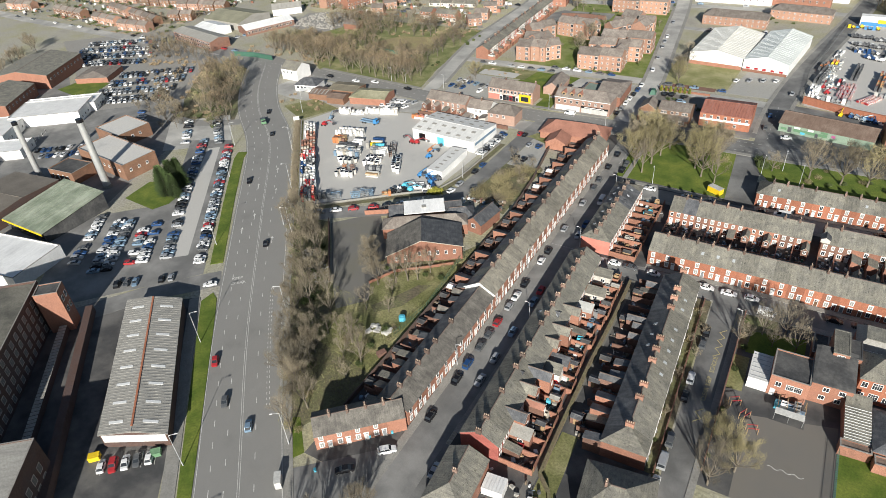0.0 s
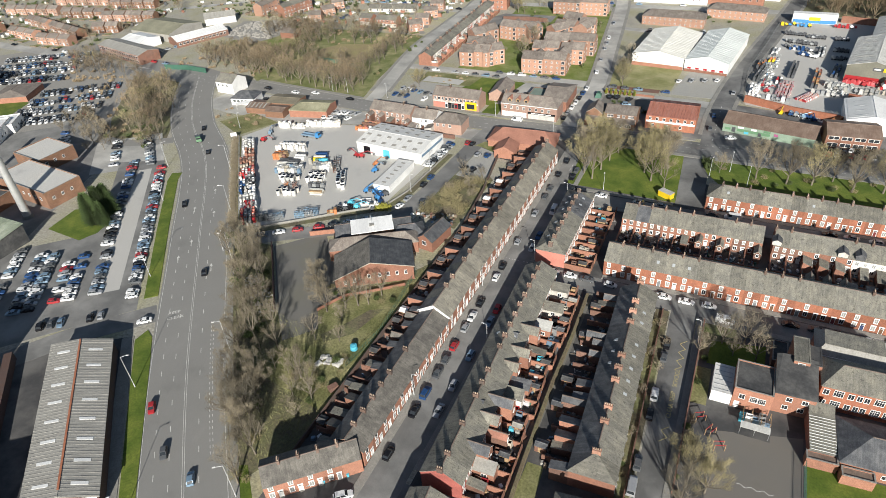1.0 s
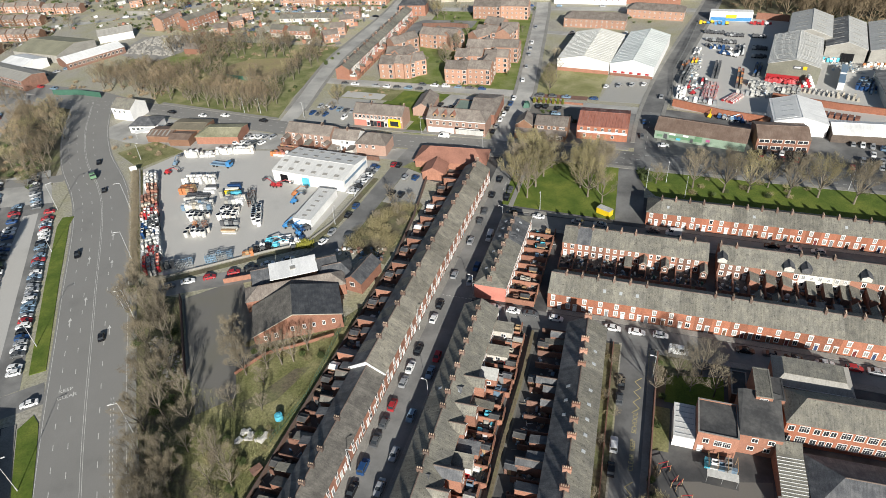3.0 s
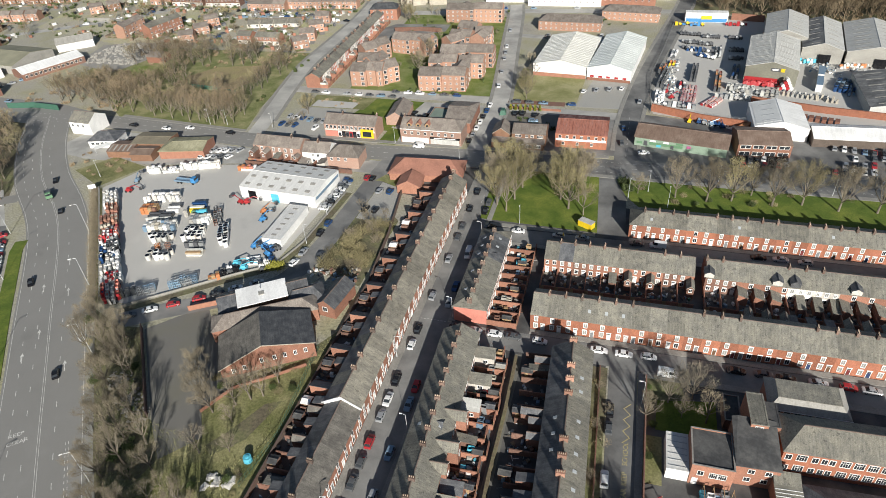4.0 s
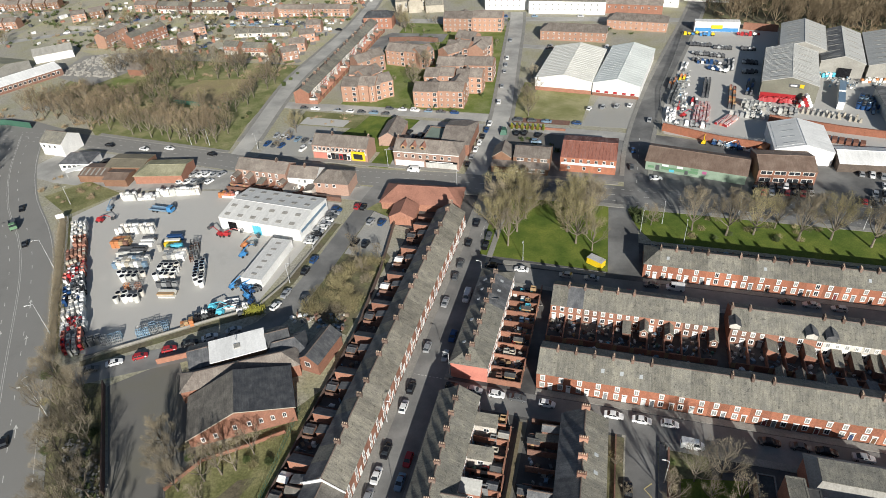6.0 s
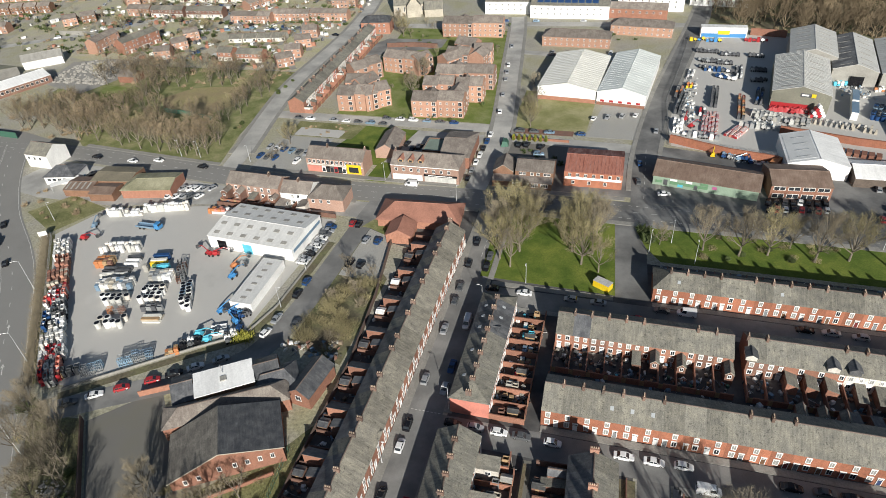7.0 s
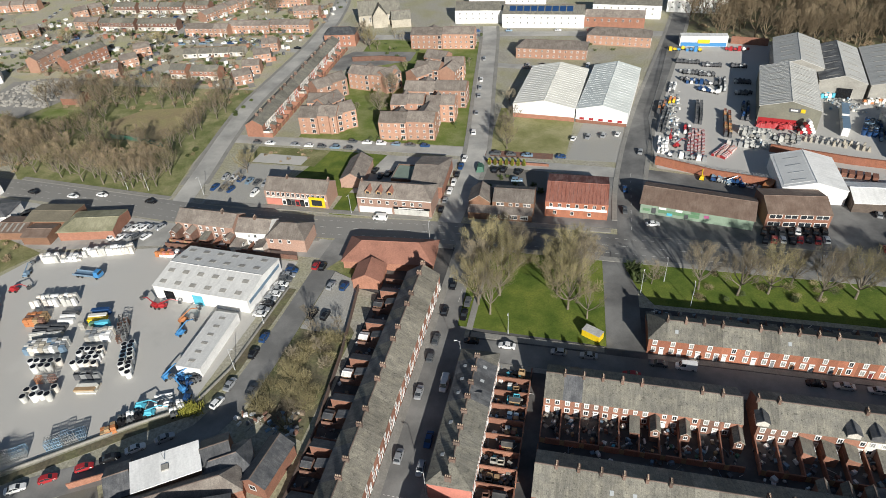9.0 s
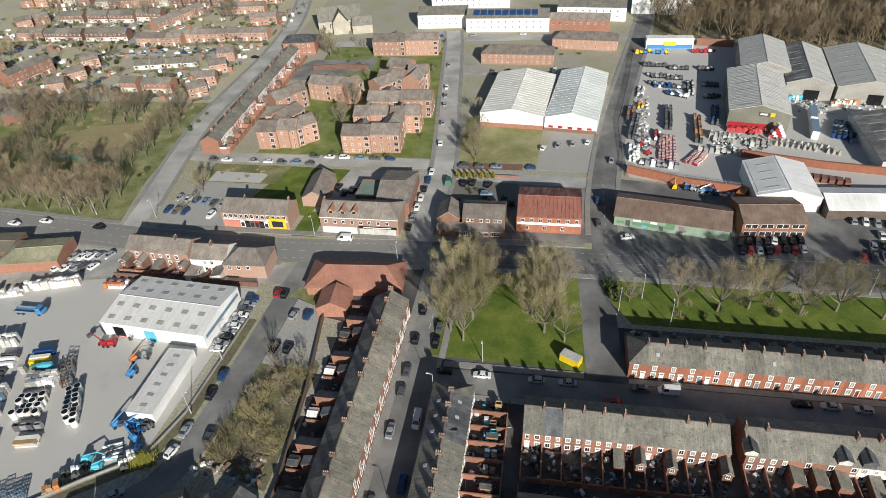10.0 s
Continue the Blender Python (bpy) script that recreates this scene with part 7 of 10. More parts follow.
FORMS = {
    "hatchback": (4.1, 1.76, 1.48, -1.75, -1.35, 0.35, 1.05, 0.92),
    "saloon": (4.6, 1.8, 1.45, -1.55, -0.85, 0.40, 1.15, 0.92),
    "suv": (4.5, 1.86, 1.70, -2.0, -1.7, 0.45, 1.05, 1.06),
    "van": (5.2, 1.95, 2.15, -2.55, -2.5, 1.25, 1.75, 1.15),
}


def car_parts(form, paint):
    """Body, windows and wheel of one kind of car; its nose points to +x."""
    L, W, H, back_low, back_top, front_top, front_low, belt = FORMS[form]
    h, w = L / 2, W / 2
    body = loft([(-h, w * 0.72, w * 0.78, w * 0.7, 0.35, 0.6, belt - 0.12), (-h + 0.12, w * 0.94, w * 0.96, w * 0.86, 0.25, 0.62, belt - 0.02),
                 (back_low, w, w, w * 0.9, 0.22, 0.66, belt), (front_low, w, w, w * 0.9, 0.22, 0.66, belt),
                 (h - 0.35, w * 0.96, w * 0.97, w * 0.85, 0.24, 0.6, belt - 0.16), (h, w * 0.7, w * 0.76, w * 0.66, 0.32, 0.5, belt - 0.3)])
    top = loft([(back_top - 0.02, w * 0.72, w * 0.74, w * 0.66, H - 0.1, H - 0.06, H - 0.02), (back_top + 0.25, w * 0.76, w * 0.78, w * 0.7, H - 0.1, H - 0.04, H),
                (front_top - 0.2, w * 0.76, w * 0.78, w * 0.7, H - 0.1, H - 0.04, H), (front_top + 0.04, w * 0.72, w * 0.74, w * 0.66, H - 0.12, H - 0.08, H - 0.05)])
    n = len(body.verts)
    body.verts += top.verts
    body.faces += [tuple(i + n for i in f) for f in top.faces]
    # pillars tie roof and body together
    for x0, x1 in ((back_low + 0.05, back_top + 0.1), (front_low - 0.05, front_top - 0.05), ((back_low + front_low) / 2, (back_top + front_top) / 2)):
        for side in (-1, 1):
            y0, y1 = side * w * 0.86, side * w * 0.74
            body.solid([(x0 - 0.06, y0 - 0.04, belt - 0.02), (x0 + 0.06, y0 - 0.04, belt - 0.02), (x0 + 0.06, y0 + 0.04, belt - 0.02), (x0 - 0.06, y0 + 0.04, belt - 0.02)],
                       [(x1 - 0.06, y1 - 0.04, H - 0.06), (x1 + 0.06, y1 - 0.04, H - 0.06), (x1 + 0.06, y1 + 0.04, H - 0.06), (x1 - 0.06, y1 + 0.04, H - 0.06)])
    if form == "van":
        body.box(back_low + 0.1, 0.2, -w * 0.9, w * 0.9, belt - 0.01, H - 0.05)
    body.mats = [0] * len(body.faces)
    glass = Shape().solid([(back_low, -w * 0.85, belt - 0.01), (front_low, -w * 0.85, belt - 0.01), (front_low, w * 0.85, belt - 0.01), (back_low, w * 0.85, belt - 0.01)],
                          [(back_top, -w * 0.72, H - 0.08), (front_top, -w * 0.72, H - 0.08), (front_top, w * 0.72, H - 0.08), (back_top, w * 0.72, H - 0.08)])
    wheel = Shape().tube((0, -0.11, 0), (0, 0.11, 0), 0.32, 0.32, 10)
    wheel.tube((0, -0.13, 0), (0, 0.13, 0), 0.17, 0.17, 8, 1)
    return body.mesh("car", PAINTS[paint]), glass.mesh("glazing", GLASS), keep(("wheel",), lambda: wheel.mesh("wheel", RUBBER, METAL))


def car(form, paint, x, y, turn, label="", group="", z=0.05):
    """A parked car at (x, y) whose nose points along turn."""
    key = ("car", form, paint)

    def make():
        L, W = FORMS[form][:2]
        body, glass, wheel = keep(("car parts", form, paint), lambda: car_parts(form, paint))
        kind = "van" if form == "van" else "car"
        ob = tagged(new(kind, body), "%s %s parked on the asphalt" % (paint, "panel van" if form == "van" else form + " car"), kind)
        part("glazing", glass, [], ob)
        for sx in (-1, 1):
            for sy in (-1, 1):
                part("wheel", wheel, [], ob, "", pose(sx * L * 0.31, sy * (W / 2 - 0.1), 0.32))
        return ob
    ob = place(key, make, pose(x, y, z, 0, 0, turn))
    if label or group:
        tagged(ob, label, "", group)
    return ob


TINTS = ["silver", "black", "white", "grey", "silver", "blue", "black", "white", "grey", "silver", "light blue", "black", "white", "blue", "white", "silver", "grey", "red", "light blue", "white"]
SHAPES = ["hatchback", "saloon", "hatchback", "suv", "hatchback", "saloon"]


def car_row(x0, y0, x1, y1, count, turn, group, seed, gaps=0.0):
    """Cars side by side or nose to tail between two places."""
    r = random.Random(seed)
    for k in range(count):
        f = k / max(1, count - 1)
        c, form, flip = r.choice(TINTS), r.choice(SHAPES), r.choice((0, 180))
        jx, jy, ja = r.uniform(-0.2, 0.2), r.uniform(-0.2, 0.2), r.uniform(-2, 2)
        if r.random() < gaps:
            continue
        car(form, c, x0 + (x1 - x0) * f + jx, y0 + (y1 - y0) * f + jy, turn + flip + ja, group=group)


FAR_CARS = {}


def far_line(x0, y0, x1, y1, count, turn, seed, gaps=0.12):
    """As far_row, between two places of the plan."""
    p, q = Vector((x0, y0)), Vector((x1, y1))
    far_row(p.dot(ALONG), p.dot(ACROSS), q.dot(ALONG), q.dot(ACROSS), count, turn - ANGLE, seed, gaps)


def far_row(s0, n0, s1, n1, count, turn, seed, gaps=0.12):
    """Cars of the far car parks, gathered colour by colour into one mesh."""
    r = random.Random(seed)
    for k in range(count):
        f = k / max(1, count - 1)
        paint, form, flip, skip = r.choice(TINTS), r.choice(SHAPES), r.choice((0, 180)), r.random()
        if skip < gaps:
            continue
        x, y = sn(s0 + (s1 - s0) * f, n0 + (n1 - n0) * f)
        a = radians(ANGLE + turn + flip + r.uniform(-2, 2))
        c, d = math.cos(a), math.sin(a)
        for mesh, mat in zip(keep(("car parts", form, paint), lambda: car_parts(form, paint)), (PAINTS[paint], GLASS)):
            verts, faces = FAR_CARS.setdefault(mat.name, ([], []))
            base = len(verts)
            verts.extend((v.co.x * c - v.co.y * d + x, v.co.x * d + v.co.y * c + y, v.co.z + 0.05) for v in mesh.vertices)
            faces.extend(tuple(i + base for i in p.vertices) for p in mesh.polygons)


def west_row(s0, n0, s1, n1, count, turn, seed, gaps=0.08):
    car_row(*sn(s0, n0), *sn(s1, n1), count, ANGLE + turn, "cars in the large car park", seed, gaps)


# the street, both kerbs
KERB = "cars along the street"
for paint, form, y in (("black", "hatchback", 85.3), ("black", "saloon", 99.1), ("blue", "suv", 105.4), ("grey", "saloon", 113.0), ("grey", "hatchback", 118.4), ("red", "hatchback", 124.0), ("silver", "hatchback", 131.9), ("white", "saloon", 137.2),
                       ("black", "saloon", 143.9), ("white", "hatchback", 157.0), ("black", "hatchback", 163.2), ("silver", "hatchback", 177.9), ("silver", "saloon", 196.8), ("grey", "hatchback", 209.0), ("grey", "saloon", 215.6),
                       ("black", "hatchback", 227.1), ("black", "saloon", 239.0)):
    car(form, paint, -61.9, y, 90, group=KERB)
for paint, form, y in (("silver", "saloon", 101.4), ("silver", "hatchback", 110.4), ("light blue", "hatchback", 122.0), ("light blue", "saloon", 136.8), ("red", "hatchback", 142.7), ("silver", "hatchback", 175.8), ("blue", "saloon", 183.5),
                       ("white", "van", 200.5), ("black", "saloon", 226.5), ("grey", "hatchback", 232.0), ("silver", "hatchback", 245.0)):
    car(form, paint, -56.2, y, -90, group=KERB)
car("suv", "white", -66.0, 71.6, 40)
car("saloon", "black", -72.0, 62.5, 220)
car("saloon", "silver", -53.0, 72.0, 95)
# side street in front of the long terrace
for paint, form, x, y in (("black", "hatchback", -51.5, 165.9), ("silver", "hatchback", -45.9, 165.9), ("white", "hatchback", -40.2, 165.8), ("grey", "saloon", -34.9, 165.8), ("white", "hatchback", -27.6, 165.6), ("white", "saloon", -11.7, 165.6), ("white", "saloon", -5.2, 165.6),
                          ("white", "hatchback", 1.1, 165.9), ("white", "van", 5.9, 160.9), ("black", "saloon", 22.6, 165.6), ("grey", "saloon", 29.1, 165.8), ("black", "saloon", 34.3, 165.7), ("silver", "saloon", 41.6, 165.7), ("red", "hatchback", 48.3, 165.7), ("silver", "saloon", 53.4, 165.7)):
    car(form, paint, x, y, 0, group="cars in front of the long terrace")
for paint, form, x, y in (("black", "hatchback", -52.2, 216.6), ("white", "saloon", -42.5, 216.4), ("silver", "hatchback", -28.8, 216.4), ("silver", "saloon", -21.0, 216.4), ("red", "saloon", -10.2, 211.6), ("grey", "saloon", -3.5, 216.6), ("white", "van", 3.2, 216.6),
                          ("black", "saloon", 33.2, 216.2), ("silver", "saloon", 39.6, 216.4), ("silver", "hatchback", 46.6, 216.2)):
    car(form, paint, x, y, 180, group="cars in front of the terrace by the green")
for paint, form, y in (("white", "suv", 126.5), ("black", "hatchback", 119.8), ("black", "saloon", 146.0), ("grey", "hatchback", 140.6), ("grey", "suv", 104.8), ("silver", "van", 98.4), ("white", "hatchback", 92.0)):
    car(form, paint, -7.6, y, 92, group="cars on the school street")
# driving on the main road
for paint, form, s, n, turn in (("red", "hatchback", 138.2, -50.2, 180), ("grey", "hatchback", 122.1, -45.8, 180), ("light blue", "hatchback", 112.5, -38.9, 0), ("black", "hatchback", 195.4, -39.0, 0), ("black", "hatchback", 244.9, -48.5, 180),
                                ("black", "hatchback", 290.0, -41.0, 0), ("black", "saloon", 318.0, -44.0, 180), ("white", "saloon", 175.8, -56.2, 90)):
    car(form, paint, *sn(s, n), ANGLE + turn, group="cars on the main road")
for paint, form, x, y in (("black", "saloon", -238.5, 268.8), ("white", "saloon", -219.7, 268.2), ("white", "saloon", -208.3, 270.6), ("black", "saloon", -185.6, 268.8)):
    car(form, paint, x, y, -5, group="cars on the cross road")
car("van", "white", -94.9, 270.4, 180, "white and teal panel van in front of the shop")
# the bending lane
for paint, form, x, y, turn in (("white", "saloon", -145.4, 153.9, 34), ("red", "hatchback", -139.7, 157.6, 33), ("red", "hatchback", -133.2, 161.8, 33), ("black", "saloon", -128.8, 165.2, 36), ("white", "saloon", -124.3, 168.6, 38), ("silver", "saloon", -118.9, 172.6, 40), ("grey", "saloon", -150.4, 150.2, 34),
                                ("white", "hatchback", -111.6, 184.7, 75), ("silver", "saloon", -111.2, 190.8, 85), ("black", "hatchback", -110.0, 202.1, 86), ("blue", "hatchback", -109.8, 208.4, 86), ("grey", "saloon", -104.6, 190.0, 85),
                                ("red", "hatchback", -107.4, 241.4, 88), ("black", "hatchback", -105.0, 241.2, 88), ("silver", "hatchback", -99.0, 232.7, 80), ("blue", "hatchback", -94.8, 233.0, 80), ("black", "saloon", -99.8, 219.8, 82), ("black", "hatchback", -95.9, 219.7, 82)):
    car(form, paint, x, y, turn, group="cars along the bending lane")
car_row(-115.6, 217, -114.4, 238, 10, 4, "cars beside the depot warehouse", 11)
car_row(-165.3, 290, -147, 287, 6, 80, "cars in the shop parking", 12)
far_line(-166, 319.6, -124, 319.2, 8, 0, 13, 0.1)
far_line(-124, 325.0, -92, 325.0, 6, 0, 14, 0.1)
for x, y, turn in ((-106.7, 302.4, 80), (-103.2, 298.5, 85), (-100.6, 300.4, 80), (-98.0, 304.6, 75)):
    car("saloon", "black", x, y, turn, group="cars behind the shops")
far_line(-74.8, 279, -73.5, 316, 7, 90, 15, 0.1)
far_line(-73.0, 330, -84.0, 425, 11, 97, 16, 0.3)
car_row(-62, 321.6, -36, 322, 5, 0, "cars in the lane behind workshops", 17, 0.1)
for paint, form, x, y, turn in (("black", "suv", -59.8, 308.6, 80), ("black", "suv", -56.6, 309.2, 80), ("black", "saloon", -50.6, 308.4, 70)):
    car(form, paint, x, y, turn, group="cars behind the workshops")
far_line(-178, 380, -179, 430, 5, 91, 18, 0.3)
far_line(-296, 474, -268, 446, 6, -40, 61, 0.2)
far_line(-258, 442, -196, 434, 9, -6, 62, 0.2)
far_line(-386, 410, -348, 446, 8, 42, 63, 0.2)
far_line(-326, 452, -230, 446, 13, 85, 64, 0.3)
far_line(-330, 489, -236, 482, 10, 85, 65, 0.35)
far_line(-250, 402, -214, 404, 5, 85, 66, 0.2)
car("suv", "light blue", -50.8, 302.0, 10)
car("saloon", "white", -2.6, 279.8, 12)
car("saloon", "blue", -11.4, 301, 95)
car("saloon", "grey", -11.6, 287, 95)
car("saloon", "silver", -5.5, 330, 85)
for k in range(8):
    for j, mix in enumerate((("black", "red", "white", "black", "red"), ("black", "black", "grey", "black", "white", "black"))):
        car(SHAPES[(k + j) % 5], mix[k % len(mix)], 31.6 + 2.6 * k + 0.3 * j, 275.6 + 0.35 * k + 4.8 * j + 0.4 * (k * k % 3), 75 + (k * k % 5) * 3, group="cars in front of the showroom")
for k in range(5):
    far_line(66 + 4.6 * k, 276 + 6 * k, 96 + 4.6 * k, 280 + 6 * k, 10, 80, 30 + k, 0.15)
car_row(-32, 338, -14, 344, 4, 75, "cars beside the white warehouse", 41, 0.2)
far_line(-60, 414.5, -24, 413, 5, 0, 42, 0.1)
# large car park beside the main road
west_row(190, -61.8, 282, -60.8, 36, 82, 51)
far_row(226, -74.6, 292, -73.5, 24, 84, 53, 0.15)
west_row(196, -74.0, 220, -74.0, 9, 84, 54)
far_row(196, -82.4, 220, -81.6, 9, 84, 55)
far_row(196, -86.6, 220, -86.0, 9, 84, 56)
far_row(194, -94.0, 224, -92.6, 11, 84, 57)
far_row(194, -98.4, 226, -97.0, 12, 84, 58)
far_row(198, -107.0, 232, -105.0, 12, 84, 59)
west_row(183, -70, 184, -88, 7, 0, 60, 0.2)
west_row(178, -104, 186, -112, 4, 20, 61, 0.1)
for k in range(4):
    s0 = 362 + 13.5 * k
    far_row(s0, -146 + 3 * k, s0 - 4, -104 + 3 * k, 15, 4, 70 + k, 0.12)
    far_row(s0 + 5, -146 + 3 * k, s0 + 1, -104 + 3 * k, 15, 4, 80 + k, 0.12)
for k in range(4):
    s0 = 438 + 14 * k
    far_row(s0, -182 + 2 * k, s0 - 10, -130 + 2 * k, 19, 4, 90 + k, 0.12)
    far_row(s0 + 5, -182 + 2 * k, s0 - 5, -130 + 2 * k, 19, 4, 100 + k, 0.12)
car_row(-125.7, 35.6, -117.0, 43.0, 5, 132, "cars in front of the long warehouse", 110, 0.0)
far_line(-314, 137, -297, 149, 8, 110, 111, 0.1)
far_line(-306, 134, -292, 144, 6, 110, 112, 0.1)
far_line(*sn(306, -104), *sn(340, -112), 7, ANGLE + 80, 113, 0.2)

far_line(-300, 432, -200, 447, 16, 8, 301, 0.25)
far_line(-395, 440, -412, 500, 8, 105, 302, 0.3)
far_line(-270, 380, -269, 408, 5, 60, 303, 0.2)
far_line(-60, 418, -14, 420, 7, 80, 304, 0.2)
far_line(-96, 470, -20, 476, 9, 5, 305, 0.3)
far_line(-360, 286, -330, 284, 4, 0, 306, 0.2)
far_line(-352, 300, -340, 330, 6, 60, 307, 0.2)
far_line(-166, 282, -148, 280, 6, 82, 308, 0.1)
far_line(-186, 246, -174, 248, 5, 70, 309, 0.0)
far_line(-184, 252, -172, 254, 5, 70, 316, 0.0)
far_line(-238, 250, -226, 258, 4, 60, 310, 0.1)
far_row(288, -66, 318, -70, 11, 82, 311, 0.1)
far_row(290, -82, 318, -84, 10, 82, 314, 0.2)
far_line(-625, 287, -420, 283, 20, 0, 315, 0.5)
far_line(66, 296, 110, 290, 14, 80, 312, 0.1)
far_line(-160, 246.5, -120, 245.5, 6, 10, 313, 0.4)
data = bpy.data.meshes.new("far_cars")
verts, faces, slots = [], [], []
for k, (name, (v, f)) in enumerate(FAR_CARS.items()):
    data.materials.append(bpy.data.materials[name])
    base = len(verts)
    verts += v
    faces += [tuple(i + base for i in p) for p in f]
    slots += [k] * len(f)
data.from_pydata(verts, [], faces)
data.polygons.foreach_set("material_index", slots)
tagged(new("far_cars", data), "hundreds of parked cars of many colours in the car parks", "cars", kind="stuff")


def lorry(x, y, turn, label, cab, load, length=8.0):
    ob = thing("lorry", label, "lorry", at=pose(x, y, 0.05, 0, 0, turn))
    part("chassis", Shape().box(-length / 2, length / 2, -0.5, 0.5, 0.55, 0.85), PAINTS["grey"], ob)
    part("bed", Shape().box(-length / 2, length / 2 - 2.2, -1.2, 1.2, 0.86, 1.05).box(-length / 2, length / 2 - 2.2, -1.2, -1.12, 1.05, 1.6).box(-length / 2, length / 2 - 2.2, 1.12, 1.2, 1.05, 1.6), PAINTS[load], ob)
    c = part("cab", Shape().box(length / 2 - 2.0, length / 2, -1.2, 1.2, 0.86, 2.0).box(length / 2 - 1.95, length / 2 - 0.25, -1.12, 1.12, 2.0, 2.9, 0, 0.12), PAINTS[cab], ob)
    part("windscreen", Shape().box(length / 2 - 0.3, length / 2 - 0.12, -1.0, 1.0, 2.02, 2.7), GLASS, c)
    for sx in (-length * 0.34, -length * 0.18, length * 0.36):
        for sy in (-1.0, 1.0):
            part("wheel", keep(("lorry wheel",), lambda: Shape().tube((0, -0.15, 0), (0, 0.15, 0), 0.48, 0.48, 12).mesh("wheel", RUBBER)), [], ob, "", pose(sx, sy, 0.48))
    return ob


lorry(-180, 225.2, 0, "blue flatbed lorry parked in the depot yard", "cyan", "light blue", 10)
lorry(*sn(306, -46), ANGLE + 190, "green tipper lorry on the main road", "green", "grey", 8)

# ---- trees and bushes ----
def bare_tree(seed, height, spread, twigs, thick=0.026, limbs=8, forks=3, low=0.2, reach=0.082):
    """A trunk with rising limbs that bend upward and fork twice, and a rounded crown of fine bare twigs, as two shapes."""
    r = random.Random(seed)
    wood, fine = Shape(), Shape()
    r0 = height * 0.019
    crook = Vector((r.uniform(-0.05, 0.05), r.uniform(-0.05, 0.05), 1))
    fork = crook * height * low
    wood.tube((0, 0, -0.1), fork, r0 * 1.25, r0 * 0.85, 7, 0, False)
    tips = []
    heart, wide, high = Vector((0, 0, height * 0.6)), height * (0.2 + 0.24 * spread), height * 0.42

    def sway(k):
        return Vector((r.uniform(-k, k), r.uniform(-k, k), r.uniform(-k, k) * 0.6))

    def held(p):
        """Keeps a tip within the crown's rounded outline."""
        v = p - heart
        k = math.sqrt((v.x * v.x + v.y * v.y) / (wide * wide) + v.z * v.z / (high * high))
        return heart + v * (r.uniform(0.86, 1.0) / k) if k > 1 else p

    def grow(p, way, length, radius, depth):
        knee = p + way * length * 0.5
        bent = (way + Vector((0, 0, 0.3))).normalized()
        q = held(knee + bent * length * 0.55)
        wood.tube(p, knee, radius, radius * 0.8, 5 if depth == 0 else 3, 0, False)
        wood.tube(knee, q, radius * 0.8, radius * 0.45, 4 if depth == 0 else 3, 0, False)
        if depth:
            tips.append((knee, q, bent))
        if depth == 2:
            return
        for k in range(forks):
            out = (bent * 0.9 + sway(0.62) + Vector((0, 0, 0.12))).normalized()
            grow(knee.lerp(q, 0.1 + 0.9 * k / (forks - 1)), out, length * r.uniform(0.55, 0.75), radius * 0.5, depth + 1)

    for k in range(limbs):
        lean = spread * (0.1 + 0.9 * (k / (limbs - 1)) ** 0.8)
        a = k * 2.4 + r.uniform(-0.3, 0.3)
        way = Vector((math.cos(a) * lean, math.sin(a) * lean, 1.0 - 0.2 * lean)).normalized()
        grow(fork * r.uniform(0.8, 1.05) + crook * height * 0.12 * (1 - k / limbs), way, height * (0.4 - 0.06 * k / limbs) * r.uniform(0.9, 1.1), r0 * 0.62, 0)
    for k in range(twigs):
        p, q, way = tips[r.randrange(len(tips))]
        a = p.lerp(q, r.uniform(0.0, 1.05)) + sway(height * 0.05)
        out = ((a - fork).normalized() * 0.6 + way * 0.3 + sway(0.75) + Vector((0, 0, 0.12))).normalized()
        fine.spike(a, a + out * height * reach * r.uniform(0.4, 1.0), thick)
    return wood, fine


TREES = {}
for kind, (seed, height, spread, twigs, mat, thick, limbs, forks, low, words) in {
    "broad": (1, 13.0, 0.95, 3600, TWIG, 0.024, 9, 3, 0.2, "tall bare broad-crowned tree with brown twigs"),
    "wide": (4, 12.5, 1.1, 4200, TWIG_YELLOW, 0.026, 10, 3, 0.18, "spreading bare tree with yellowish budding twigs"),
    "tall": (2, 13.0, 0.65, 1500, TWIG, 0.02, 7, 3, 0.28, "tall slender bare tree with brown twigs"),
    "thin": (3, 10.0, 0.85, 1100, TWIG, 0.018, 6, 3, 0.25, "bare young tree with thin brown twigs"),
    "upright": (5, 11.0, 0.6, 1400, TWIG, 0.02, 7, 3, 0.2, "upright bare tree with dense twigs"),
    "small": (6, 6.5, 1.0, 1300, TWIG, 0.02, 7, 3, 0.18, "small bare tree with fine twigs"),
    "grey": (11, 13.0, 1.05, 2800, TWIG_GREY, 0.02, 9, 3, 0.18, "large bare tree with fine grey-brown branches"),
    "wood": (7, 12.5, 1.05, 950, TWIG_DARK, 0.038, 7, 3, 0.2, "bare tree of a brown wood beside the road"),
    "thicket": (8, 11.0, 1.15, 900, TWIG_YELLOW, 0.038, 7, 3, 0.18, "bare yellowish tree of a dense wood"),
    "spire": (9, 13.0, 0.85, 850, TWIG_DARK, 0.038, 7, 3, 0.24, "slender bare tree of a brown wood"),
}.items():
    wood, fine = bare_tree(seed, height, spread, twigs, thick, limbs, forks, low)
    TREES[kind] = (wood.mesh("trunk", BARK), fine.mesh("crown", mat), words)


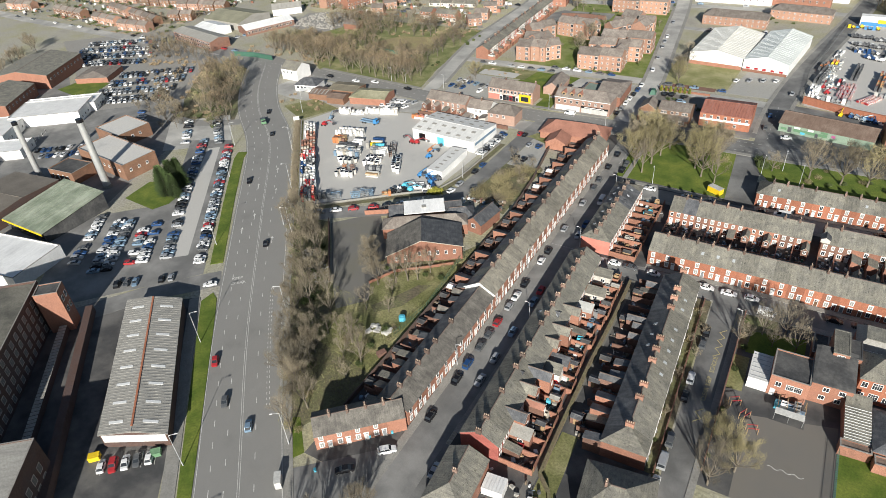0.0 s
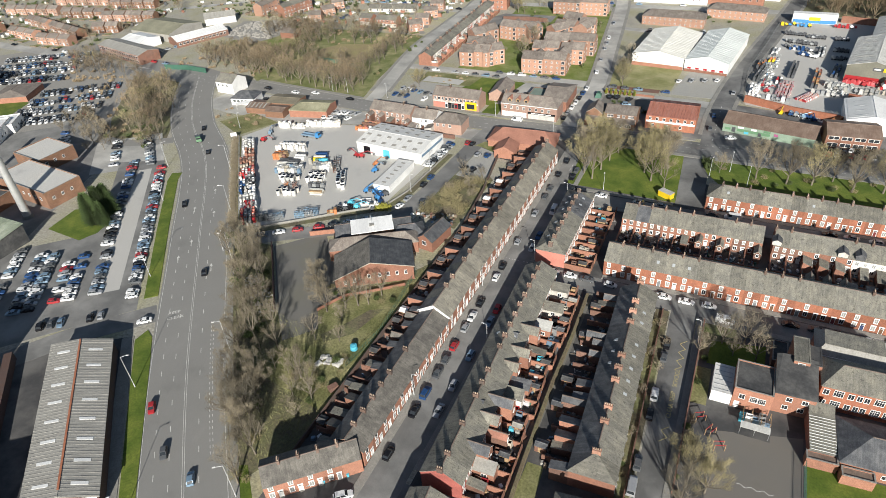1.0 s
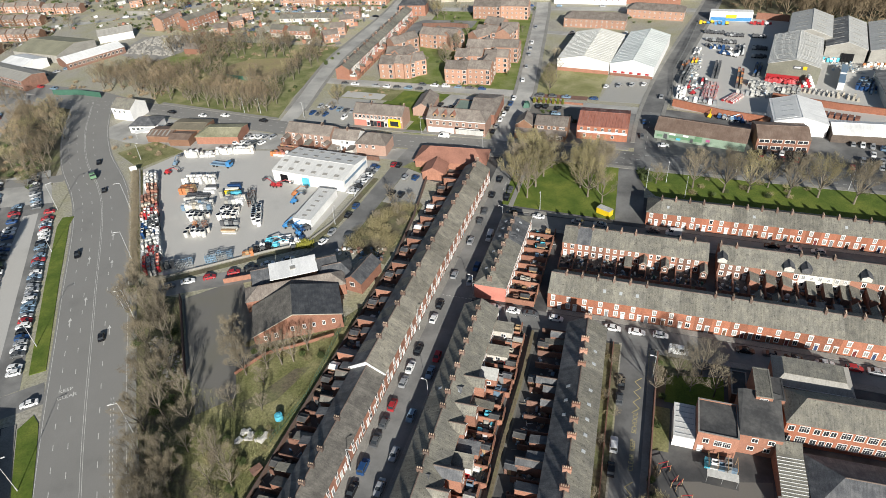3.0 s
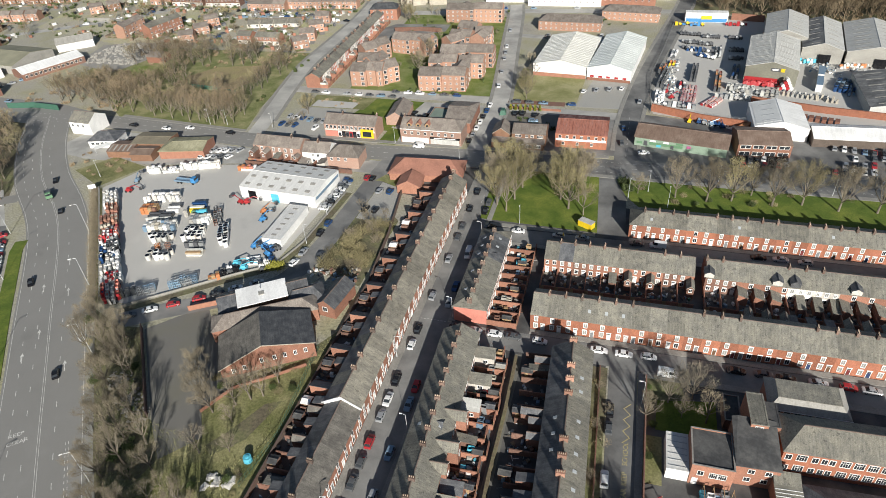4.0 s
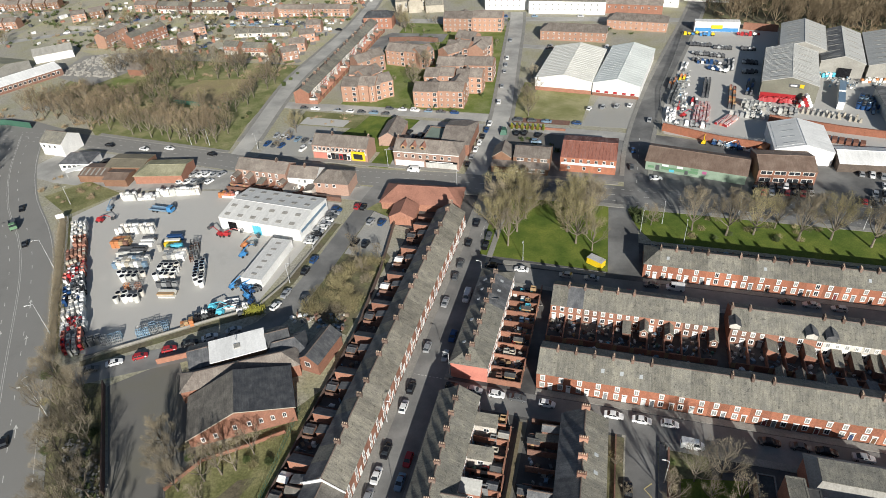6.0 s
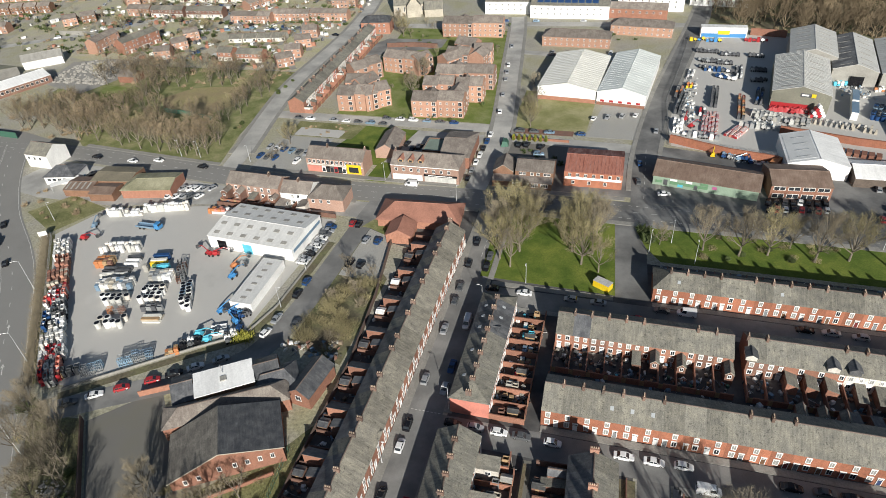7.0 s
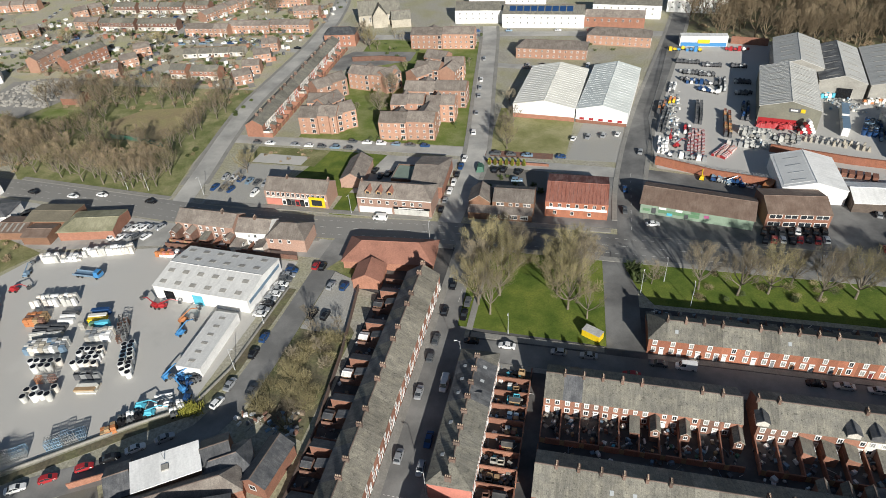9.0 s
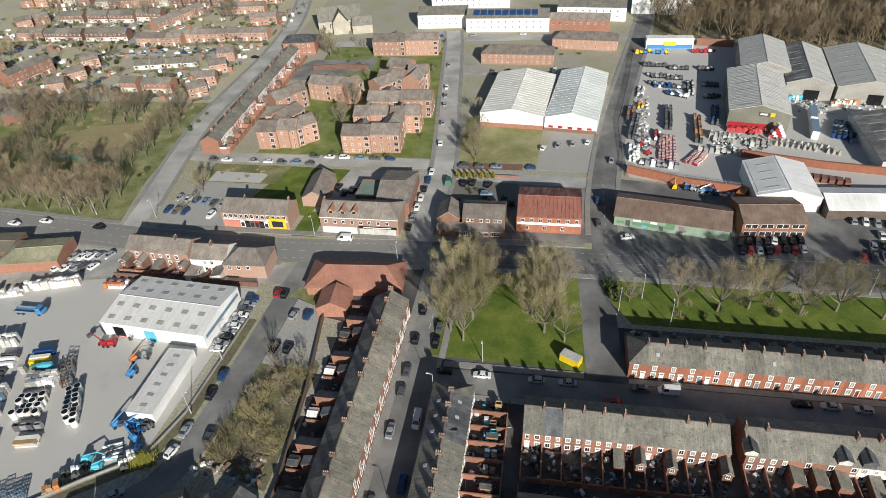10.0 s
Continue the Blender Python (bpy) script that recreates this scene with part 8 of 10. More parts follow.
def tree(kind, x, y, size=1.0, turn=0.0, label="", group=""):
    trunk, crown, words = TREES[kind]
    ob = tagged(new("tree", trunk), label or words, "tree", group)
    ob.matrix_basis = Matrix.Translation((x, y, 0.02)) @ Matrix.Rotation(turn, 4, "Z") @ Matrix.Scale(size, 4)
    part("crown", crown, [], ob)
    return ob


def grove(outline, count, kinds, seed, lo, hi, group, gap=3.0, label="", clear=None, joined=None):
    """Trees scattered over an outlined piece of ground."""
    r = random.Random(seed)
    xs, ys = [p[0] for p in outline], [p[1] for p in outline]
    done = []
    tries = 0
    while len(done) < count and tries < count * 60:
        tries += 1
        x, y = r.uniform(min(xs), max(xs)), r.uniform(min(ys), max(ys))
        if clear and ((x - clear[0]) / clear[2]) ** 2 + ((y - clear[1]) / clear[3]) ** 2 < 1:
            continue
        if inside(x, y, outline) and all((x - a) ** 2 + (y - b) ** 2 > gap * gap for a, b in done):
            done.append((x, y))
            kind, size, turn = r.choice(kinds), r.uniform(lo, hi), r.uniform(0, 6.28)
            if joined is None:
                tree(kind, x, y, size, turn, label, group)
            else:
                joined.append((kind, Matrix.Translation((x, y, 0.02)) @ Matrix.Rotation(turn, 4, "Z") @ Matrix.Scale(size, 4)))


BELT = [(-168, 150), (-152, 147), (-124, 119), (-110, 98), (-96, 82), (-88, 66), (-94, 64), (-112, 86), (-140, 122)]
grove(BELT, 36, ["thin", "tall", "thin", "upright", "broad", "small"], 21, 0.7, 1.0, "roadside tree belt", 4.6)
grove([(-152, 143), (-145, 144), (-122, 117), (-104, 96), (-88, 84), (-86, 92), (-104, 104), (-118, 114)], 18, ["thin", "small", "tall"], 22, 0.7, 0.95, "trees on the waste ground", 3.0)
for kind, x, y, size in (("broad", -109.5, 127.5, 0.85), ("broad", -104.6, 123.6, 0.8), ("thin", -100, 127.1, 1.0), ("tall", -97, 129.6, 0.85), ("thin", -94.3, 131.3, 0.95), ("thin", -92.4, 136.3, 0.9), ("broad", -114.5, 133, 0.8), ("small", -98, 122, 1.0), ("thin", -101, 112, 0.9), ("small", -94, 114, 0.9)):
    tree(kind, x, y, size, x, group="trees beside the church hall")
grove([(-74, 42), (-55, 52), (-60, 58), (-77, 48)], 8, ["broad", "thin", "small"], 24, 0.7, 0.9, "trees at the street's end", 2.6)
grove([(-116, 99), (-104, 90), (-95, 75), (-99, 72), (-111, 86)], 9, ["broad", "grey", "thin"], 241, 0.65, 0.9, "roadside tree belt", 3.6)
PARK = "trees on the park lawn"
for kind, x, y, size in (("wide", -53, 232, 1.1), ("wide", -47.5, 237, 1.15), ("broad", -54.5, 241, 1.0), ("wide", -46, 245.5, 1.0), ("wide", -53, 250, 1.15), ("broad", -44, 253, 0.9), ("tall", -49, 228.5, 0.9), ("wide", -50, 255, 0.9),
                         ("wide", -27.5, 234, 1.15), ("wide", -31, 240, 1.1), ("tall", -24.5, 240, 1.0), ("wide", -30, 247, 1.15), ("broad", -24, 249, 1.0), ("wide", -27, 254.5, 0.95), ("thin", -22, 231, 1.0)):
    tree(kind, x, y, size * 1.2, x * 1.7, group=PARK)
for kind, x, y, size in (("small", -4, 249, 1.15), ("broad", 9, 248.5, 1.0), ("broad", 19.5, 247.5, 1.1), ("wide", 28, 249.5, 1.1), ("broad", 41, 248.5, 1.15), ("wide", 51, 251, 1.15), ("broad", 62, 249, 1.1), ("broad", 74, 250, 1.1), ("wide", 86, 249, 1.1), ("broad", 35, 254.5, 0.8)):
    tree(kind, x, y, size * 1.18, x * 2.1, group="trees on the long lawn")
for kind, x, y, size in (("grey", 6, 152, 0.8), ("grey", 11.5, 154, 0.9), ("thin", 14.5, 147.5, 1.0), ("small", 9, 148, 1.0), ("wide", 3.4, 106, 0.95), ("grey", 2.4, 97, 1.0), ("wide", 7.0, 103, 0.9), ("small", 1.6, 112, 1.0), ("small", -10.5, 126, 0.5), ("small", -10.6, 140, 0.55), ("small", -10.4, 112, 0.5), ("small", -10.4, 152, 0.5), ("small", 1.4, 150, 0.7)):
    tree(kind, x, y, size, x * 2.9, group="trees round the school")
DEEP_WOOD = []
WOODLAND = "bare wood beside the cross road"
WOOD_KINDS = ["wood", "spire", "wood", "thicket"]
grove([(-306, 291), (-252, 281), (-190, 277), (-189, 292), (-252, 297), (-300, 306)], 58, WOOD_KINDS, 25, 0.9, 1.15, WOODLAND, 3.5)
grove([(-300, 306), (-258, 298), (-262, 312), (-296, 318)], 20, ["thicket", "wood"], 251, 0.8, 1.05, WOODLAND, 4.0, joined=DEEP_WOOD)
grove([(-262, 298), (-190, 293), (-191, 306), (-205, 310), (-238, 314), (-262, 312)], 14, WOOD_KINDS, 252, 0.8, 1.0, WOODLAND, 5, joined=DEEP_WOOD)
grove([(-202, 310), (-192, 308), (-197, 362), (-206, 360)], 11, ["wood", "thicket"], 253, 0.8, 1.0, WOODLAND, 5, joined=DEEP_WOOD)
grove([(-304, 342), (-290, 340), (-252, 346), (-204, 350), (-202, 366), (-300, 368)], 30, WOOD_KINDS, 254, 0.85, 1.1, WOODLAND, 4.6, joined=DEEP_WOOD)
grove([(-262, 318), (-250, 316), (-248, 346), (-262, 344)], 8, WOOD_KINDS, 255, 0.7, 0.95, WOODLAND, 4, joined=DEEP_WOOD)
ROADSIDE = "trees between car park and main road"
grove([(-272, 198), (-248, 198), (-262, 222), (-282, 244), (-300, 256), (-312, 248), (-292, 222)], 30, ["wood", "thicket", "spire"], 26, 0.85, 1.15, ROADSIDE, 3.4)
grove([(-392, 262), (-366, 250), (-332, 256), (-318, 262), (-352, 274), (-394, 280)], 22, ["wood", "thicket", "spire"], 261, 0.6, 0.85, ROADSIDE, 4, joined=DEEP_WOOD)
grove([(-268, 184), (-246, 190), (-250, 198), (-274, 196)], 6, ["thicket", "small"], 262, 0.5, 0.7, ROADSIDE, 4, joined=DEEP_WOOD)
verts, faces, slots, used = [], [], [], []
for kind, m in DEEP_WOOD:
    for mesh in TREES[kind][:2]:
        if mesh.materials[0] not in used:
            used.append(mesh.materials[0])
        base = len(verts)
        v = np.empty(len(mesh.vertices) * 3, dtype=np.float32)
        mesh.vertices.foreach_get("co", v)
        v = v.reshape(-1, 3) @ np.array(m.to_3x3()).T + np.array(m.translation)
        verts.extend(map(tuple, v.tolist()))
        faces.extend(tuple(i + base for i in p.vertices) for p in mesh.polygons)
        slots += [used.index(mesh.materials[0])] * len(mesh.polygons)
data = bpy.data.meshes.new("inner_wood")
data.from_pydata(verts, [], faces)
for m in used:
    data.materials.append(m)
data.polygons.foreach_set("material_index", slots)
tagged(new("inner_wood", data), "bare brown trees deep inside the wood and beyond", "wood", kind="stuff")
grove([sn(300, -84), sn(352, -92), sn(352, -120), sn(318, -100)], 18, ["broad", "small", "thin"], 27, 0.6, 0.9, "trees among the works", 4)
grove([sn(415, -196), sn(470, -196), sn(500, -215), sn(440, -240)], 16, ["broad", "thin"], 28, 0.7, 1.0, "trees beside the hospital", 5)
grove([(-163, 300), (-160, 274), (-156, 274), (-156, 300)], 4, ["wide", "small"], 29, 0.6, 0.8, "trees beside the shop parking", 3)
for kind, x, y, size in (("broad", -120, 352, 0.9), ("broad", -120, 372, 0.9), ("wide", -152, 436, 0.9), ("broad", -158, 444, 1.0), ("thin", -58, 346, 1.0), ("broad", -60, 338, 0.8), ("small", -63, 370, 1.2), ("broad", -240, 500, 1.0), ("broad", -300, 500, 1.0), ("wide", -285, 430, 0.8), ("broad", -246, 500, 0.9), ("wide", -350, 430, 0.9)):
    tree(kind, x, y, size, x, group="scattered bare trees")


def bush_shape(seed, radius, height, count, thick=0.03):
    r = random.Random(seed)
    s = Shape()
    for k in range(count):
        a, d = r.uniform(0, math.tau), radius * math.sqrt(r.random())
        base = Vector((math.cos(a) * d * 0.5, math.sin(a) * d * 0.5, 0.0))
        tip = Vector((math.cos(a) * d, math.sin(a) * d, height * (1 - 0.6 * (d / radius) ** 2) * r.uniform(0.4, 1.0)))
        s.spike(base, tip, thick)
        for j in range(3):
            p = base.lerp(tip, r.uniform(0.4, 0.95))
            s.spike(p, p + Vector((r.uniform(-1, 1), r.uniform(-1, 1), r.uniform(0, 1))) * 0.5, thick * 0.8)
    return s


BUSHES = {"brown": bush_shape(1, 1.9, 2.4, 110).mesh("bush", TWIG_YELLOW), "dense": bush_shape(2, 1.5, 1.8, 110).mesh("bush", TWIG), "evergreen": bush_shape(3, 1.5, 1.9, 150, 0.07).mesh("bush", LEAVES)}
BUSH_WORDS = {"brown": "tangled bush of bare yellow-brown stems", "dense": "dense bush of bare brown stems", "evergreen": "rough dark green evergreen bush"}


def bushes(outline, count, kinds, seed, lo, hi, group):
    r = random.Random(seed)
    xs, ys = [p[0] for p in outline], [p[1] for p in outline]
    n = 0
    while n < count:
        x, y = r.uniform(min(xs), max(xs)), r.uniform(min(ys), max(ys))
        if inside(x, y, outline):
            n += 1
            k = r.choice(kinds)
            ob = new("bush", BUSHES[k])
            ob.matrix_basis = Matrix.Translation((x, y, 0.0)) @ Matrix.Rotation(r.uniform(0, 6.28), 4, "Z") @ Matrix.Scale(r.uniform(lo, hi), 4)
            tagged(ob, BUSH_WORDS[k], "bush", group)


bushes([(-103, 184), (-88, 180), (-87, 212), (-101, 212)], 40, ["brown", "brown", "dense"], 31, 1.0, 2.0, "scrub beside the lane")
bushes([(-116, 98), (-104, 88), (-94, 73), (-98, 71), (-112, 86)], 12, ["dense", "brown"], 321, 0.9, 1.6, "undergrowth of the tree belt")
bushes(BELT, 22, ["dense", "brown", "evergreen"], 32, 0.7, 1.5, "undergrowth of the tree belt")
bushes([(-150, 143), (-145, 144), (-120, 116), (-88, 88), (-86, 112), (-104, 102)], 26, ["brown", "dense", "evergreen"], 33, 0.5, 1.1, "brambles on the waste ground")
bushes([(-112, 134), (-107, 129), (-88, 132), (-86, 144)], 14, ["brown", "evergreen"], 34, 0.5, 0.9, "bushes beside the church hall")
bushes([(-3, 246), (0, 243), (60, 250), (60, 256), (-8, 256)], 16, ["evergreen", "brown"], 36, 0.7, 1.0, "bushes on the long lawn")
bushes([(-12, 98), (-10.3, 98), (-10.3, 158), (-12, 158)], 14, ["evergreen", "brown"], 37, 0.4, 0.7, "front garden bushes")
bushes([(0.8, 98), (2.6, 98), (2.6, 156), (0.8, 156)], 14, ["evergreen", "brown", "dense"], 38, 0.5, 0.9, "hedge beside the school")
bushes([(-380, 440), (-200, 440), (-200, 520), (-380, 520)], 12, ["evergreen", "dense"], 39, 0.8, 1.6, "garden bushes of the estate")
bushes([(-340, 378), (-200, 376), (-200, 430), (-330, 430)], 10, ["evergreen", "dense"], 40, 0.8, 1.6, "garden bushes of the estate")
bushes([(-200, 378), (-188, 378), (-192, 300), (-186, 300)], 10, ["evergreen", "brown"], 41, 0.6, 1.0, "bushes at the wood's edge")


def conifer(x, y, size, seed):
    """A dense dark conifer: a tapered trunk and tiers of drooping sprays."""
    def make():
        r = random.Random(4)
        trunk = Shape().tube((0, 0, 0), (0, 0, 11.0), 0.28, 0.05, 7)
        spray = Shape()
        for k in range(2600):
            z = 0.8 + 11.0 * (k / 2600)
            reach = 4.0 * (1 - (z - 0.8) / 11.6) ** 0.42 * r.uniform(0.6, 1.08)
            a = r.uniform(0, math.tau)
            p = Vector((math.cos(a) * reach * 0.35, math.sin(a) * reach * 0.35, z))
            q = Vector((math.cos(a + 0.2) * reach, math.sin(a + 0.2) * reach, z + r.uniform(0.0, 0.9)))
            spray.spike(p, q, 0.17)
        return trunk.mesh("trunk", BARK), spray.mesh("crown", NEEDLES)
    trunk, crown = keep(("conifer",), make)
    ob = thing("conifer", "tall dense dark green conifer on a lawn", "tree", "tall conifers", "", Matrix.Translation((x, y, 0.03)) @ Matrix.Rotation(seed, 4, "Z") @ Matrix.Scale(size, 4))
    part("trunk", trunk, [], ob)
    part("crown", crown, [], ob)


for k, (s, n, size) in enumerate(((242.5, -81.5, 1.15), (245.5, -78.8, 1.2), (240, -77.5, 0.9), (249, -76.4, 1.1), (246.5, -83.4, 1.0), (252, -78.5, 0.9))):
    conifer(*sn(s, n), size, k)

# far wood on the hillside: one mesh
verts, faces = [], []
r = random.Random(77)
source = [bare_tree(90 + k, 12.0, 0.85, 260, 0.08, 6, 2, 0.22, 0.14) for k in range(4)]
packs = []
for wood, fine in source:
    v = np.array(wood.verts + fine.verts)
    n = len(wood.verts)
    packs.append((v, [tuple(f) for f in wood.faces] + [tuple(i + n for i in f) for f in fine.faces]))
count = 0
for k in range(430):
    x, y = r.uniform(24, 185), 452 + 150 * r.random() ** 1.3
    if y < 468 - 0.27 * (x - 24):
        continue
    v, f = packs[k % 4]
    a, size = r.uniform(0, 6.28), r.uniform(1.0, 1.5)
    c, s = math.cos(a) * size, math.sin(a) * size
    moved = np.stack([v[:, 0] * c - v[:, 1] * s + x, v[:, 0] * s + v[:, 1] * c + y, v[:, 2] * size], 1)
    verts.extend(map(tuple, moved.tolist()))
    faces.extend(tuple(i + count for i in face) for face in f)
    count += len(v)
data = bpy.data.meshes.new("far_wood")
data.from_pydata(verts, [], faces)
data.materials.append(TWIG_DARK)
tagged(new("far_wood", data), "dense bare brown wood beyond the depot", "wood", kind="stuff")
lot("wood_floor", [(22, 476), (60, 464), (200, 430), (320, 700), (60, 760)], EARTH, "brown leafy floor of the far wood", 0.03)

# rough grass and weeds: one mesh a patch
for outline, number, tall, seed, label in (([(-151, 146), (-143.5, 147), (-120, 118), (-86, 112), (-83, 82), (-92, 66), (-96, 66), (-166, 150)], 6000, 0.7, 1, "rough weeds and brambles under the trees"),
                                           ([(-92, 130), (-88, 118), (-90, 108), (-100, 92), (-84, 74), (-83.8, 158), (-88, 150), (-106, 131)], 3500, 0.5, 2, "rough grass behind the terrace")):
    r = random.Random(seed)
    s = Shape()
    xs, ys = [p[0] for p in outline], [p[1] for p in outline]
    while len(s.faces) < number * 3:
        x, y = r.uniform(min(xs), max(xs)), r.uniform(min(ys), max(ys))
        if inside(x, y, outline):
            s.spike((x, y, 0), (x + r.uniform(-0.5, 0.5), y + r.uniform(-0.5, 0.5), tall * r.uniform(0.4, 1.2)), 0.06)
    tagged(part("weeds", s, GRASS_DULL), label, "weeds", kind="stuff")

r = random.Random(61)
s = Shape()
for k in range(7000):
    f = r.random()
    x, y = -166 + (-216 + 166) * f + r.gauss(0, 0.9), 152.5 + (214 - 152.5) * f + r.gauss(0, 0.7)
    s.spike((x, y, 0), (x + r.uniform(-0.7, 0.7), y + r.uniform(-0.7, 0.7), r.uniform(0.6, 2.0)), 0.05)
tagged(part("hedge", s, TWIG), "ragged brown hedge between main road and depot yard", "hedge", kind="stuff")

# scattered garden trees of the estate
for kind, x, y, size in (("small", -300, 440, 0.9), ("small", -262, 404, 1.0), ("thicket", -268, 392, 0.5), ("small", -232, 402, 0.9), ("small", -244, 470, 1.0), ("thicket", -290, 470, 0.5), ("small", -318, 478, 1.0), ("wood", -212, 470, 0.6), ("small", -350, 480, 1.0), ("wood", -376, 444, 0.55), ("thicket", -392, 462, 0.5),
                         ("wood", -334, 512, 0.6), ("small", -300, 512, 1.0), ("wood", -240, 500, 0.6), ("wood", -410, 380, 0.7), ("thicket", -420, 392, 0.7), ("wood", -432, 300, 0.7), ("wood", -424, 308, 0.7), ("thicket", -436, 312, 0.6), ("wood", -460, 360, 0.7), ("wood", -416, 330, 0.6)):
    tree(kind, x, y, size, x, group="garden trees of the estate")
for kind, x, y, size in (("small", -92, 206, 0.9), ("small", -96, 211, 1.0), ("thin", -99, 216, 0.7), ("small", -90, 215, 0.8), ("small", -8.2, 145, 0.6), ("small", -8.2, 135, 0.55), ("thin", 0.6, 145, 0.9), ("wide", -58, 327, 0.9), ("broad", -51, 268, 0.6)):
    tree(kind, x, y, size, x, group="trees beside the streets")


def shrubs(outlines, seed, mat, label, per=34, thick=0.15):
    """Low leafy and twiggy clumps over several outlined pieces of ground, one mesh."""
    r = random.Random(seed)
    s = Shape()
    for outline, count, lo, hi in outlines:
        xs, ys = [p[0] for p in outline], [p[1] for p in outline]
        n = 0
        while n < count:
            x, y = r.uniform(min(xs), max(xs)), r.uniform(min(ys), max(ys))
            if not inside(x, y, outline):
                continue
            n += 1
            size = r.uniform(lo, hi)
            for k in range(per):
                a, d = r.uniform(0, 6.28), size * math.sqrt(r.random()) * 0.6
                b = r.uniform(0, 6.28)
                h = size * r.uniform(0.2, 0.9)
                p = (x + math.cos(a) * d, y + math.sin(a) * d, h * 0.3)
                s.spike(p, (p[0] + math.cos(b) * size * 0.45, p[1] + math.sin(b) * size * 0.45, h), size * thick)
    tagged(part("shrub_clump", s, mat), label, "shrubs", kind="stuff")


ESTATE_LAND = [(-390, 384), (-206, 376), (-198, 440), (-196, 520), (-400, 540)]
FLATS_LAND = [(-154, 327), (-80, 327), (-92, 450), (-156, 450)]
shrubs([(ESTATE_LAND, 300, 1.2, 2.8), (FLATS_LAND, 60, 1.0, 2.2), ([(-600, 296), (-410, 296), (-400, 460), (-580, 490)], 170, 1.5, 3.2), ([(-62, 294), (-40, 294), (-40, 309), (-62, 309)], 14, 1.0, 2.0), ([(-75, 440), (-12, 440), (-12, 452), (-75, 452)], 16, 1.2, 2.4),
        ([(-290, 190), (-250, 190), (-262, 214), (-300, 240)], 20, 1.2, 2.4), ([(-150, 145), (-120, 116), (-112, 98), (-100, 84), (-152, 148)], 16, 0.8, 1.6), ([(-10, 250), (-6, 250), (-6, 256), (-10, 256)], 5, 2.2, 3.4)], 401, LEAVES, "dark green garden shrubs among houses")
shrubs([(ESTATE_LAND, 150, 1.0, 2.2), ([(-335, 284), (-256, 280), (-262, 300), (-306, 312)], 40, 1.4, 2.6), ([(-300, 340), (-200, 348), (-200, 368), (-300, 368)], 40, 1.2, 2.4), ([(-248, 232), (-222, 222), (-206, 234), (-240, 244)], 14, 1.0, 2.0),
        ([(-163, 303), (-140, 303), (-134, 317), (-164, 317)], 12, 0.8, 1.6), ([(-394, 280), (-330, 256), (-300, 236), (-262, 200), (-290, 196), (-380, 250)], 60, 1.5, 2.8), ([(20, 470), (60, 462), (180, 436), (180, 470), (40, 500)], 60, 1.5, 3.2)], 402, TWIG_DARK, "tangled brown shrubs and brambles", 60, 0.06)

def garden_growth(outline, count, seed, lo, hi, green):
    """Small round garden trees and conifers, joined: bare ones of twigs, evergreen ones of short leafy sprays."""
    r = random.Random(seed)
    s = Shape()
    xs, ys = [p[0] for p in outline], [p[1] for p in outline]
    n = 0
    while n < count:
        x, y = r.uniform(min(xs), max(xs)), r.uniform(min(ys), max(ys))
        if not inside(x, y, outline):
            continue
        n += 1
        tall = r.uniform(lo, hi)
        wide = tall * r.uniform(0.28, 0.45)
        s.tube((x, y, 0), (x, y, tall * 0.5), tall * 0.03, tall * 0.015, 4, 0, False)
        for k in range(120 if green else 90):
            a, b, f = r.uniform(0, 6.28), r.uniform(-0.9, 1.0), r.uniform(0.55, 1.0)
            side = math.sqrt(max(0.0, 1 - b * b)) * wide * f
            p = (x + math.cos(a) * side * 0.6, y + math.sin(a) * side * 0.6, tall * (0.58 + 0.3 * b * f))
            q = (x + math.cos(a) * side + r.uniform(-0.3, 0.3), y + math.sin(a) * side + r.uniform(-0.3, 0.3), p[2] + tall * r.uniform(0.05, 0.14))
            s.spike(p, q, tall * (0.05 if green else 0.014))
    return s


for outline, count, seed in (([(-400, 384), (-206, 376), (-198, 440), (-196, 530), (-400, 545)], 150, 71), ([(-700, 290), (-410, 292), (-400, 470), (-660, 470)], 170, 72), ([(-154, 330), (-80, 330), (-92, 470), (-156, 460)], 30, 73)):
    tagged(part("garden_tree", garden_growth(outline, count, seed, 3.5, 7.5, False), TWIG), "small bare brown garden trees between the houses", "trees", kind="stuff")
    tagged(part("garden_tree", garden_growth(outline, count // 2, seed + 10, 1.8, 4.2, True), LEAVES), "small dark green garden trees and tall hedges", "trees", kind="stuff")


def clutter(outline, count, seed):
    """Sheds, tubs, garden tables and bins of far gardens, joined."""
    r = random.Random(seed)
    s = Shape()
    xs, ys = [p[0] for p in outline], [p[1] for p in outline]
    n = 0
    while n < count:
        x, y = r.uniform(min(xs), max(xs)), r.uniform(min(ys), max(ys))
        if not inside(x, y, outline):
            continue
        n += 1
        w, d, h, k = r.uniform(0.4, 1.5), r.uniform(0.4, 1.3), r.uniform(0.5, 2.2), r.randrange(5)
        a = r.uniform(0, 6.28)
        u, v = Vector((math.cos(a), math.sin(a))) * w, Vector((-math.sin(a), math.cos(a))) * d
        ring = [Vector((x, y)) + e * u + f * v for e, f in ((-1, -1), (1, -1), (1, 1), (-1, 1))]
        s.solid([(c.x, c.y, 0) for c in ring], [(c.x, c.y, h + (0.3 if j > 1 else 0)) for j, c in enumerate(ring)], k)
    return s


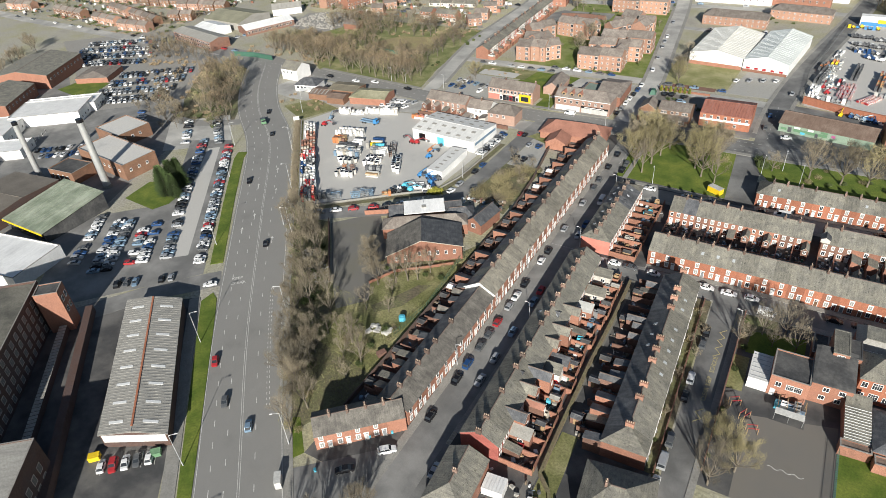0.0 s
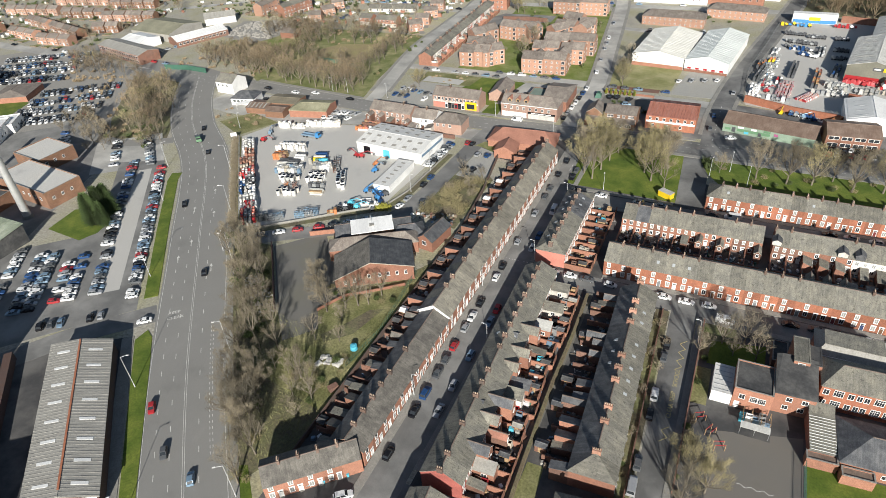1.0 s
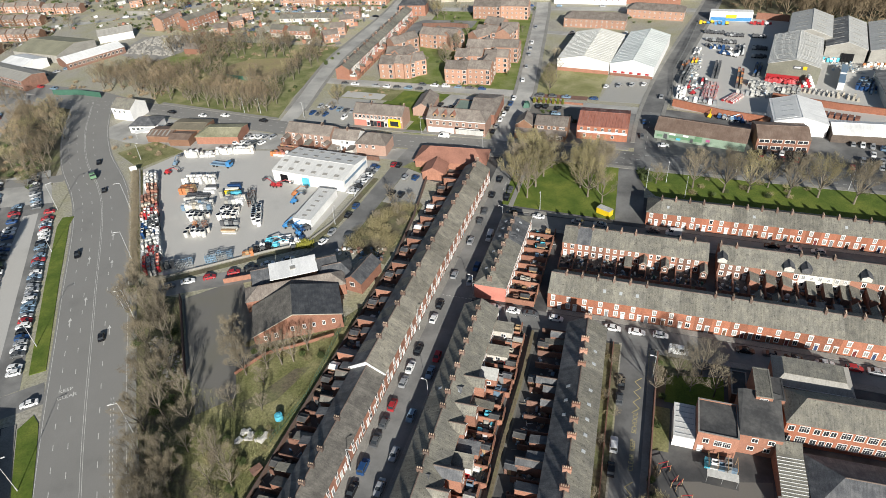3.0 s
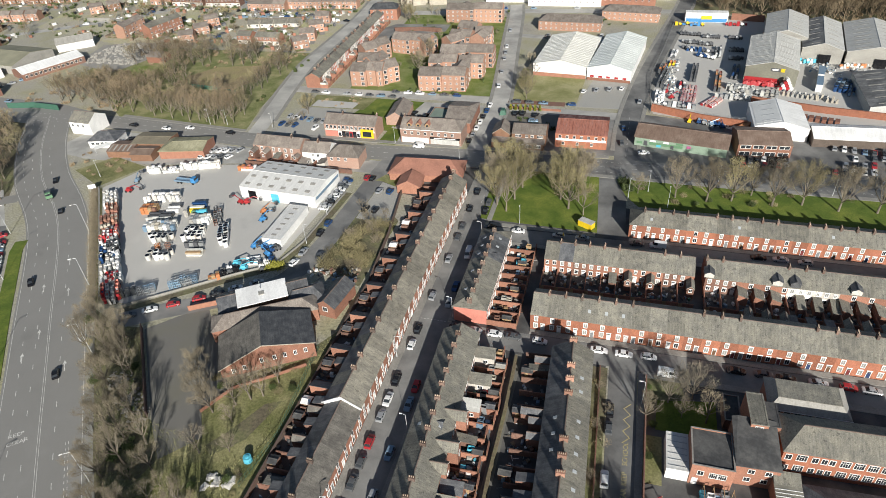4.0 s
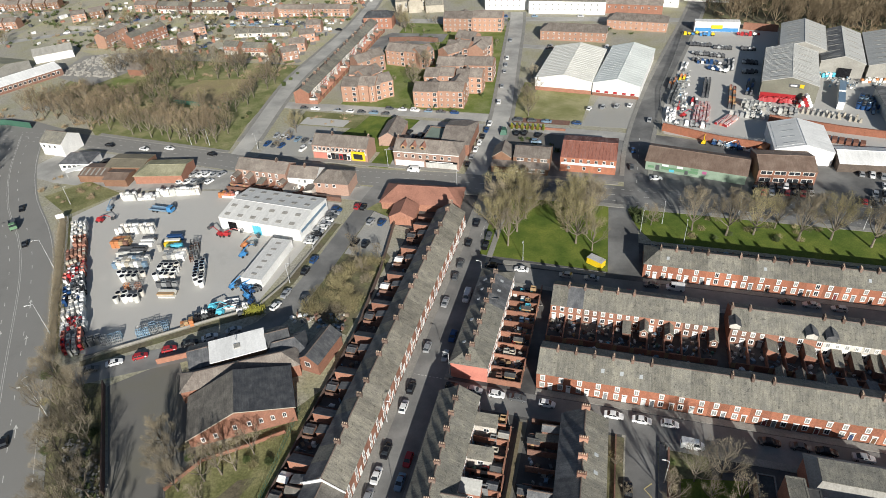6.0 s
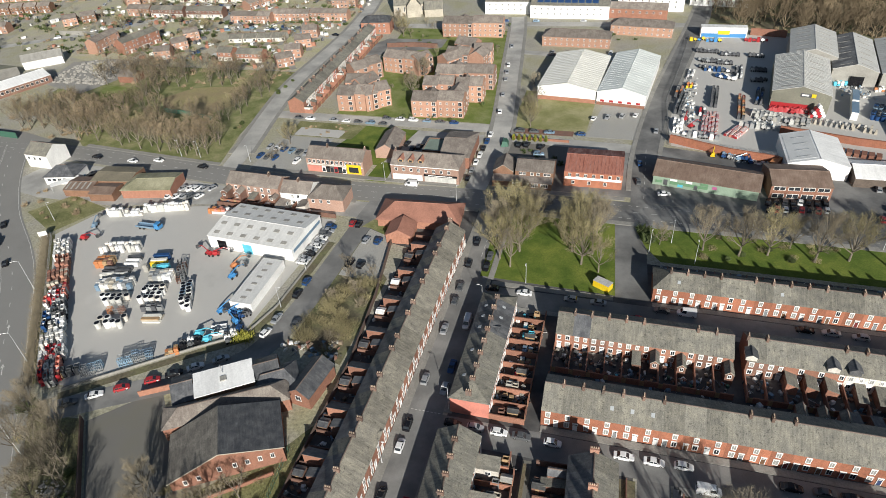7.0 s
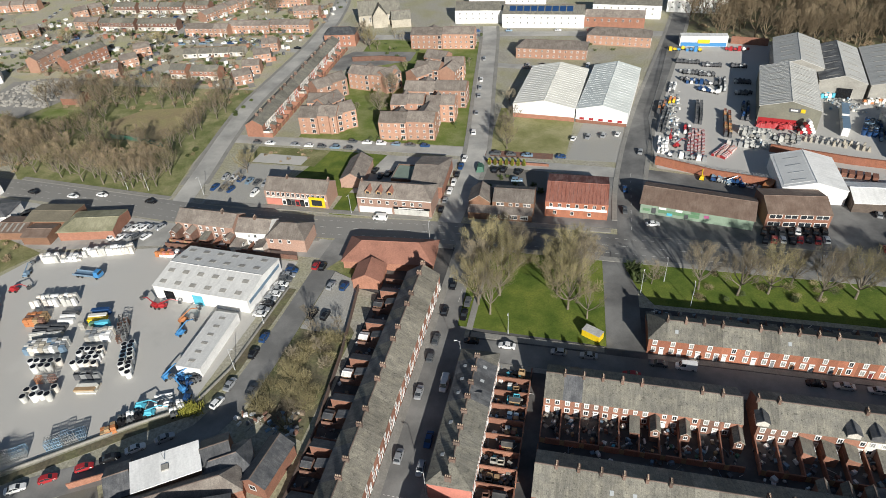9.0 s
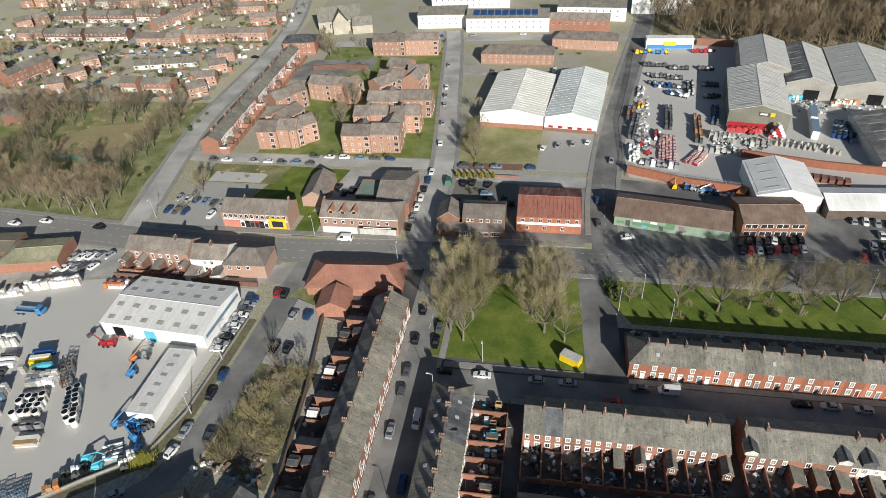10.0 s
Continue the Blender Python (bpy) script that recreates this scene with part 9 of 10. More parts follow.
def yard_odds(outline, count, seed):
    """Small things left about back yards, joined."""
    r = random.Random(seed)
    s = Shape()
    xs, ys = [p[0] for p in outline], [p[1] for p in outline]
    n = 0
    while n < count:
        x, y = r.uniform(min(xs), max(xs)), r.uniform(min(ys), max(ys))
        if not inside(x, y, outline):
            continue
        n += 1
        k, a = r.randrange(6), r.uniform(0, 6.28)
        if r.random() < 0.3:
            # a leaning plank or pole
            s.tube((x, y, 0.02), (x + math.cos(a) * r.uniform(0.8, 2.2), y + math.sin(a) * r.uniform(0.8, 2.2), r.uniform(0.05, 0.9)), 0.07, 0.06, 4, k)
            continue
        w, d, h = r.uniform(0.15, 0.7), r.uniform(0.15, 0.55), r.uniform(0.2, 1.1)
        u, v = Vector((math.cos(a), math.sin(a))) * w, Vector((-math.sin(a), math.cos(a))) * d
        ring = [Vector((x, y)) + e * u + f * v for e, f in ((-1, -1), (1, -1), (1, 1), (-1, 1))]
        top = [Vector((x, y)) + (c - Vector((x, y))) * r.uniform(0.7, 1.0) for c in ring]
        s.solid([(c.x, c.y, 0) for c in ring], [(c.x, c.y, h) for c in top], k)
    return s


for outline, count, seed in (([(-31, 189), (13, 189), (13, 197), (-31, 197)], 170, 83), ([(16, 188.5), (78, 188.5), (78, 196), (16, 196)], 230, 84), ([(-83, 82), (-75.5, 82), (-75.5, 236), (-83, 236)], 420, 85), ([(-42.5, 82), (-33.5, 82), (-34, 158), (-43, 158)], 260, 86),
                             ([(-28, 95), (-20.5, 95), (-23.5, 158), (-31, 158)], 220, 87), ([(-5, 230), (84, 230), (84, 237), (-5, 237)], 160, 88), ([(-43, 170), (-35, 170), (-35, 208), (-43, 208)], 130, 89), ([(-31, 182), (72, 182), (72, 187.5), (-31, 187.5)], 160, 90), ([(-52, 60), (-24, 60), (-24, 80), (-52, 78)], 90, 92), ([(-105, 180), (-88, 178), (-88, 186), (-104, 184)], 80, 93)):
    tagged(part("yard_clutter", yard_odds(outline, count, seed), [WHITE, FENCE_WOOD, PAINTS["grey"], PAINTS["light blue"], BRICK_OLD, FIBRE]), "bins, tubs, planks and odds and ends in the back yards", "clutter", kind="stuff")
for outline, count, seed in (([(74, 378), (88, 376), (86, 392), (74, 394)], 90, 94), ([(92, 372), (118, 366), (118, 384), (92, 388)], 140, 95), ([(34, 340), (52, 338), (52, 352), (34, 354)], 90, 96), ([(4, 340), (10, 340), (14, 392), (8, 392)], 110, 97), ([(23, 309), (36, 307.5), (37, 310), (23, 312)], 50, 98)):
    tagged(part("goods_clutter", yard_odds(outline, count, seed), [WHITE, METAL, PAINTS["grey"], PAINTS["light blue"], GREY_SHEET, CREAM]), "sacks, frames and loose goods lying about the depot", "goods", kind="stuff")
CLUTTER_MATS = [WHITE, FENCE_WOOD, GREY_SHEET, BRICK, SLATE_DARK_AND_SHADED]
for outline, count, seed in ((ESTATE_LAND, 420, 81), ([(-620, 292), (-410, 292), (-400, 460), (-600, 470)], 300, 82)):
    tagged(part("garden_clutter", clutter(outline, count, seed), CLUTTER_MATS), "sheds, bins and odds and ends in the estate gardens", "clutter", kind="stuff")
# gorse at the depot yard's corner
r = random.Random(91)
s = Shape()
for k in range(700):
    x, y = -117.4 + r.gauss(0, 1.5), 181.6 + r.gauss(0, 1.0)
    s.spike((x, y, r.uniform(0, 0.9)), (x + r.uniform(-0.5, 0.5), y + r.uniform(-0.5, 0.5), r.uniform(0.8, 2.0)), 0.12)
tagged(new("gorse_bush", s.mesh("gorse_bush", GORSE)), "yellow-green bush at the depot yard's corner", "bush")

# pale broken rubble along the church lot's wall
r = random.Random(9)
s = Shape()
for k in range(260):
    f = r.random()
    x, y = -136 + 15 * f + r.uniform(-4, 1.5), 128.5 - 11 * f + r.uniform(-2, 2)
    w = r.uniform(0.15, 0.5)
    s.solid([(x - w, y - w * 0.7, 0), (x + w * 0.8, y - w, 0), (x + w, y + w * 0.7, 0), (x - w * 0.8, y + w, 0)], [(x - w * 0.6, y - w * 0.5, w * 0.8), (x + w * 0.5, y - w * 0.6, w * 0.6), (x + w * 0.7, y + w * 0.4, w * 0.9), (x - w * 0.5, y + w * 0.6, w * 0.7)])
tagged(part("rubble", s, GRAVEL), "pale broken rubble tipped beside a dark wall", "rubble", kind="stuff")
r = random.Random(10)
s = Shape()
for k in range(320):
    x, y = r.uniform(-334, -296), r.uniform(342, 376)
    w = r.uniform(0.3, 1.3)
    s.solid([(x - w, y - w * 0.7, 0), (x + w * 0.8, y - w, 0), (x + w, y + w * 0.7, 0), (x - w * 0.8, y + w, 0)], [(x - w * 0.6, y - w * 0.5, w * 0.8), (x + w * 0.5, y - w * 0.6, w * 0.6), (x + w * 0.7, y + w * 0.4, w * 0.9), (x - w * 0.5, y + w * 0.6, w * 0.7)])
tagged(part("rubble", s, GRAVEL), "heaps of pale rubble in a demolition yard", "rubble", kind="stuff")

# ---- street lamps, signs, small fixtures ----
def street_lamp(x, y, turn, height=11.5, arm=1.6, group="tall street lamps"):
    """A tapered steel pole with one arm that reaches out along turn."""
    def make():
        ob = thing("street_lamp", "tall grey steel street lamp with one arm" if height > 9 else "grey steel street lamp beside the footway", "street lamp", group)
        part("pole", Shape().tube((0, 0, 0), (0, 0, height), 0.1, 0.055, 8).tube((0, 0, 0.002), (0, 0, 1.4), 0.14, 0.14, 8), POLE, ob)
        part("arm", Shape().tube((0, 0, height - 0.03), (arm, 0, height + 0.25), 0.06, 0.05, 6), POLE, ob)
        part("lamp_head", Shape().box(arm - 0.1, arm + 0.6, -0.13, 0.13, height + 0.18, height + 0.3), WHITE, ob)
        return ob
    return place(("lamp", height, arm, group), make, pose(x, y, 0.05, 0, 0, turn))


for s, n, turn in ((104, -53.9, 0), (148, -55.7, 0), (200, -57, 0), (252, -57.4, 0), (283, -58, 0), (66, -52.4, 0), (104.8, -28.6, 180), (154, -30.2, 180), (200, -29.8, 180), (234, -30.6, 180), (270, -31, 180), (60, -30.4, 180)):
    street_lamp(*sn(s, n), ANGLE - 90 + turn)
for x, y, turn in ((-7.3, 244, 80), (6.3, 240.8, 90), (-0.4, 250.6, 90), (-42.9, 221.5, -90), (-106.4, 272.6, -90), (-74.1, 259.2, 90), (-201, 276.4, -90), (-168, 277, -90), (-192, 276.9, -90), (-53.6, 170.2, 180), (-53.6, 128, 180), (-53.6, 208.8, 180),
                   (-64.6, 152, 0), (-64.6, 104, 0), (-112.6, 196, 0), (-112.8, 214, 0), (-220.5, 223, 0), (-0.2, 150, 180), (24, 258.8, 90), (62, 258.8, 90), (-158, 138, 60)):
    street_lamp(x, y, turn, 7.8, 0.9, "street lamps")


def bars(name, label, line, h, mat, gap=0.6):
    """An open steel fence: upright bars and two rails, one mesh."""
    s = Shape()
    for (x0, y0), (x1, y1) in zip(line, line[1:]):
        length = math.hypot(x1 - x0, y1 - y0)
        n = max(1, int(length / gap))
        for k in range(n):
            f = k / n
            x, y = x0 + (x1 - x0) * f, y0 + (y1 - y0) * f
            s.box(x - 0.025, x + 0.025, y - 0.025, y + 0.025, 0, h)
        ribbon(s, [(x0, y0), (x1, y1)], 0.06, h * 0.85, 0, 0.07)
        ribbon(s, [(x0, y0), (x1, y1)], 0.06, h * 0.2, 0, 0.07)
    return tagged(part(name, s, mat), label, "fence", kind="stuff")


bars("railing", "dark steel bar fence of the depot", [(-0.6, 319), (-1.0, 362), (5, 400), (12, 452)], 2.2, PAINTS["grey"], 0.5)
bars("railing", "green steel bar fence of the playground", [(26.4, 92), (26.4, 119)], 2.4, FENCE_GREEN)
bars("railing", "green steel bar fence behind the terrace", [(-86.8, 106), (-84.6, 121), (-87.3, 151)], 2.0, FENCE_GREEN, 1.2)
bars("railing", "grey steel bar fence of the depot yard", [(-164.5, 154.6), (-213.6, 214.2)], 1.8, METAL, 0.6)
wall_run("wall", "low orange brick wall beside the lane", [(-64.5, 315), (-40, 314.6)], 1.1, BRICK)
bars("railing", "bluish steel mesh fence on the depot wall", [(0, 322.2), (21, 313.8), (38.4, 310.1)], 4.6, METAL, 0.45)
wall_run("wall", "low orange brick wall below the church hall", [(-107.7, 122.8), (-103.5, 131.6), (-94.4, 138.2), (-87.8, 143.6)], 1.0, BRICK)


def container(x, y, turn, label, mat, L=5.6, W=2.4, H=2.5, top=None):
    ob = thing("container", label, "container", at=pose(x, y, 0.06, 0, 0, turn))
    s = Shape().box(-L / 2, L / 2, -W / 2, W / 2, 0.1, H)
    part("body", s, mat, ob)
    part("roof", Shape().box(-L / 2 - 0.03, L / 2 + 0.03, -W / 2 - 0.06, W / 2 + 0.06, H + 0.003, H + 0.1), top or mat, ob)
    part("door", Shape().box(L / 2 + 0.002, L / 2 + 0.06, -W / 2 + 0.1, W / 2 - 0.1, 0.2, H - 0.1), mat, ob)
    return ob


container(-20.3, 224.0, -28, "yellow steel container with grey top on the park lawn", PAINTS["yellow"], 5.2, 2.6, 2.3, GREY_SHEET)
container(37.6, 308, 60, "orange steel container beside the depot", PAINTS["orange"], 6, 2.5, 2.6)
for x, y in ((77.4, 371.6), (74.4, 358.2)):
    container(x, y, 78, "long white lorry trailer with blue panels in the depot", WHITE_SHEET, 11.5, 2.6, 3.6, PAINTS["light blue"])
container(-129.5, 36.5, 45, "yellow steel skip beside the warehouse", PAINTS["yellow"], 2.6, 1.8, 1.4)
container(-116.6, 44.6, 45, "green steel skip beside the warehouse", PAINTS["green"], 2.4, 1.8, 1.3)
container(-83.6, 52.6, 130, "grey site cabin beside the main road", GREY_SHEET, 3.2, 1.5, 2.4)
container(-85.6, 97.8, 60, "dull rusty skip on the waste ground", BRICK_OLD, 2.6, 1.6, 1.2)
for k in range(6):
    container(62.8 + 2.4 * k, 322.0 - 0.55 * k, 76, "rusty brown steel bin in a row", material("rusty bin", (0.2, 0.09, 0.06), 0.8) if k == 0 else bpy.data.materials["rusty bin"], 3.4, 1.7, 1.6)
board = thing("sign_board", "plain white road sign board on posts", "sign", at=pose(-214.5, 211.8, 0.05, 0, 0, 38))
part("panel", Shape().box(-1.4, 1.4, -0.05, 0.05, 1.6, 3.4), WHITE, board)
for x in (-1.1, 1.1):
    part("post", Shape().tube((x, 0.1, 0), (x, 0.1, 3.3), 0.06, 0.06, 6), POLE, board)


def wheelie_bin(x, y, turn, mat, word):
    def make():
        ob = tagged(new("wheelie_bin", Shape().solid([(-0.22, -0.25, 0.05), (0.22, -0.25, 0.05), (0.22, 0.25, 0.05), (-0.22, 0.25, 0.05)], [(-0.3, -0.33, 1.0), (0.3, -0.33, 1.0), (0.3, 0.33, 1.0), (-0.3, 0.33, 1.0)]).mesh("wheelie_bin", mat)),
                    "%s plastic wheelie bin in a back yard" % word, "bin", "wheelie bins")
        part("lid", Shape().box(-0.32, 0.32, -0.36, 0.34, 1.004, 1.08), mat, ob)
        return ob
    return place(("bin", word), make, pose(x, y, 0.03, 0, 0, turn))


r = random.Random(8)
BINS = (("blue", PAINTS["teal"]), ("brown", TIMBER), ("black", PAINTS["black"]), ("green", FENCE_GREEN))
for k in range(17):
    for j in range(2):
        word, mat = r.choice(BINS)
        wheelie_bin(r.uniform(-41.6, -35), 160 - 4.5 * k - r.uniform(2.6, 4.1), r.uniform(0, 360), mat, word)
for k in range(9):
    for j in range(2):
        word, mat = r.choice(BINS)
        wheelie_bin(r.uniform(-42, -36), 208.5 - 4.33 * k - r.uniform(0.8, 3.6), r.uniform(0, 360), mat, word)
for k in range(10):
    word, mat = r.choice(BINS)
    wheelie_bin(13 - 4.4 * k - r.uniform(0.8, 1.8), r.uniform(189, 192), r.uniform(0, 360), mat, word)
for x, y in ((-74.9, 70.6), (-72.1, 73.0), (-67.9, 76.6), (-78.1, 59.1)):
    wheelie_bin(x, y, 40, PAINTS["teal"], "blue")


def garden_shed(x, y, turn, w, d, h, wall, top, label):
    ob = thing("shed", label, "shed", "yard sheds", "", pose(x, y, 0.03, 0, 0, turn))
    part("wall", walls(w, d, h, h + 0.35), wall, ob)
    part("roof", roof(w, d, h, h + 0.35, over=0.12, side=0.12, thick=0.07), top, ob)
    part("door", Shape().box(w * 0.3, w * 0.3 + 0.8, -0.05, 0.01, 0.05, 1.8), TIMBER, ob)


for k in (1, 3, 4, 7, 9, 12, 14):
    garden_shed(-37.2, 160 - 4.5 * k - 3.2, 0, 2.4, 1.9, 2.0, r.choice((TIMBER, BRICK_OLD, WHITE)), r.choice((SLATE_DARK_AND_SHADED, FELT, FIBRE)), "small shed with felt roof in a back yard")
for k in (2, 5, 8):
    garden_shed(-39.2, 208.5 - 4.33 * k - 3.0, 0, 2.6, 1.8, 2.0, TIMBER, FELT, "small timber shed with felt roof in a walled yard")
for k in (1, 4, 6, 10, 13):
    garden_shed(-30.4, 94 + 4.4 * k + 1.0, 0, 2.8, 2.2, 2.1, BRICK_OLD, r.choice((SLATE_DARK_AND_SHADED, FELT)), "small brick shed with dark roof behind the terrace")
for k in range(0, 24, 3):
    garden_shed(-82.6, 129 + 4.5 * k + 0.8, 0, 2.4, 2.6, 2.1, BRICK_OLD, r.choice((SLATE_DARK_AND_SHADED, FIBRE, WHITE_SHEET)), "small outhouse with mono roof in a back yard")
for k in range(1, 11, 3):
    garden_shed(-82.6, 80.5 + 4.4 * k + 0.8, 0, 2.2, 2.4, 2.0, BRICK_OLD, FELT, "small outhouse with felt roof in a back yard")
# gabled dormers with white fronts
for x, y, z, turn, front in ((16.8, 199.6, 5.5, 180, RENDER), (35.0, 199.6, 5.5, 180, RENDER), (39.6, 199.6, 5.5, 180, SLATE_DARK_AND_SHADED), (55, 199.6, 5.5, 180, RENDER), (-45.6, 193.5, 5.4, 90, RENDER), (-44.6, 128, 5.6, 90, SLATE_DARK_AND_SHADED), (-44.6, 103, 5.6, 90, SLATE_DARK_AND_SHADED)):
    ob = thing("dormer", "gabled roof dormer with white front and dark slates", "dormer", "roof dormers", "", pose(x, y, z, 0, 0, turn))
    part("cheek", walls(3.0, 2.6, 1.3, 2.0), front, ob, "", pose(1.3, 0, 0, 0, 0, 90))
    part("roof", roof(3.0, 2.6, 1.3, 2.0, over=0.2, side=0.25), SLATE_DARK_AND_SHADED, ob, "", pose(1.3, 0, 0, 0, 0, 90))
    window(ob, 0, -0.02, 0.3, 0, 1.9, 1.0, "plain", True)
tank = thing("water_tank", "bright blue plastic tank on the waste ground", "tank", at=pose(-88.3, 112.8, 0.02))
part("body", Shape().tube((0, 0, 0), (0, 0, 1.5), 1.1, 1.0, 14), PAINTS["teal"], tank)
part("lid", Shape().tube((0, 0, 1.504), (0, 0, 1.7), 0.5, 0.45, 10), PAINTS["teal"], tank)
r = random.Random(3)
for k in range(22):
    s = Shape()
    w = r.uniform(0.4, 1.1)
    s.solid([(-w, -w * 0.7, 0), (w * 0.8, -w, 0), (w, w * 0.7, 0), (-w * 0.8, w, 0)], [(-w * 0.6, -w * 0.5, w * 0.6), (w * 0.5, -w * 0.6, w * 0.5), (w * 0.7, w * 0.4, w * 0.7), (-w * 0.5, w * 0.6, w * 0.5)])
    tagged(part("rubble_block", s, CONCRETE, None, "", pose(-92.3 + r.uniform(-3, 3), 105.8 + r.uniform(-2, 2), 0.0, 0, 0, r.uniform(0, 360))), "pale lump of concrete rubble on waste ground", "rubble", "rubble heap")

# ---- goods in the depot yards ----


def unit(kind, mat):
    """The mesh of one stored unit, standing on its base."""
    def make():
        s = Shape()
        if kind == "slab":
            s.solid([(-0.6, -0.45, 0), (0.6, -0.45, 0), (0.6, 0.45, 0), (-0.6, 0.45, 0)], [(-0.5, -0.36, 2.1), (0.5, -0.36, 2.1), (0.5, 0.36, 2.1), (-0.5, 0.36, 2.1)])
        elif kind == "drum":
            s.tube((0, 0, 0), (0, 0, 1.7), 0.72, 0.85, 14)
            s.tube((0, 0, 1.704), (0, 0, 1.72), 0.68, 0.68, 14, 1)
        elif kind == "crate":
            s.box(-0.58, 0.58, -0.48, 0.48, 0, 0.12).box(-0.55, 0.55, -0.45, 0.45, 0.122, 0.95, 0, 0.04)
        elif kind == "machine":
            s.box(-0.8, 0.8, -0.5, 0.5, 0.3, 0.9).box(-0.75, 0.2, -0.45, 0.45, 0.902, 1.4, 0, 0.12).box(0.3, 0.7, -0.3, 0.3, 0.902, 1.15)
            for x in (-0.5, 0.5):
                s.tube((x, -0.56, 0.3), (x, 0.56, 0.3), 0.3, 0.3, 8, 1)
        elif kind == "rack":
            outer, inner = ((-0.75, -0.55), (0.75, -0.55), (0.75, 0.55), (-0.75, 0.55)), ((-0.62, -0.42), (0.62, -0.42), (0.62, 0.42), (-0.62, 0.42))
            s.verts = [(x, y, 0.0) for x, y in outer] + [(x * 0.9, y * 0.9, 1.7) for x, y in outer] + [(x * 0.9, y * 0.9, 1.7) for x, y in inner] + [(x, y, 0.25) for x, y in inner]
            s.faces = [(3, 2, 1, 0), (12, 13, 14, 15)] + [(b * 4 + k, b * 4 + (k + 1) % 4, b * 4 + 4 + (k + 1) % 4, b * 4 + 4 + k) for b in range(3) for k in range(4)]
            s.mats = [0] * len(s.faces)
        elif kind == "stack":
            # a pallet with several uneven layers
            r = random.Random(7)
            s.tower([(0.6, 0.5, 0.0, 0, 0), (0.6, 0.5, 0.12, 0, 0)] + [(a - c, b - c, 0.14 + 0.36 * k + up, e, e) for k, e in enumerate([r.uniform(-0.08, 0.08) for _ in range(5)])
                                                                     for a, b, c, up in ((0.62, 0.52, 0.0, 0.0), (0.62, 0.52, 0.0, 0.31), (0.62, 0.52, 0.09, 0.32), (0.62, 0.52, 0.09, 0.35))])
        elif kind == "bundle":
            ring = []
            for k in range(4):
                for a in (-90, -30, 30):
                    ring.append((0.18 + 0.18 * (3 - k) + 0.17 * math.cos(radians(a)), 0.18 + 0.31 * k + 0.17 * math.sin(radians(a))))
            ring += [(-y, z) for y, z in reversed(ring)]
            s.solid([(-2.1, y, z) for y, z in ring], [(2.1, y, z) for y, z in ring])
        elif kind == "cage":
            # an open frame with bars
            for x in (-0.7, -0.23, 0.23, 0.7):
                for y in (-0.5, 0.5):
                    s.box(x - 0.05, x + 0.05, y - 0.05, y + 0.05, 0, 1.7)
            for z in (0.1, 0.85, 1.6):
                for y in (-0.5, 0.5):
                    s.box(-0.7, 0.7, y - 0.045, y + 0.045, z, z + 0.09)
                for x in (-0.7, 0.7):
                    s.box(x - 0.045, x + 0.045, -0.5, 0.5, z + 0.002, z + 0.088)
        elif kind == "lift":
            # a folded scissor lift: base, crossed arms, platform with rails
            s.tower([(1.0, 0.4, 0.25, 0, 0), (1.0, 0.4, 0.6, 0, 0), (0.8, 0.3, 0.6, 0, 0), (0.25, 0.25, 0.9, 0, 0), (0.8, 0.3, 1.2, 0, 0), (1.0, 0.45, 1.2, 0, 0), (1.0, 0.45, 2.2, 0, 0), (0.93, 0.38, 2.2, 0, 0), (0.93, 0.38, 1.3, 0, 0)])
            for x in (-0.65, 0.65):
                s.tube((x, -0.48, 0.25), (x, 0.48, 0.25), 0.25, 0.25, 8, 1)
        elif kind == "striped":
            n = 9
            for k in range(n + 1):
                x = -2.4 + 4.8 * k / n
                s.verts += [(x, -0.5, 0), (x, 0.5, 0), (x, 0.42, 0.7), (x, -0.42, 0.7)]
            for k in range(n):
                s.faces += [(4 * k + a, 4 * k + (a + 1) % 4, 4 * k + 4 + (a + 1) % 4, 4 * k + 4 + a) for a in range(4)]
                s.mats += [k % 2] * 4
            s.faces += [(3, 2, 1, 0), (4 * n, 4 * n + 1, 4 * n + 2, 4 * n + 3)]
            s.mats += [0, 0]
            return s.mesh("unit", mat, WHITE)
        elif kind == "plank":
            s.box(-2.4, 2.4, -0.55, 0.55, 0.0, 0.38, 0, 0.03)
        elif kind == "pipe":
            s.tube((-2.0, 0, 0.3), (2.0, 0, 0.3), 0.3, 0.3, 10)
        elif kind == "block":
            s.solid([(-0.5, -0.7, 0), (0.5, -0.7, 0), (0.5, 0.7, 0), (-0.5, 0.7, 0)], [(-0.25, -0.5, 1.5), (0.25, -0.5, 1.5), (0.25, 0.5, 1.5), (-0.25, 0.5, 1.5)])
        return s.mesh("unit", mat, PAINTS["black"])
    return keep(("unit", kind, mat.name), make)


PART_NAME = {"slab": "barrier", "drum": "drum", "crate": "crate", "machine": "machine", "rack": "stillage", "plank": "plank", "pipe": "pipe", "block": "block", "stack": "pallet", "bundle": "pipe_rack", "cage": "cage", "lift": "scissor_lift", "striped": "barrier"}


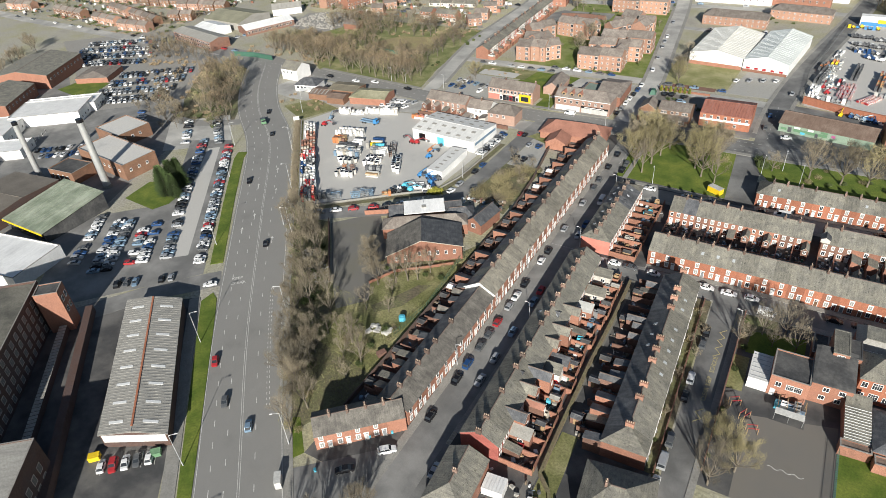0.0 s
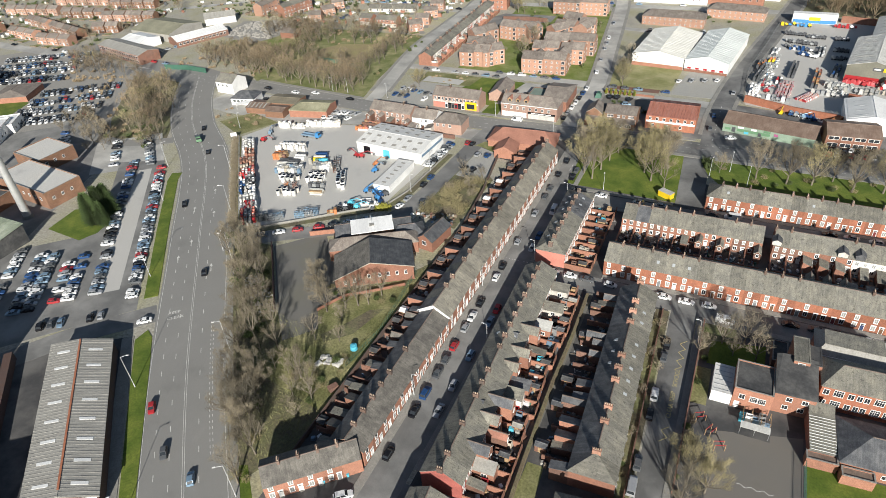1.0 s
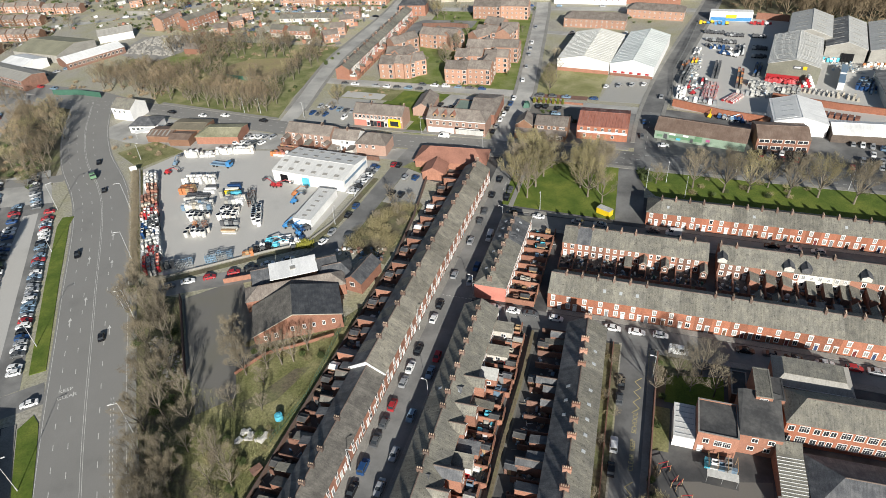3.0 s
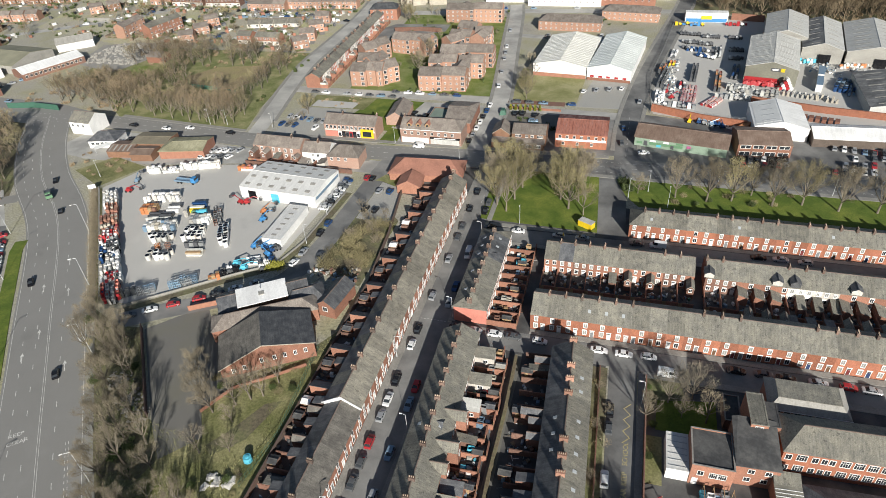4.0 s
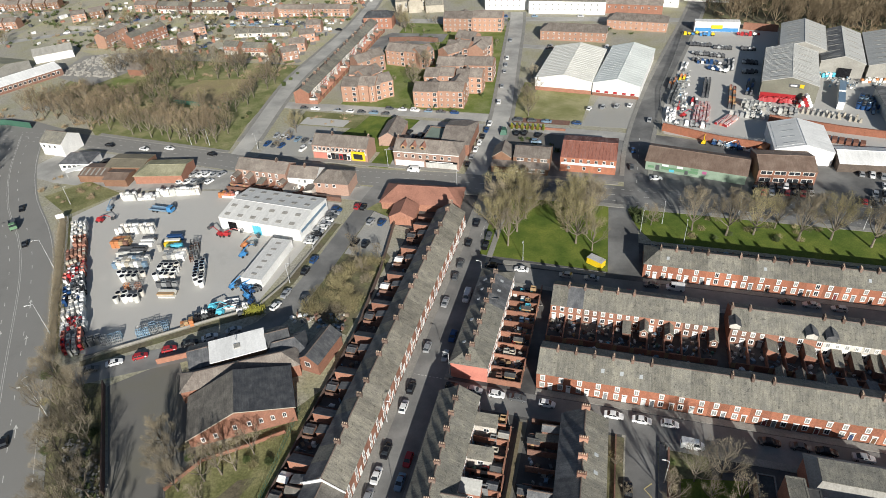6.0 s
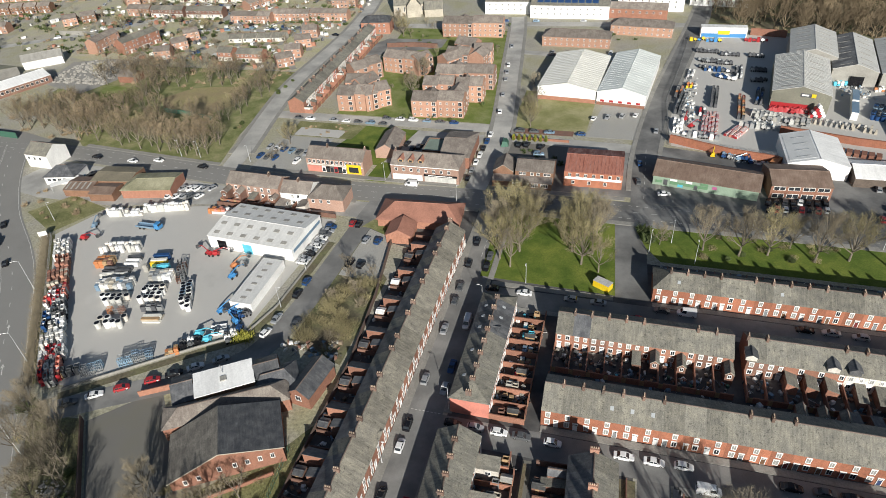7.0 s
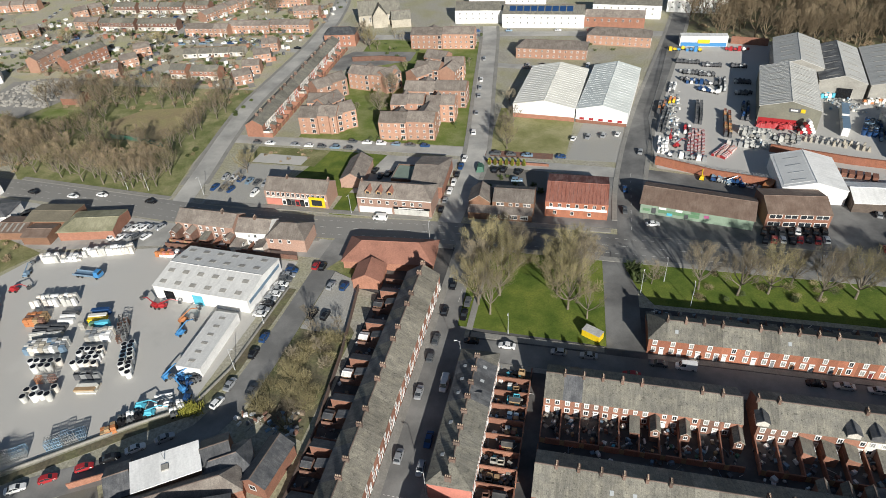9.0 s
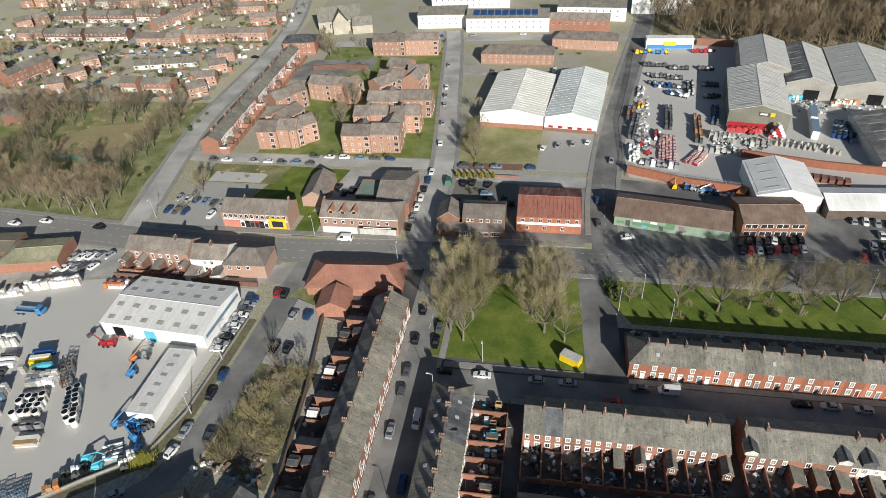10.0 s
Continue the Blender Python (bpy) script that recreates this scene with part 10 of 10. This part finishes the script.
def pile(label, category, kind, mats, x, y, turn, nx, ny, nz=1, dx=1.25, dy=1.1, dz=1.0, seed=1, jitter=0.08, skip=0.05):
    """Goods set out in rows; each unit is a part."""
    r = random.Random(seed * 131 + nx)
    ob = thing("goods_stack", label, category, "goods in the depot", "", pose(x, y, 0.035, 0, 0, turn))
    for k in range(nz):
        for i in range(nx):
            for j in range(ny):
                if r.random() < skip + 0.2 * k:
                    continue
                m = pose((i - (nx - 1) / 2) * dx + r.uniform(-jitter, jitter), (j - (ny - 1) / 2) * dy + r.uniform(-jitter, jitter), k * (dz + 0.004), 0, 0, r.uniform(-6, 6) if nz == 1 else r.uniform(-2, 2))
                part(PART_NAME[kind], unit(kind, r.choice(mats)), [], ob, "", m @ Matrix.Diagonal((1.12, 1.12, r.uniform(1.1, 1.5) if nz == 1 else 1, 1)))
    return ob


P = PAINTS
WHITES = [WHITE, WHITE_SHEET, GREY_SHEET, RENDER]
EDGE = 129.0
pile("stacked white plastic barriers on the concrete yard", "barriers", "slab", WHITES, -201.5, 206.5, EDGE, 8, 4, 1, 1.3, 1.4, seed=1)
pile("stacked rusty orange metal crates beside the fence", "crates", "crate", [BRICK_STACK, TILE_RED, BRICK_OLD, STONE], -192, 193.5, EDGE, 6, 5, 2, 1.4, 1.3, seed=2)
pile("row of red site machines beside the fence", "machines", "lift", [P["red"], BRICK_PINK, WHITE, METAL, P["red"]], -184.2, 183.8, EDGE, 3, 5, 1, 1.75, 1.25, seed=3)
pile("row of black and blue site machines beside the fence", "machines", "lift", [P["black"], METAL, P["grey"], WHITE, P["blue"]], -177.2, 175.8, EDGE, 4, 5, 1, 1.8, 1.3, seed=4)
pile("row of white site toilets beside the fence", "barriers", "slab", WHITES, -170.8, 168.0, EDGE, 3, 5, 1, 1.6, 1.3, seed=5)
pile("second row of white barriers beside the fence", "barriers", "slab", WHITES, -166.4, 163.0, EDGE, 3, 5, 1, 1.6, 1.4, seed=6)
pile("red and blue lifting machines beside the fence", "machines", "lift", [P["red"], WHITE, BRICK_PINK, METAL, P["blue"]], -162.4, 157.8, EDGE, 4, 4, 1, 1.8, 1.4, seed=7)
pile("long row of white barriers on the concrete yard", "barriers", "slab", WHITES, -181.5, 211.6, 15, 10, 2, 1, 1.4, 2.0, seed=8)
PALE = WHITES + [FIBRE, METAL, STONE]
pile("dark looped hoses and pipes in the yard", "pipes", "bundle", [STEEL, METAL, WHITE], -172.6, 206.4, 15, 1, 3, 1, 2, 1.7, seed=9)
pile("stacked orange and brown crates in the yard", "crates", "stack", [P["orange"], TIMBER, BRICK_OLD], -181.2, 203.4, 15, 4, 3, 1, 1.5, 1.35, seed=10)
pile("long grey steel rails on a rack in the yard", "rails", "bundle", [METAL, GREY_SHEET, STEEL], -174.6, 200.2, 15, 2, 3, 1, 4.5, 1.6, seed=11)
pile("long rows of pale pallets in the yard", "pallets", "stack", PALE + [P["light blue"]], -169.8, 194.0, 15, 8, 3, 1, 1.45, 1.35, seed=12, skip=0.08)
pile("white drums on pallets in the yard", "drums", "drum", WHITES, -165.6, 187.6, 15, 5, 2, 1, 1.9, 1.9, seed=14, jitter=0.2, skip=0.1)
pile("large round white drums standing in the yard", "drums", "drum", WHITES, -159.6, 178.8, 15, 4, 2, 1, 2.1, 2.2, seed=15, jitter=0.4, skip=0.25)
pile("rusty scrap and cages beside the drums", "cages", "cage", [BRICK_OLD, METAL, P["orange"]], -161.4, 183.4, 15, 3, 1, 1, 1.7, 1.4, seed=13)
pile("yellow timber bundles stacked in the yard", "bundles", "plank", [P["yellow"], P["yellow"], CREAM], -163.4, 207.4, 15, 1, 2, 6, 5, 1.3, 0.42, seed=16, skip=0)
pile("blue timber bundles stacked in the yard", "bundles", "plank", [P["blue"], P["cyan"]], -163.8, 210.0, 15, 1, 1, 7, 5, 1.3, 0.42, seed=17, skip=0)
pile("green and pink crates below the yellow bundles", "crates", "stack", [BRICK_PINK, WHITE, P["green"], P["teal"], FIBRE], -161.6, 204.2, 15, 6, 1, 1, 1.45, 1.35, seed=18)
pile("pale pallets stacked in the middle of the yard", "pallets", "stack", PALE, -157.4, 200.8, 15, 5, 3, 1, 1.45, 1.4, seed=19, skip=0.1)
pile("dark steel cages in a row", "cages", "cage", [STEEL, METAL, BRICK_OLD], -152.4, 204.4, -60, 6, 2, 1, 1.7, 1.5, seed=21)
pile("rows of round white drums in the yard", "drums", "drum", WHITES, -155.0, 192.4, 15, 4, 4, 1, 1.75, 1.75, seed=20, jitter=0.2, skip=0.1)
pile("dark racks behind the timber", "racks", "rack", [STEEL, METAL], -150.8, 186.4, 12, 4, 1, 1, 1.7, 1.5, seed=23)
pile("pale timber planks stacked in the yard", "planks", "plank", [TIMBER, CREAM, STONE], -148.4, 183.2, 12, 1, 3, 6, 5, 1.2, 0.42, seed=20, skip=0)
pile("two rows of white drums in the yard", "drums", "drum", WHITES + [P["light blue"]], -143.6, 193.6, -60, 8, 2, 1, 1.65, 1.9, seed=22, jitter=0.15)
pile("blue steel racks beside the lane wall", "racks", "cage", [FADED_BLUE, METAL, FADED_BLUE, GREY_SHEET], -152.2, 161.4, 35, 3, 2, 1, 1.9, 1.6, seed=23)
pile("blue steel racks standing beside the lane", "racks", "cage", [FADED_BLUE, P["light blue"], METAL], -142.8, 167.8, 33, 5, 2, 1, 1.8, 1.6, seed=24)
pile("grey racks at the yard's corner", "racks", "rack", [METAL, P["grey"]], -157.6, 159.4, 35, 3, 2, 1, 1.9, 1.5, seed=25)
pile("orange timber crate stack beside the lane", "crates", "crate", [TIMBER, P["orange"]], -134.2, 172.2, 33, 3, 2, 2, 1.3, 1.2, seed=26, skip=0)
pile("white barriers along the yard's back wall", "barriers", "slab", WHITES + [BRICK_PINK], -199, 230.4, 14, 5, 2, 1, 1.3, 1.3, seed=27)
pile("long row of white barriers along the back wall", "barriers", "slab", WHITES, -181, 237.4, 17, 13, 2, 1, 1.3, 1.3, seed=28)
pile("pink and white crates beside the warehouse", "crates", "crate", [BRICK_PINK, WHITE, P["orange"]], -160, 239.6, 5, 6, 2, 2, 1.35, 1.3, seed=29)
pile("small dark machines between the lane and the shed", "machines", "machine", [P["grey"], P["black"], WHITE], -131, 176.5, 35, 3, 2, 1, 2.0, 1.5, seed=30)
pile("steel ladders and fittings near the blue machines", "fittings", "pipe", [METAL, WHITE], -125.8, 183, 30, 1, 6, 1, 3, 0.7, seed=31)


def boom_lift(x, y, turn, paint, word, reach=5.0):
    ob = thing("boom_lift", "%s folding boom lift parked in the depot" % word, "boom lift", "boom lifts", "", pose(x, y, 0.035, 0, 0, turn))
    part("chassis", Shape().box(-1.3, 1.3, -0.8, 0.8, 0.4, 0.9).box(-1.0, 0.8, -0.6, 0.6, 0.902, 1.6, 0, 0.15), P[paint], ob)
    for sx in (-0.9, 0.9):
        for sy in (-0.85, 0.85):
            part("wheel", keep(("lift wheel",), lambda: Shape().tube((0, -0.15, 0), (0, 0.15, 0), 0.42, 0.42, 10).mesh("wheel", RUBBER)), [], ob, "", pose(sx, sy, 0.42))
    part("arm", Shape().tube((-0.8, 0.1, 1.6), (reach * 0.6, 0.1, 2.8), 0.18, 0.16, 6).tube((reach * 0.6, 0.12, 2.8), (reach, 0.12, 1.7), 0.14, 0.12, 6), P[paint], ob)
    part("basket", Shape().box(reach, reach + 0.9, -0.6, 0.8, 1.0, 1.1).box(reach, reach + 0.06, -0.6, 0.8, 1.1, 2.0).box(reach + 0.84, reach + 0.9, -0.6, 0.8, 1.1, 2.0).box(reach + 0.06, reach + 0.84, -0.6, -0.54, 1.9, 2.0).box(reach + 0.06, reach + 0.84, 0.74, 0.8, 1.9, 2.0), P["grey"], ob)
    return ob


for x, y, turn, paint, word in ((-129.4, 190.4, 60, "cyan", "blue"), (-125.9, 190.8, 40, "cyan", "blue"), (-120.2, 184.6, 100, "blue", "dark blue"), (-122.8, 187.2, 150, "cyan", "blue"), (-130.6, 180.2, 10, "teal", "light blue"), (-127, 178.6, 20, "teal", "light blue"), (-134.8, 206, 70, "cyan", "blue and orange"),
                                (-137, 211, 60, "orange", "orange"), (-146.8, 215.6, 20, "red", "red"), (-149.2, 215.4, 160, "red", "red"), (-201.6, 222.5, 105, "light blue", "pale blue"), (-199.8, 214.8, 10, "red", "red"),
                                (8.6, 336.5, 40, "red", "red"), (6.6, 343.4, 80, "red", "red"), (24.8, 310.2, 20, "light blue", "blue"), (29.0, 309.0, 100, "blue", "blue"), (15.8, 312.0, 80, "yellow", "yellow"), (50.5, 356.2, 0, "red", "red")):
    boom_lift(x, y, turn, paint, word)
# east depot
pile("heap of white bags beside the depot fence", "bags", "crate", [WHITE, WHITE, WHITE_SHEET], 3.2, 335, 86, 7, 3, 3, 1.4, 1.4, seed=41, jitter=0.3)
pile("red and white striped barriers stacked in rows", "barriers", "striped", [P["red"], BRICK_PINK], 16.2, 339.5, 84, 5, 5, 1, 4.95, 1.35, seed=42)
pile("black steel racks in the depot yard", "racks", "rack", [STEEL, P["grey"]], 19.8, 368, 84, 11, 2, 1, 1.9, 1.8, seed=43)
pile("dark steel racks along the depot fence", "racks", "rack", [STEEL, P["grey"], METAL], 5.2, 360, 80, 12, 2, 1, 2.0, 1.8, seed=44)
pile("orange machines beside the depot fence", "machines", "machine", [P["orange"], P["yellow"]], 9.4, 379, 80, 3, 2, 1, 2.2, 1.6, seed=45)
pile("rusty orange racks in the depot yard", "racks", "rack", [RUST, TIMBER, BRICK_BROWN, STEEL, P["orange"]], 30.2, 358, 84, 12, 2, 1, 1.9, 1.7, seed=46)
pile("grey galvanised frames on the depot ground", "frames", "rack", [METAL, GREY_SHEET], 39.5, 350.5, -15, 7, 4, 1, 1.7, 1.5, seed=47)
pile("red and white striped barriers lying in the depot", "barriers", "striped", [P["red"], BRICK_PINK], 26.6, 334, 60, 2, 4, 1, 5.0, 1.5, seed=48, jitter=0.5)
for k, (x, y, n) in enumerate(((20, 428, 6), (31, 424.5, 5), (20.5, 413.8, 6), (27.5, 412, 4), (18.5, 404.2, 4), (43.5, 424, 4), (42.5, 404, 4), (41.2, 391, 4))):
    pile("row of black wheeled machines in the depot", "machines", "machine", [STEEL, STEEL, STEEL, METAL], x, y, -4, n, 2, 1, 1.9, 1.7, seed=50 + k)
pile("blue and white machines in the depot", "machines", "machine", [P["blue"], WHITE, P["silver"]], 26.5, 392.5, -25, 5, 2, 1, 2.0, 1.5, seed=60)
pile("row of tall pale concrete blocks above the wall", "blocks", "block", [STONE, PALE_GRAVEL], 67.5, 344.4, -16.5, 13, 1, 1, 2.0, 1.4, seed=61)
pile("second row of concrete blocks above the wall", "blocks", "block", [STONE, CONCRETE], 67.0, 347.4, -16.5, 11, 1, 1, 2.3, 1.4, seed=62, skip=0.25)
r = random.Random(31)
s = Shape()
for i in range(34):
    for j in range(6):
        s.verts.append((0.5 * i, 0.55 * j, 0.05 if j in (0, 5) or i in (0, 33) else 1.9 + r.uniform(-0.35, 0.5)))
s.faces = [(6 * i + j, 6 * i + 6 + j, 6 * i + 7 + j, 6 * i + 1 + j) for i in range(33) for j in range(5)]
s.mats = [0] * len(s.faces)
tagged(part("tarpaulin", s, P["red"], None, "", pose(41.0, 357.0, 0.03, 0, 0, -2)), "lumpy bright red tarpaulins over goods before the grey shed", "tarpaulin")
pyramid = thing("goods_stack", "pyramid of red and white drums before the grey shed", "drums", "goods in the depot", "", pose(59.6, 354.2, 0.035, 0, 0, 8))
for k in range(4):
    for j in range(4 - k):
        part("drum", keep(("lying drum", (j + k) % 2), lambda c=(j + k) % 2: Shape().tube((0, -1.2, 0), (0, 1.2, 0), 0.8, 0.8, 10).mesh("drum", WHITE if c else P["red"])), [], pyramid, "", pose((j - (3 - k) / 2) * 1.62, 0, 0.8 + 1.4 * k))
pile("pale sacks in front of the corrugated shed", "crates", "crate", [WHITE, CREAM, P["teal"]], 77, 391.5, 10, 8, 2, 2, 1.6, 1.5, seed=64, jitter=0.3)
pile("pale sacks in front of the pale shed", "crates", "crate", [WHITE, CREAM, P["orange"]], 95, 387, 12, 9, 2, 2, 1.6, 1.5, seed=65, jitter=0.3)
pile("blue and grey drums beside the dark shed", "drums", "drum", [P["light blue"], P["grey"], P["blue"]], 84.5, 360, 70, 7, 3, 1, 2.0, 1.9, seed=66)

pile("dark blue machines near the long shed", "machines", "machine", [P["blue"], STEEL, P["cyan"]], -122.6, 190.0, 40, 3, 2, 1, 1.9, 1.5, seed=75)
pile("mixed machines near the yard's gate", "machines", "machine", [P["grey"], P["blue"], WHITE], -120.6, 181.0, 40, 2, 3, 1, 1.9, 1.5, seed=76)
pile("white bagged goods at the yard's back", "crates", "crate", WHITES, -192, 232.4, 16, 5, 2, 2, 1.4, 1.3, seed=77)
pile("red and dark machines in the depot yard", "machines", "machine", [P["red"], STEEL, WHITE], 14, 352, 84, 4, 2, 1, 2.2, 1.8, seed=78, jitter=0.4)
pile("dark machines along the grey shed", "machines", "machine", [STEEL, P["grey"], P["blue"]], 39.5, 372, 80, 8, 2, 1, 2.4, 1.9, seed=79, jitter=0.4)
pile("black wheeled machines behind the racks", "machines", "machine", [STEEL, P["grey"], METAL], 33, 400, 84, 7, 2, 1, 2.2, 1.9, seed=80, jitter=0.3)
pile("white and grey crates in the depot yard", "crates", "crate", [WHITE, METAL, P["grey"]], 10.5, 395, 80, 6, 2, 1, 2.0, 1.6, seed=81, jitter=0.3)


def jumble(label, x, y, turn, nx, ny, kinds, mats, seed, dx=1.7, dy=1.5):
    """Mixed goods set close together, each unit a part."""
    r = random.Random(seed)
    ob = thing("goods_stack", label, "goods", "goods in the depot", "", pose(x, y, 0.035, 0, 0, turn))
    for i in range(nx):
        for j in range(ny):
            if r.random() < 0.12:
                continue
            kind = r.choice(kinds)
            m = pose((i - (nx - 1) / 2) * dx + r.uniform(-0.12, 0.12), (j - (ny - 1) / 2) * dy + r.uniform(-0.12, 0.12), 0, 0, 0, r.uniform(-5, 5))
            part(PART_NAME[kind], unit(kind, r.choice(mats)), [], ob, "", m @ Matrix.Diagonal((1.12, 1.12, r.uniform(1.0, 1.5), 1)))
    return ob


MIX = [WHITE_SHEET, METAL, GREY_SHEET, FIBRE, P["grey"], STONE, RENDER, BRICK_PINK, P["light blue"], TIMBER]
for k, (f, mats, words) in enumerate(((0.06, WHITES, "white"), (0.2, [BRICK_STACK, BRICK_OLD, TILE_RED, STONE], "rusty orange"), (0.42, [P["red"], BRICK_PINK, WHITE, METAL], "red"), (0.55, [STEEL, P["grey"], METAL, WHITE], "dark"), (0.68, WHITES, "white"), (0.82, [P["red"], STEEL, WHITE, BRICK_PINK], "red"), (0.94, MIX, "mixed"))):
    jumble("%s site machines packed along the yard fence" % words, -205 + 47 * f, 211.5 - 58 * f, EDGE, 4, 3, ["lift", "stack", "slab"], mats, 540 + k)
for k, (x, y, turn, nx, ny, mats) in enumerate(((4.6, 372, 82, 6, 2, [METAL, P["orange"], BRICK_OLD, P["grey"]]), (36, 340, -8, 8, 2, [METAL, GREY_SHEET]), (47, 348, -12, 9, 3, [METAL, GREY_SHEET, FIBRE]),
                                             (24, 402, -6, 7, 2, [P["blue"], STEEL, WHITE]), (20, 446, -3, 8, 2, [P["cyan"], P["cyan"], P["yellow"], WHITE]), (46, 448, -3, 6, 2, [WHITE, P["red"]]), (12, 328, -10, 7, 2, [WHITE, METAL]),
                                             (24, 311.5, -8, 5, 2, [P["light blue"], METAL, P["blue"]]), (88, 356, 75, 7, 2, [P["light blue"], P["grey"], WHITE, P["blue"]]), (98, 372, 78, 5, 2, [WHITE, METAL, STONE]))):
    jumble("mixed plant and goods packed in the depot yard", x, y, turn, nx, ny, ["machine", "rack", "crate", "machine"], mats, 560 + k, 2.1, 1.8)

# back yards of the street terrace: clutter
r = random.Random(88)
CLUTTER = [TIMBER, WHITE, METAL, P["light blue"], P["red"], P["black"], BRICK_OLD, FIBRE, P["teal"], STONE]
for k in range(17):
    jumble("odds and ends lying about a small back yard", r.uniform(-38.6, -36.4), 160 - 4.5 * k - 2.6, 0, 2, 2, ["crate", "crate", "rack"], [r.choice(CLUTTER) for _ in range(4)], 600 + k, 1.5, 1.4)
for k in range(9):
    jumble("odds and ends lying about a walled back yard", r.uniform(-40.4, -37.6), 208.5 - 4.33 * k - 2.2, 0, 2, 2, ["crate", "crate", "rack"], [r.choice(CLUTTER) for _ in range(4)], 640 + k, 1.6, 1.2)
shelter = thing("canopy_shelter", "low grey canopy on thin posts before the school block", "shelter", at=pose(12.4, 122.4, 0.03))
part("roof", Shape().solid([(0, 0, 2.2), (6.4, 0, 2.2), (6.4, 1.7, 2.5), (0, 1.7, 2.5)], [(0, 0, 2.3), (6.4, 0, 2.3), (6.4, 1.7, 2.6), (0, 1.7, 2.6)]), GREY_SHEET, shelter)
for x in (0.1, 3.2, 6.3):
    part("post", Shape().tube((x, 0.1, 0), (x, 0.1, 2.2), 0.05, 0.05, 6), METAL, shelter)
pergola = thing("pergola", "open timber pergola beside the school block", "pergola", at=pose(12.6, 125.2, 0.03))
for x in (0.2, 2.2, 4.2, 6.2):
    part("beam", Shape().box(x - 0.07, x + 0.07, 0, 3.6, 2.3, 2.45), TIMBER, pergola)
    for y in (0.15, 3.45):
        part("post", Shape().tube((x, y, 0), (x, y, 2.3), 0.06, 0.06, 6), TIMBER, pergola)
jumble("toys, planters and small tables on the school patio", 15.6, 127.2, 0, 5, 2, ["crate", "rack"], [WHITE, TIMBER, P["teal"], P["light blue"], METAL], 700, 1.4, 1.3)
for x, y, turn in ((8.6, 116, 20), (6.4, 119.6, 60), (3.6, 123, 30)):
    bench = thing("climbing_frame", "timber climbing frame with red ladder beside the playground", "climbing frame", "playground frames", "", pose(x, y, 0.02, 0, 0, turn))
    for dx in (-1.2, 1.2):
        for dy in (-0.6, 0.6):
            part("post", Shape().tube((dx, dy, 0), (dx, dy, 2.2), 0.08, 0.08, 6), TIMBER, bench)
    part("ladder", Shape().box(-1.2, 1.2, -0.65, -0.55, 1.9, 2.05), P["red"], bench)
    part("ladder", Shape().box(-1.2, 1.2, 0.55, 0.65, 1.9, 2.05), P["red"], bench)
# yellow-green columns of clipped conifers beside the lane
for k in range(7):
    def make():
        r = random.Random(12)
        s = Shape()
        for j in range(420):
            z, a = r.uniform(0.1, 2.7), r.uniform(0, math.tau)
            reach = 0.75 * (1 - (z / 3.4) ** 3)
            base = Vector((math.cos(a) * reach * 0.5, math.sin(a) * reach * 0.5, z))
            s.spike(base, base + Vector((math.cos(a) * reach * 0.5, math.sin(a) * reach * 0.5, r.uniform(0.2, 0.5))), 0.14)
        return Shape().tube((0, 0, 0), (0, 0, 2.6), 0.09, 0.03, 6).mesh("trunk", BARK), s.mesh("crown", GOLDEN)
    trunk, crown = keep(("golden conifer",), make)
    bush = thing("conifer", "clipped yellow-green column conifer beside the lane wall", "bush", "golden conifers", "", pose(-63.0 + 2.25 * k, 313.2 + 0.1 * k, 0.03, 0, 0, 50 * k))
    part("trunk", trunk, [], bush)
    part("crown", crown, [], bush)
tagged(part("tarpaulin", Shape().solid([(0, 0, 0), (3.2, 0, 0), (3.2, 5, 0), (0, 5, 0)], [(0.7, 0.5, 2.2), (2.5, 0.5, 2.2), (2.3, 4.4, 1.9), (0.8, 4.4, 1.9)]), FENCE_GREEN, None, "", pose(-67.2, 306.5, 0.03, 0, 0, 8)), "dark green tarpaulin over a stored trailer", "tarpaulin")
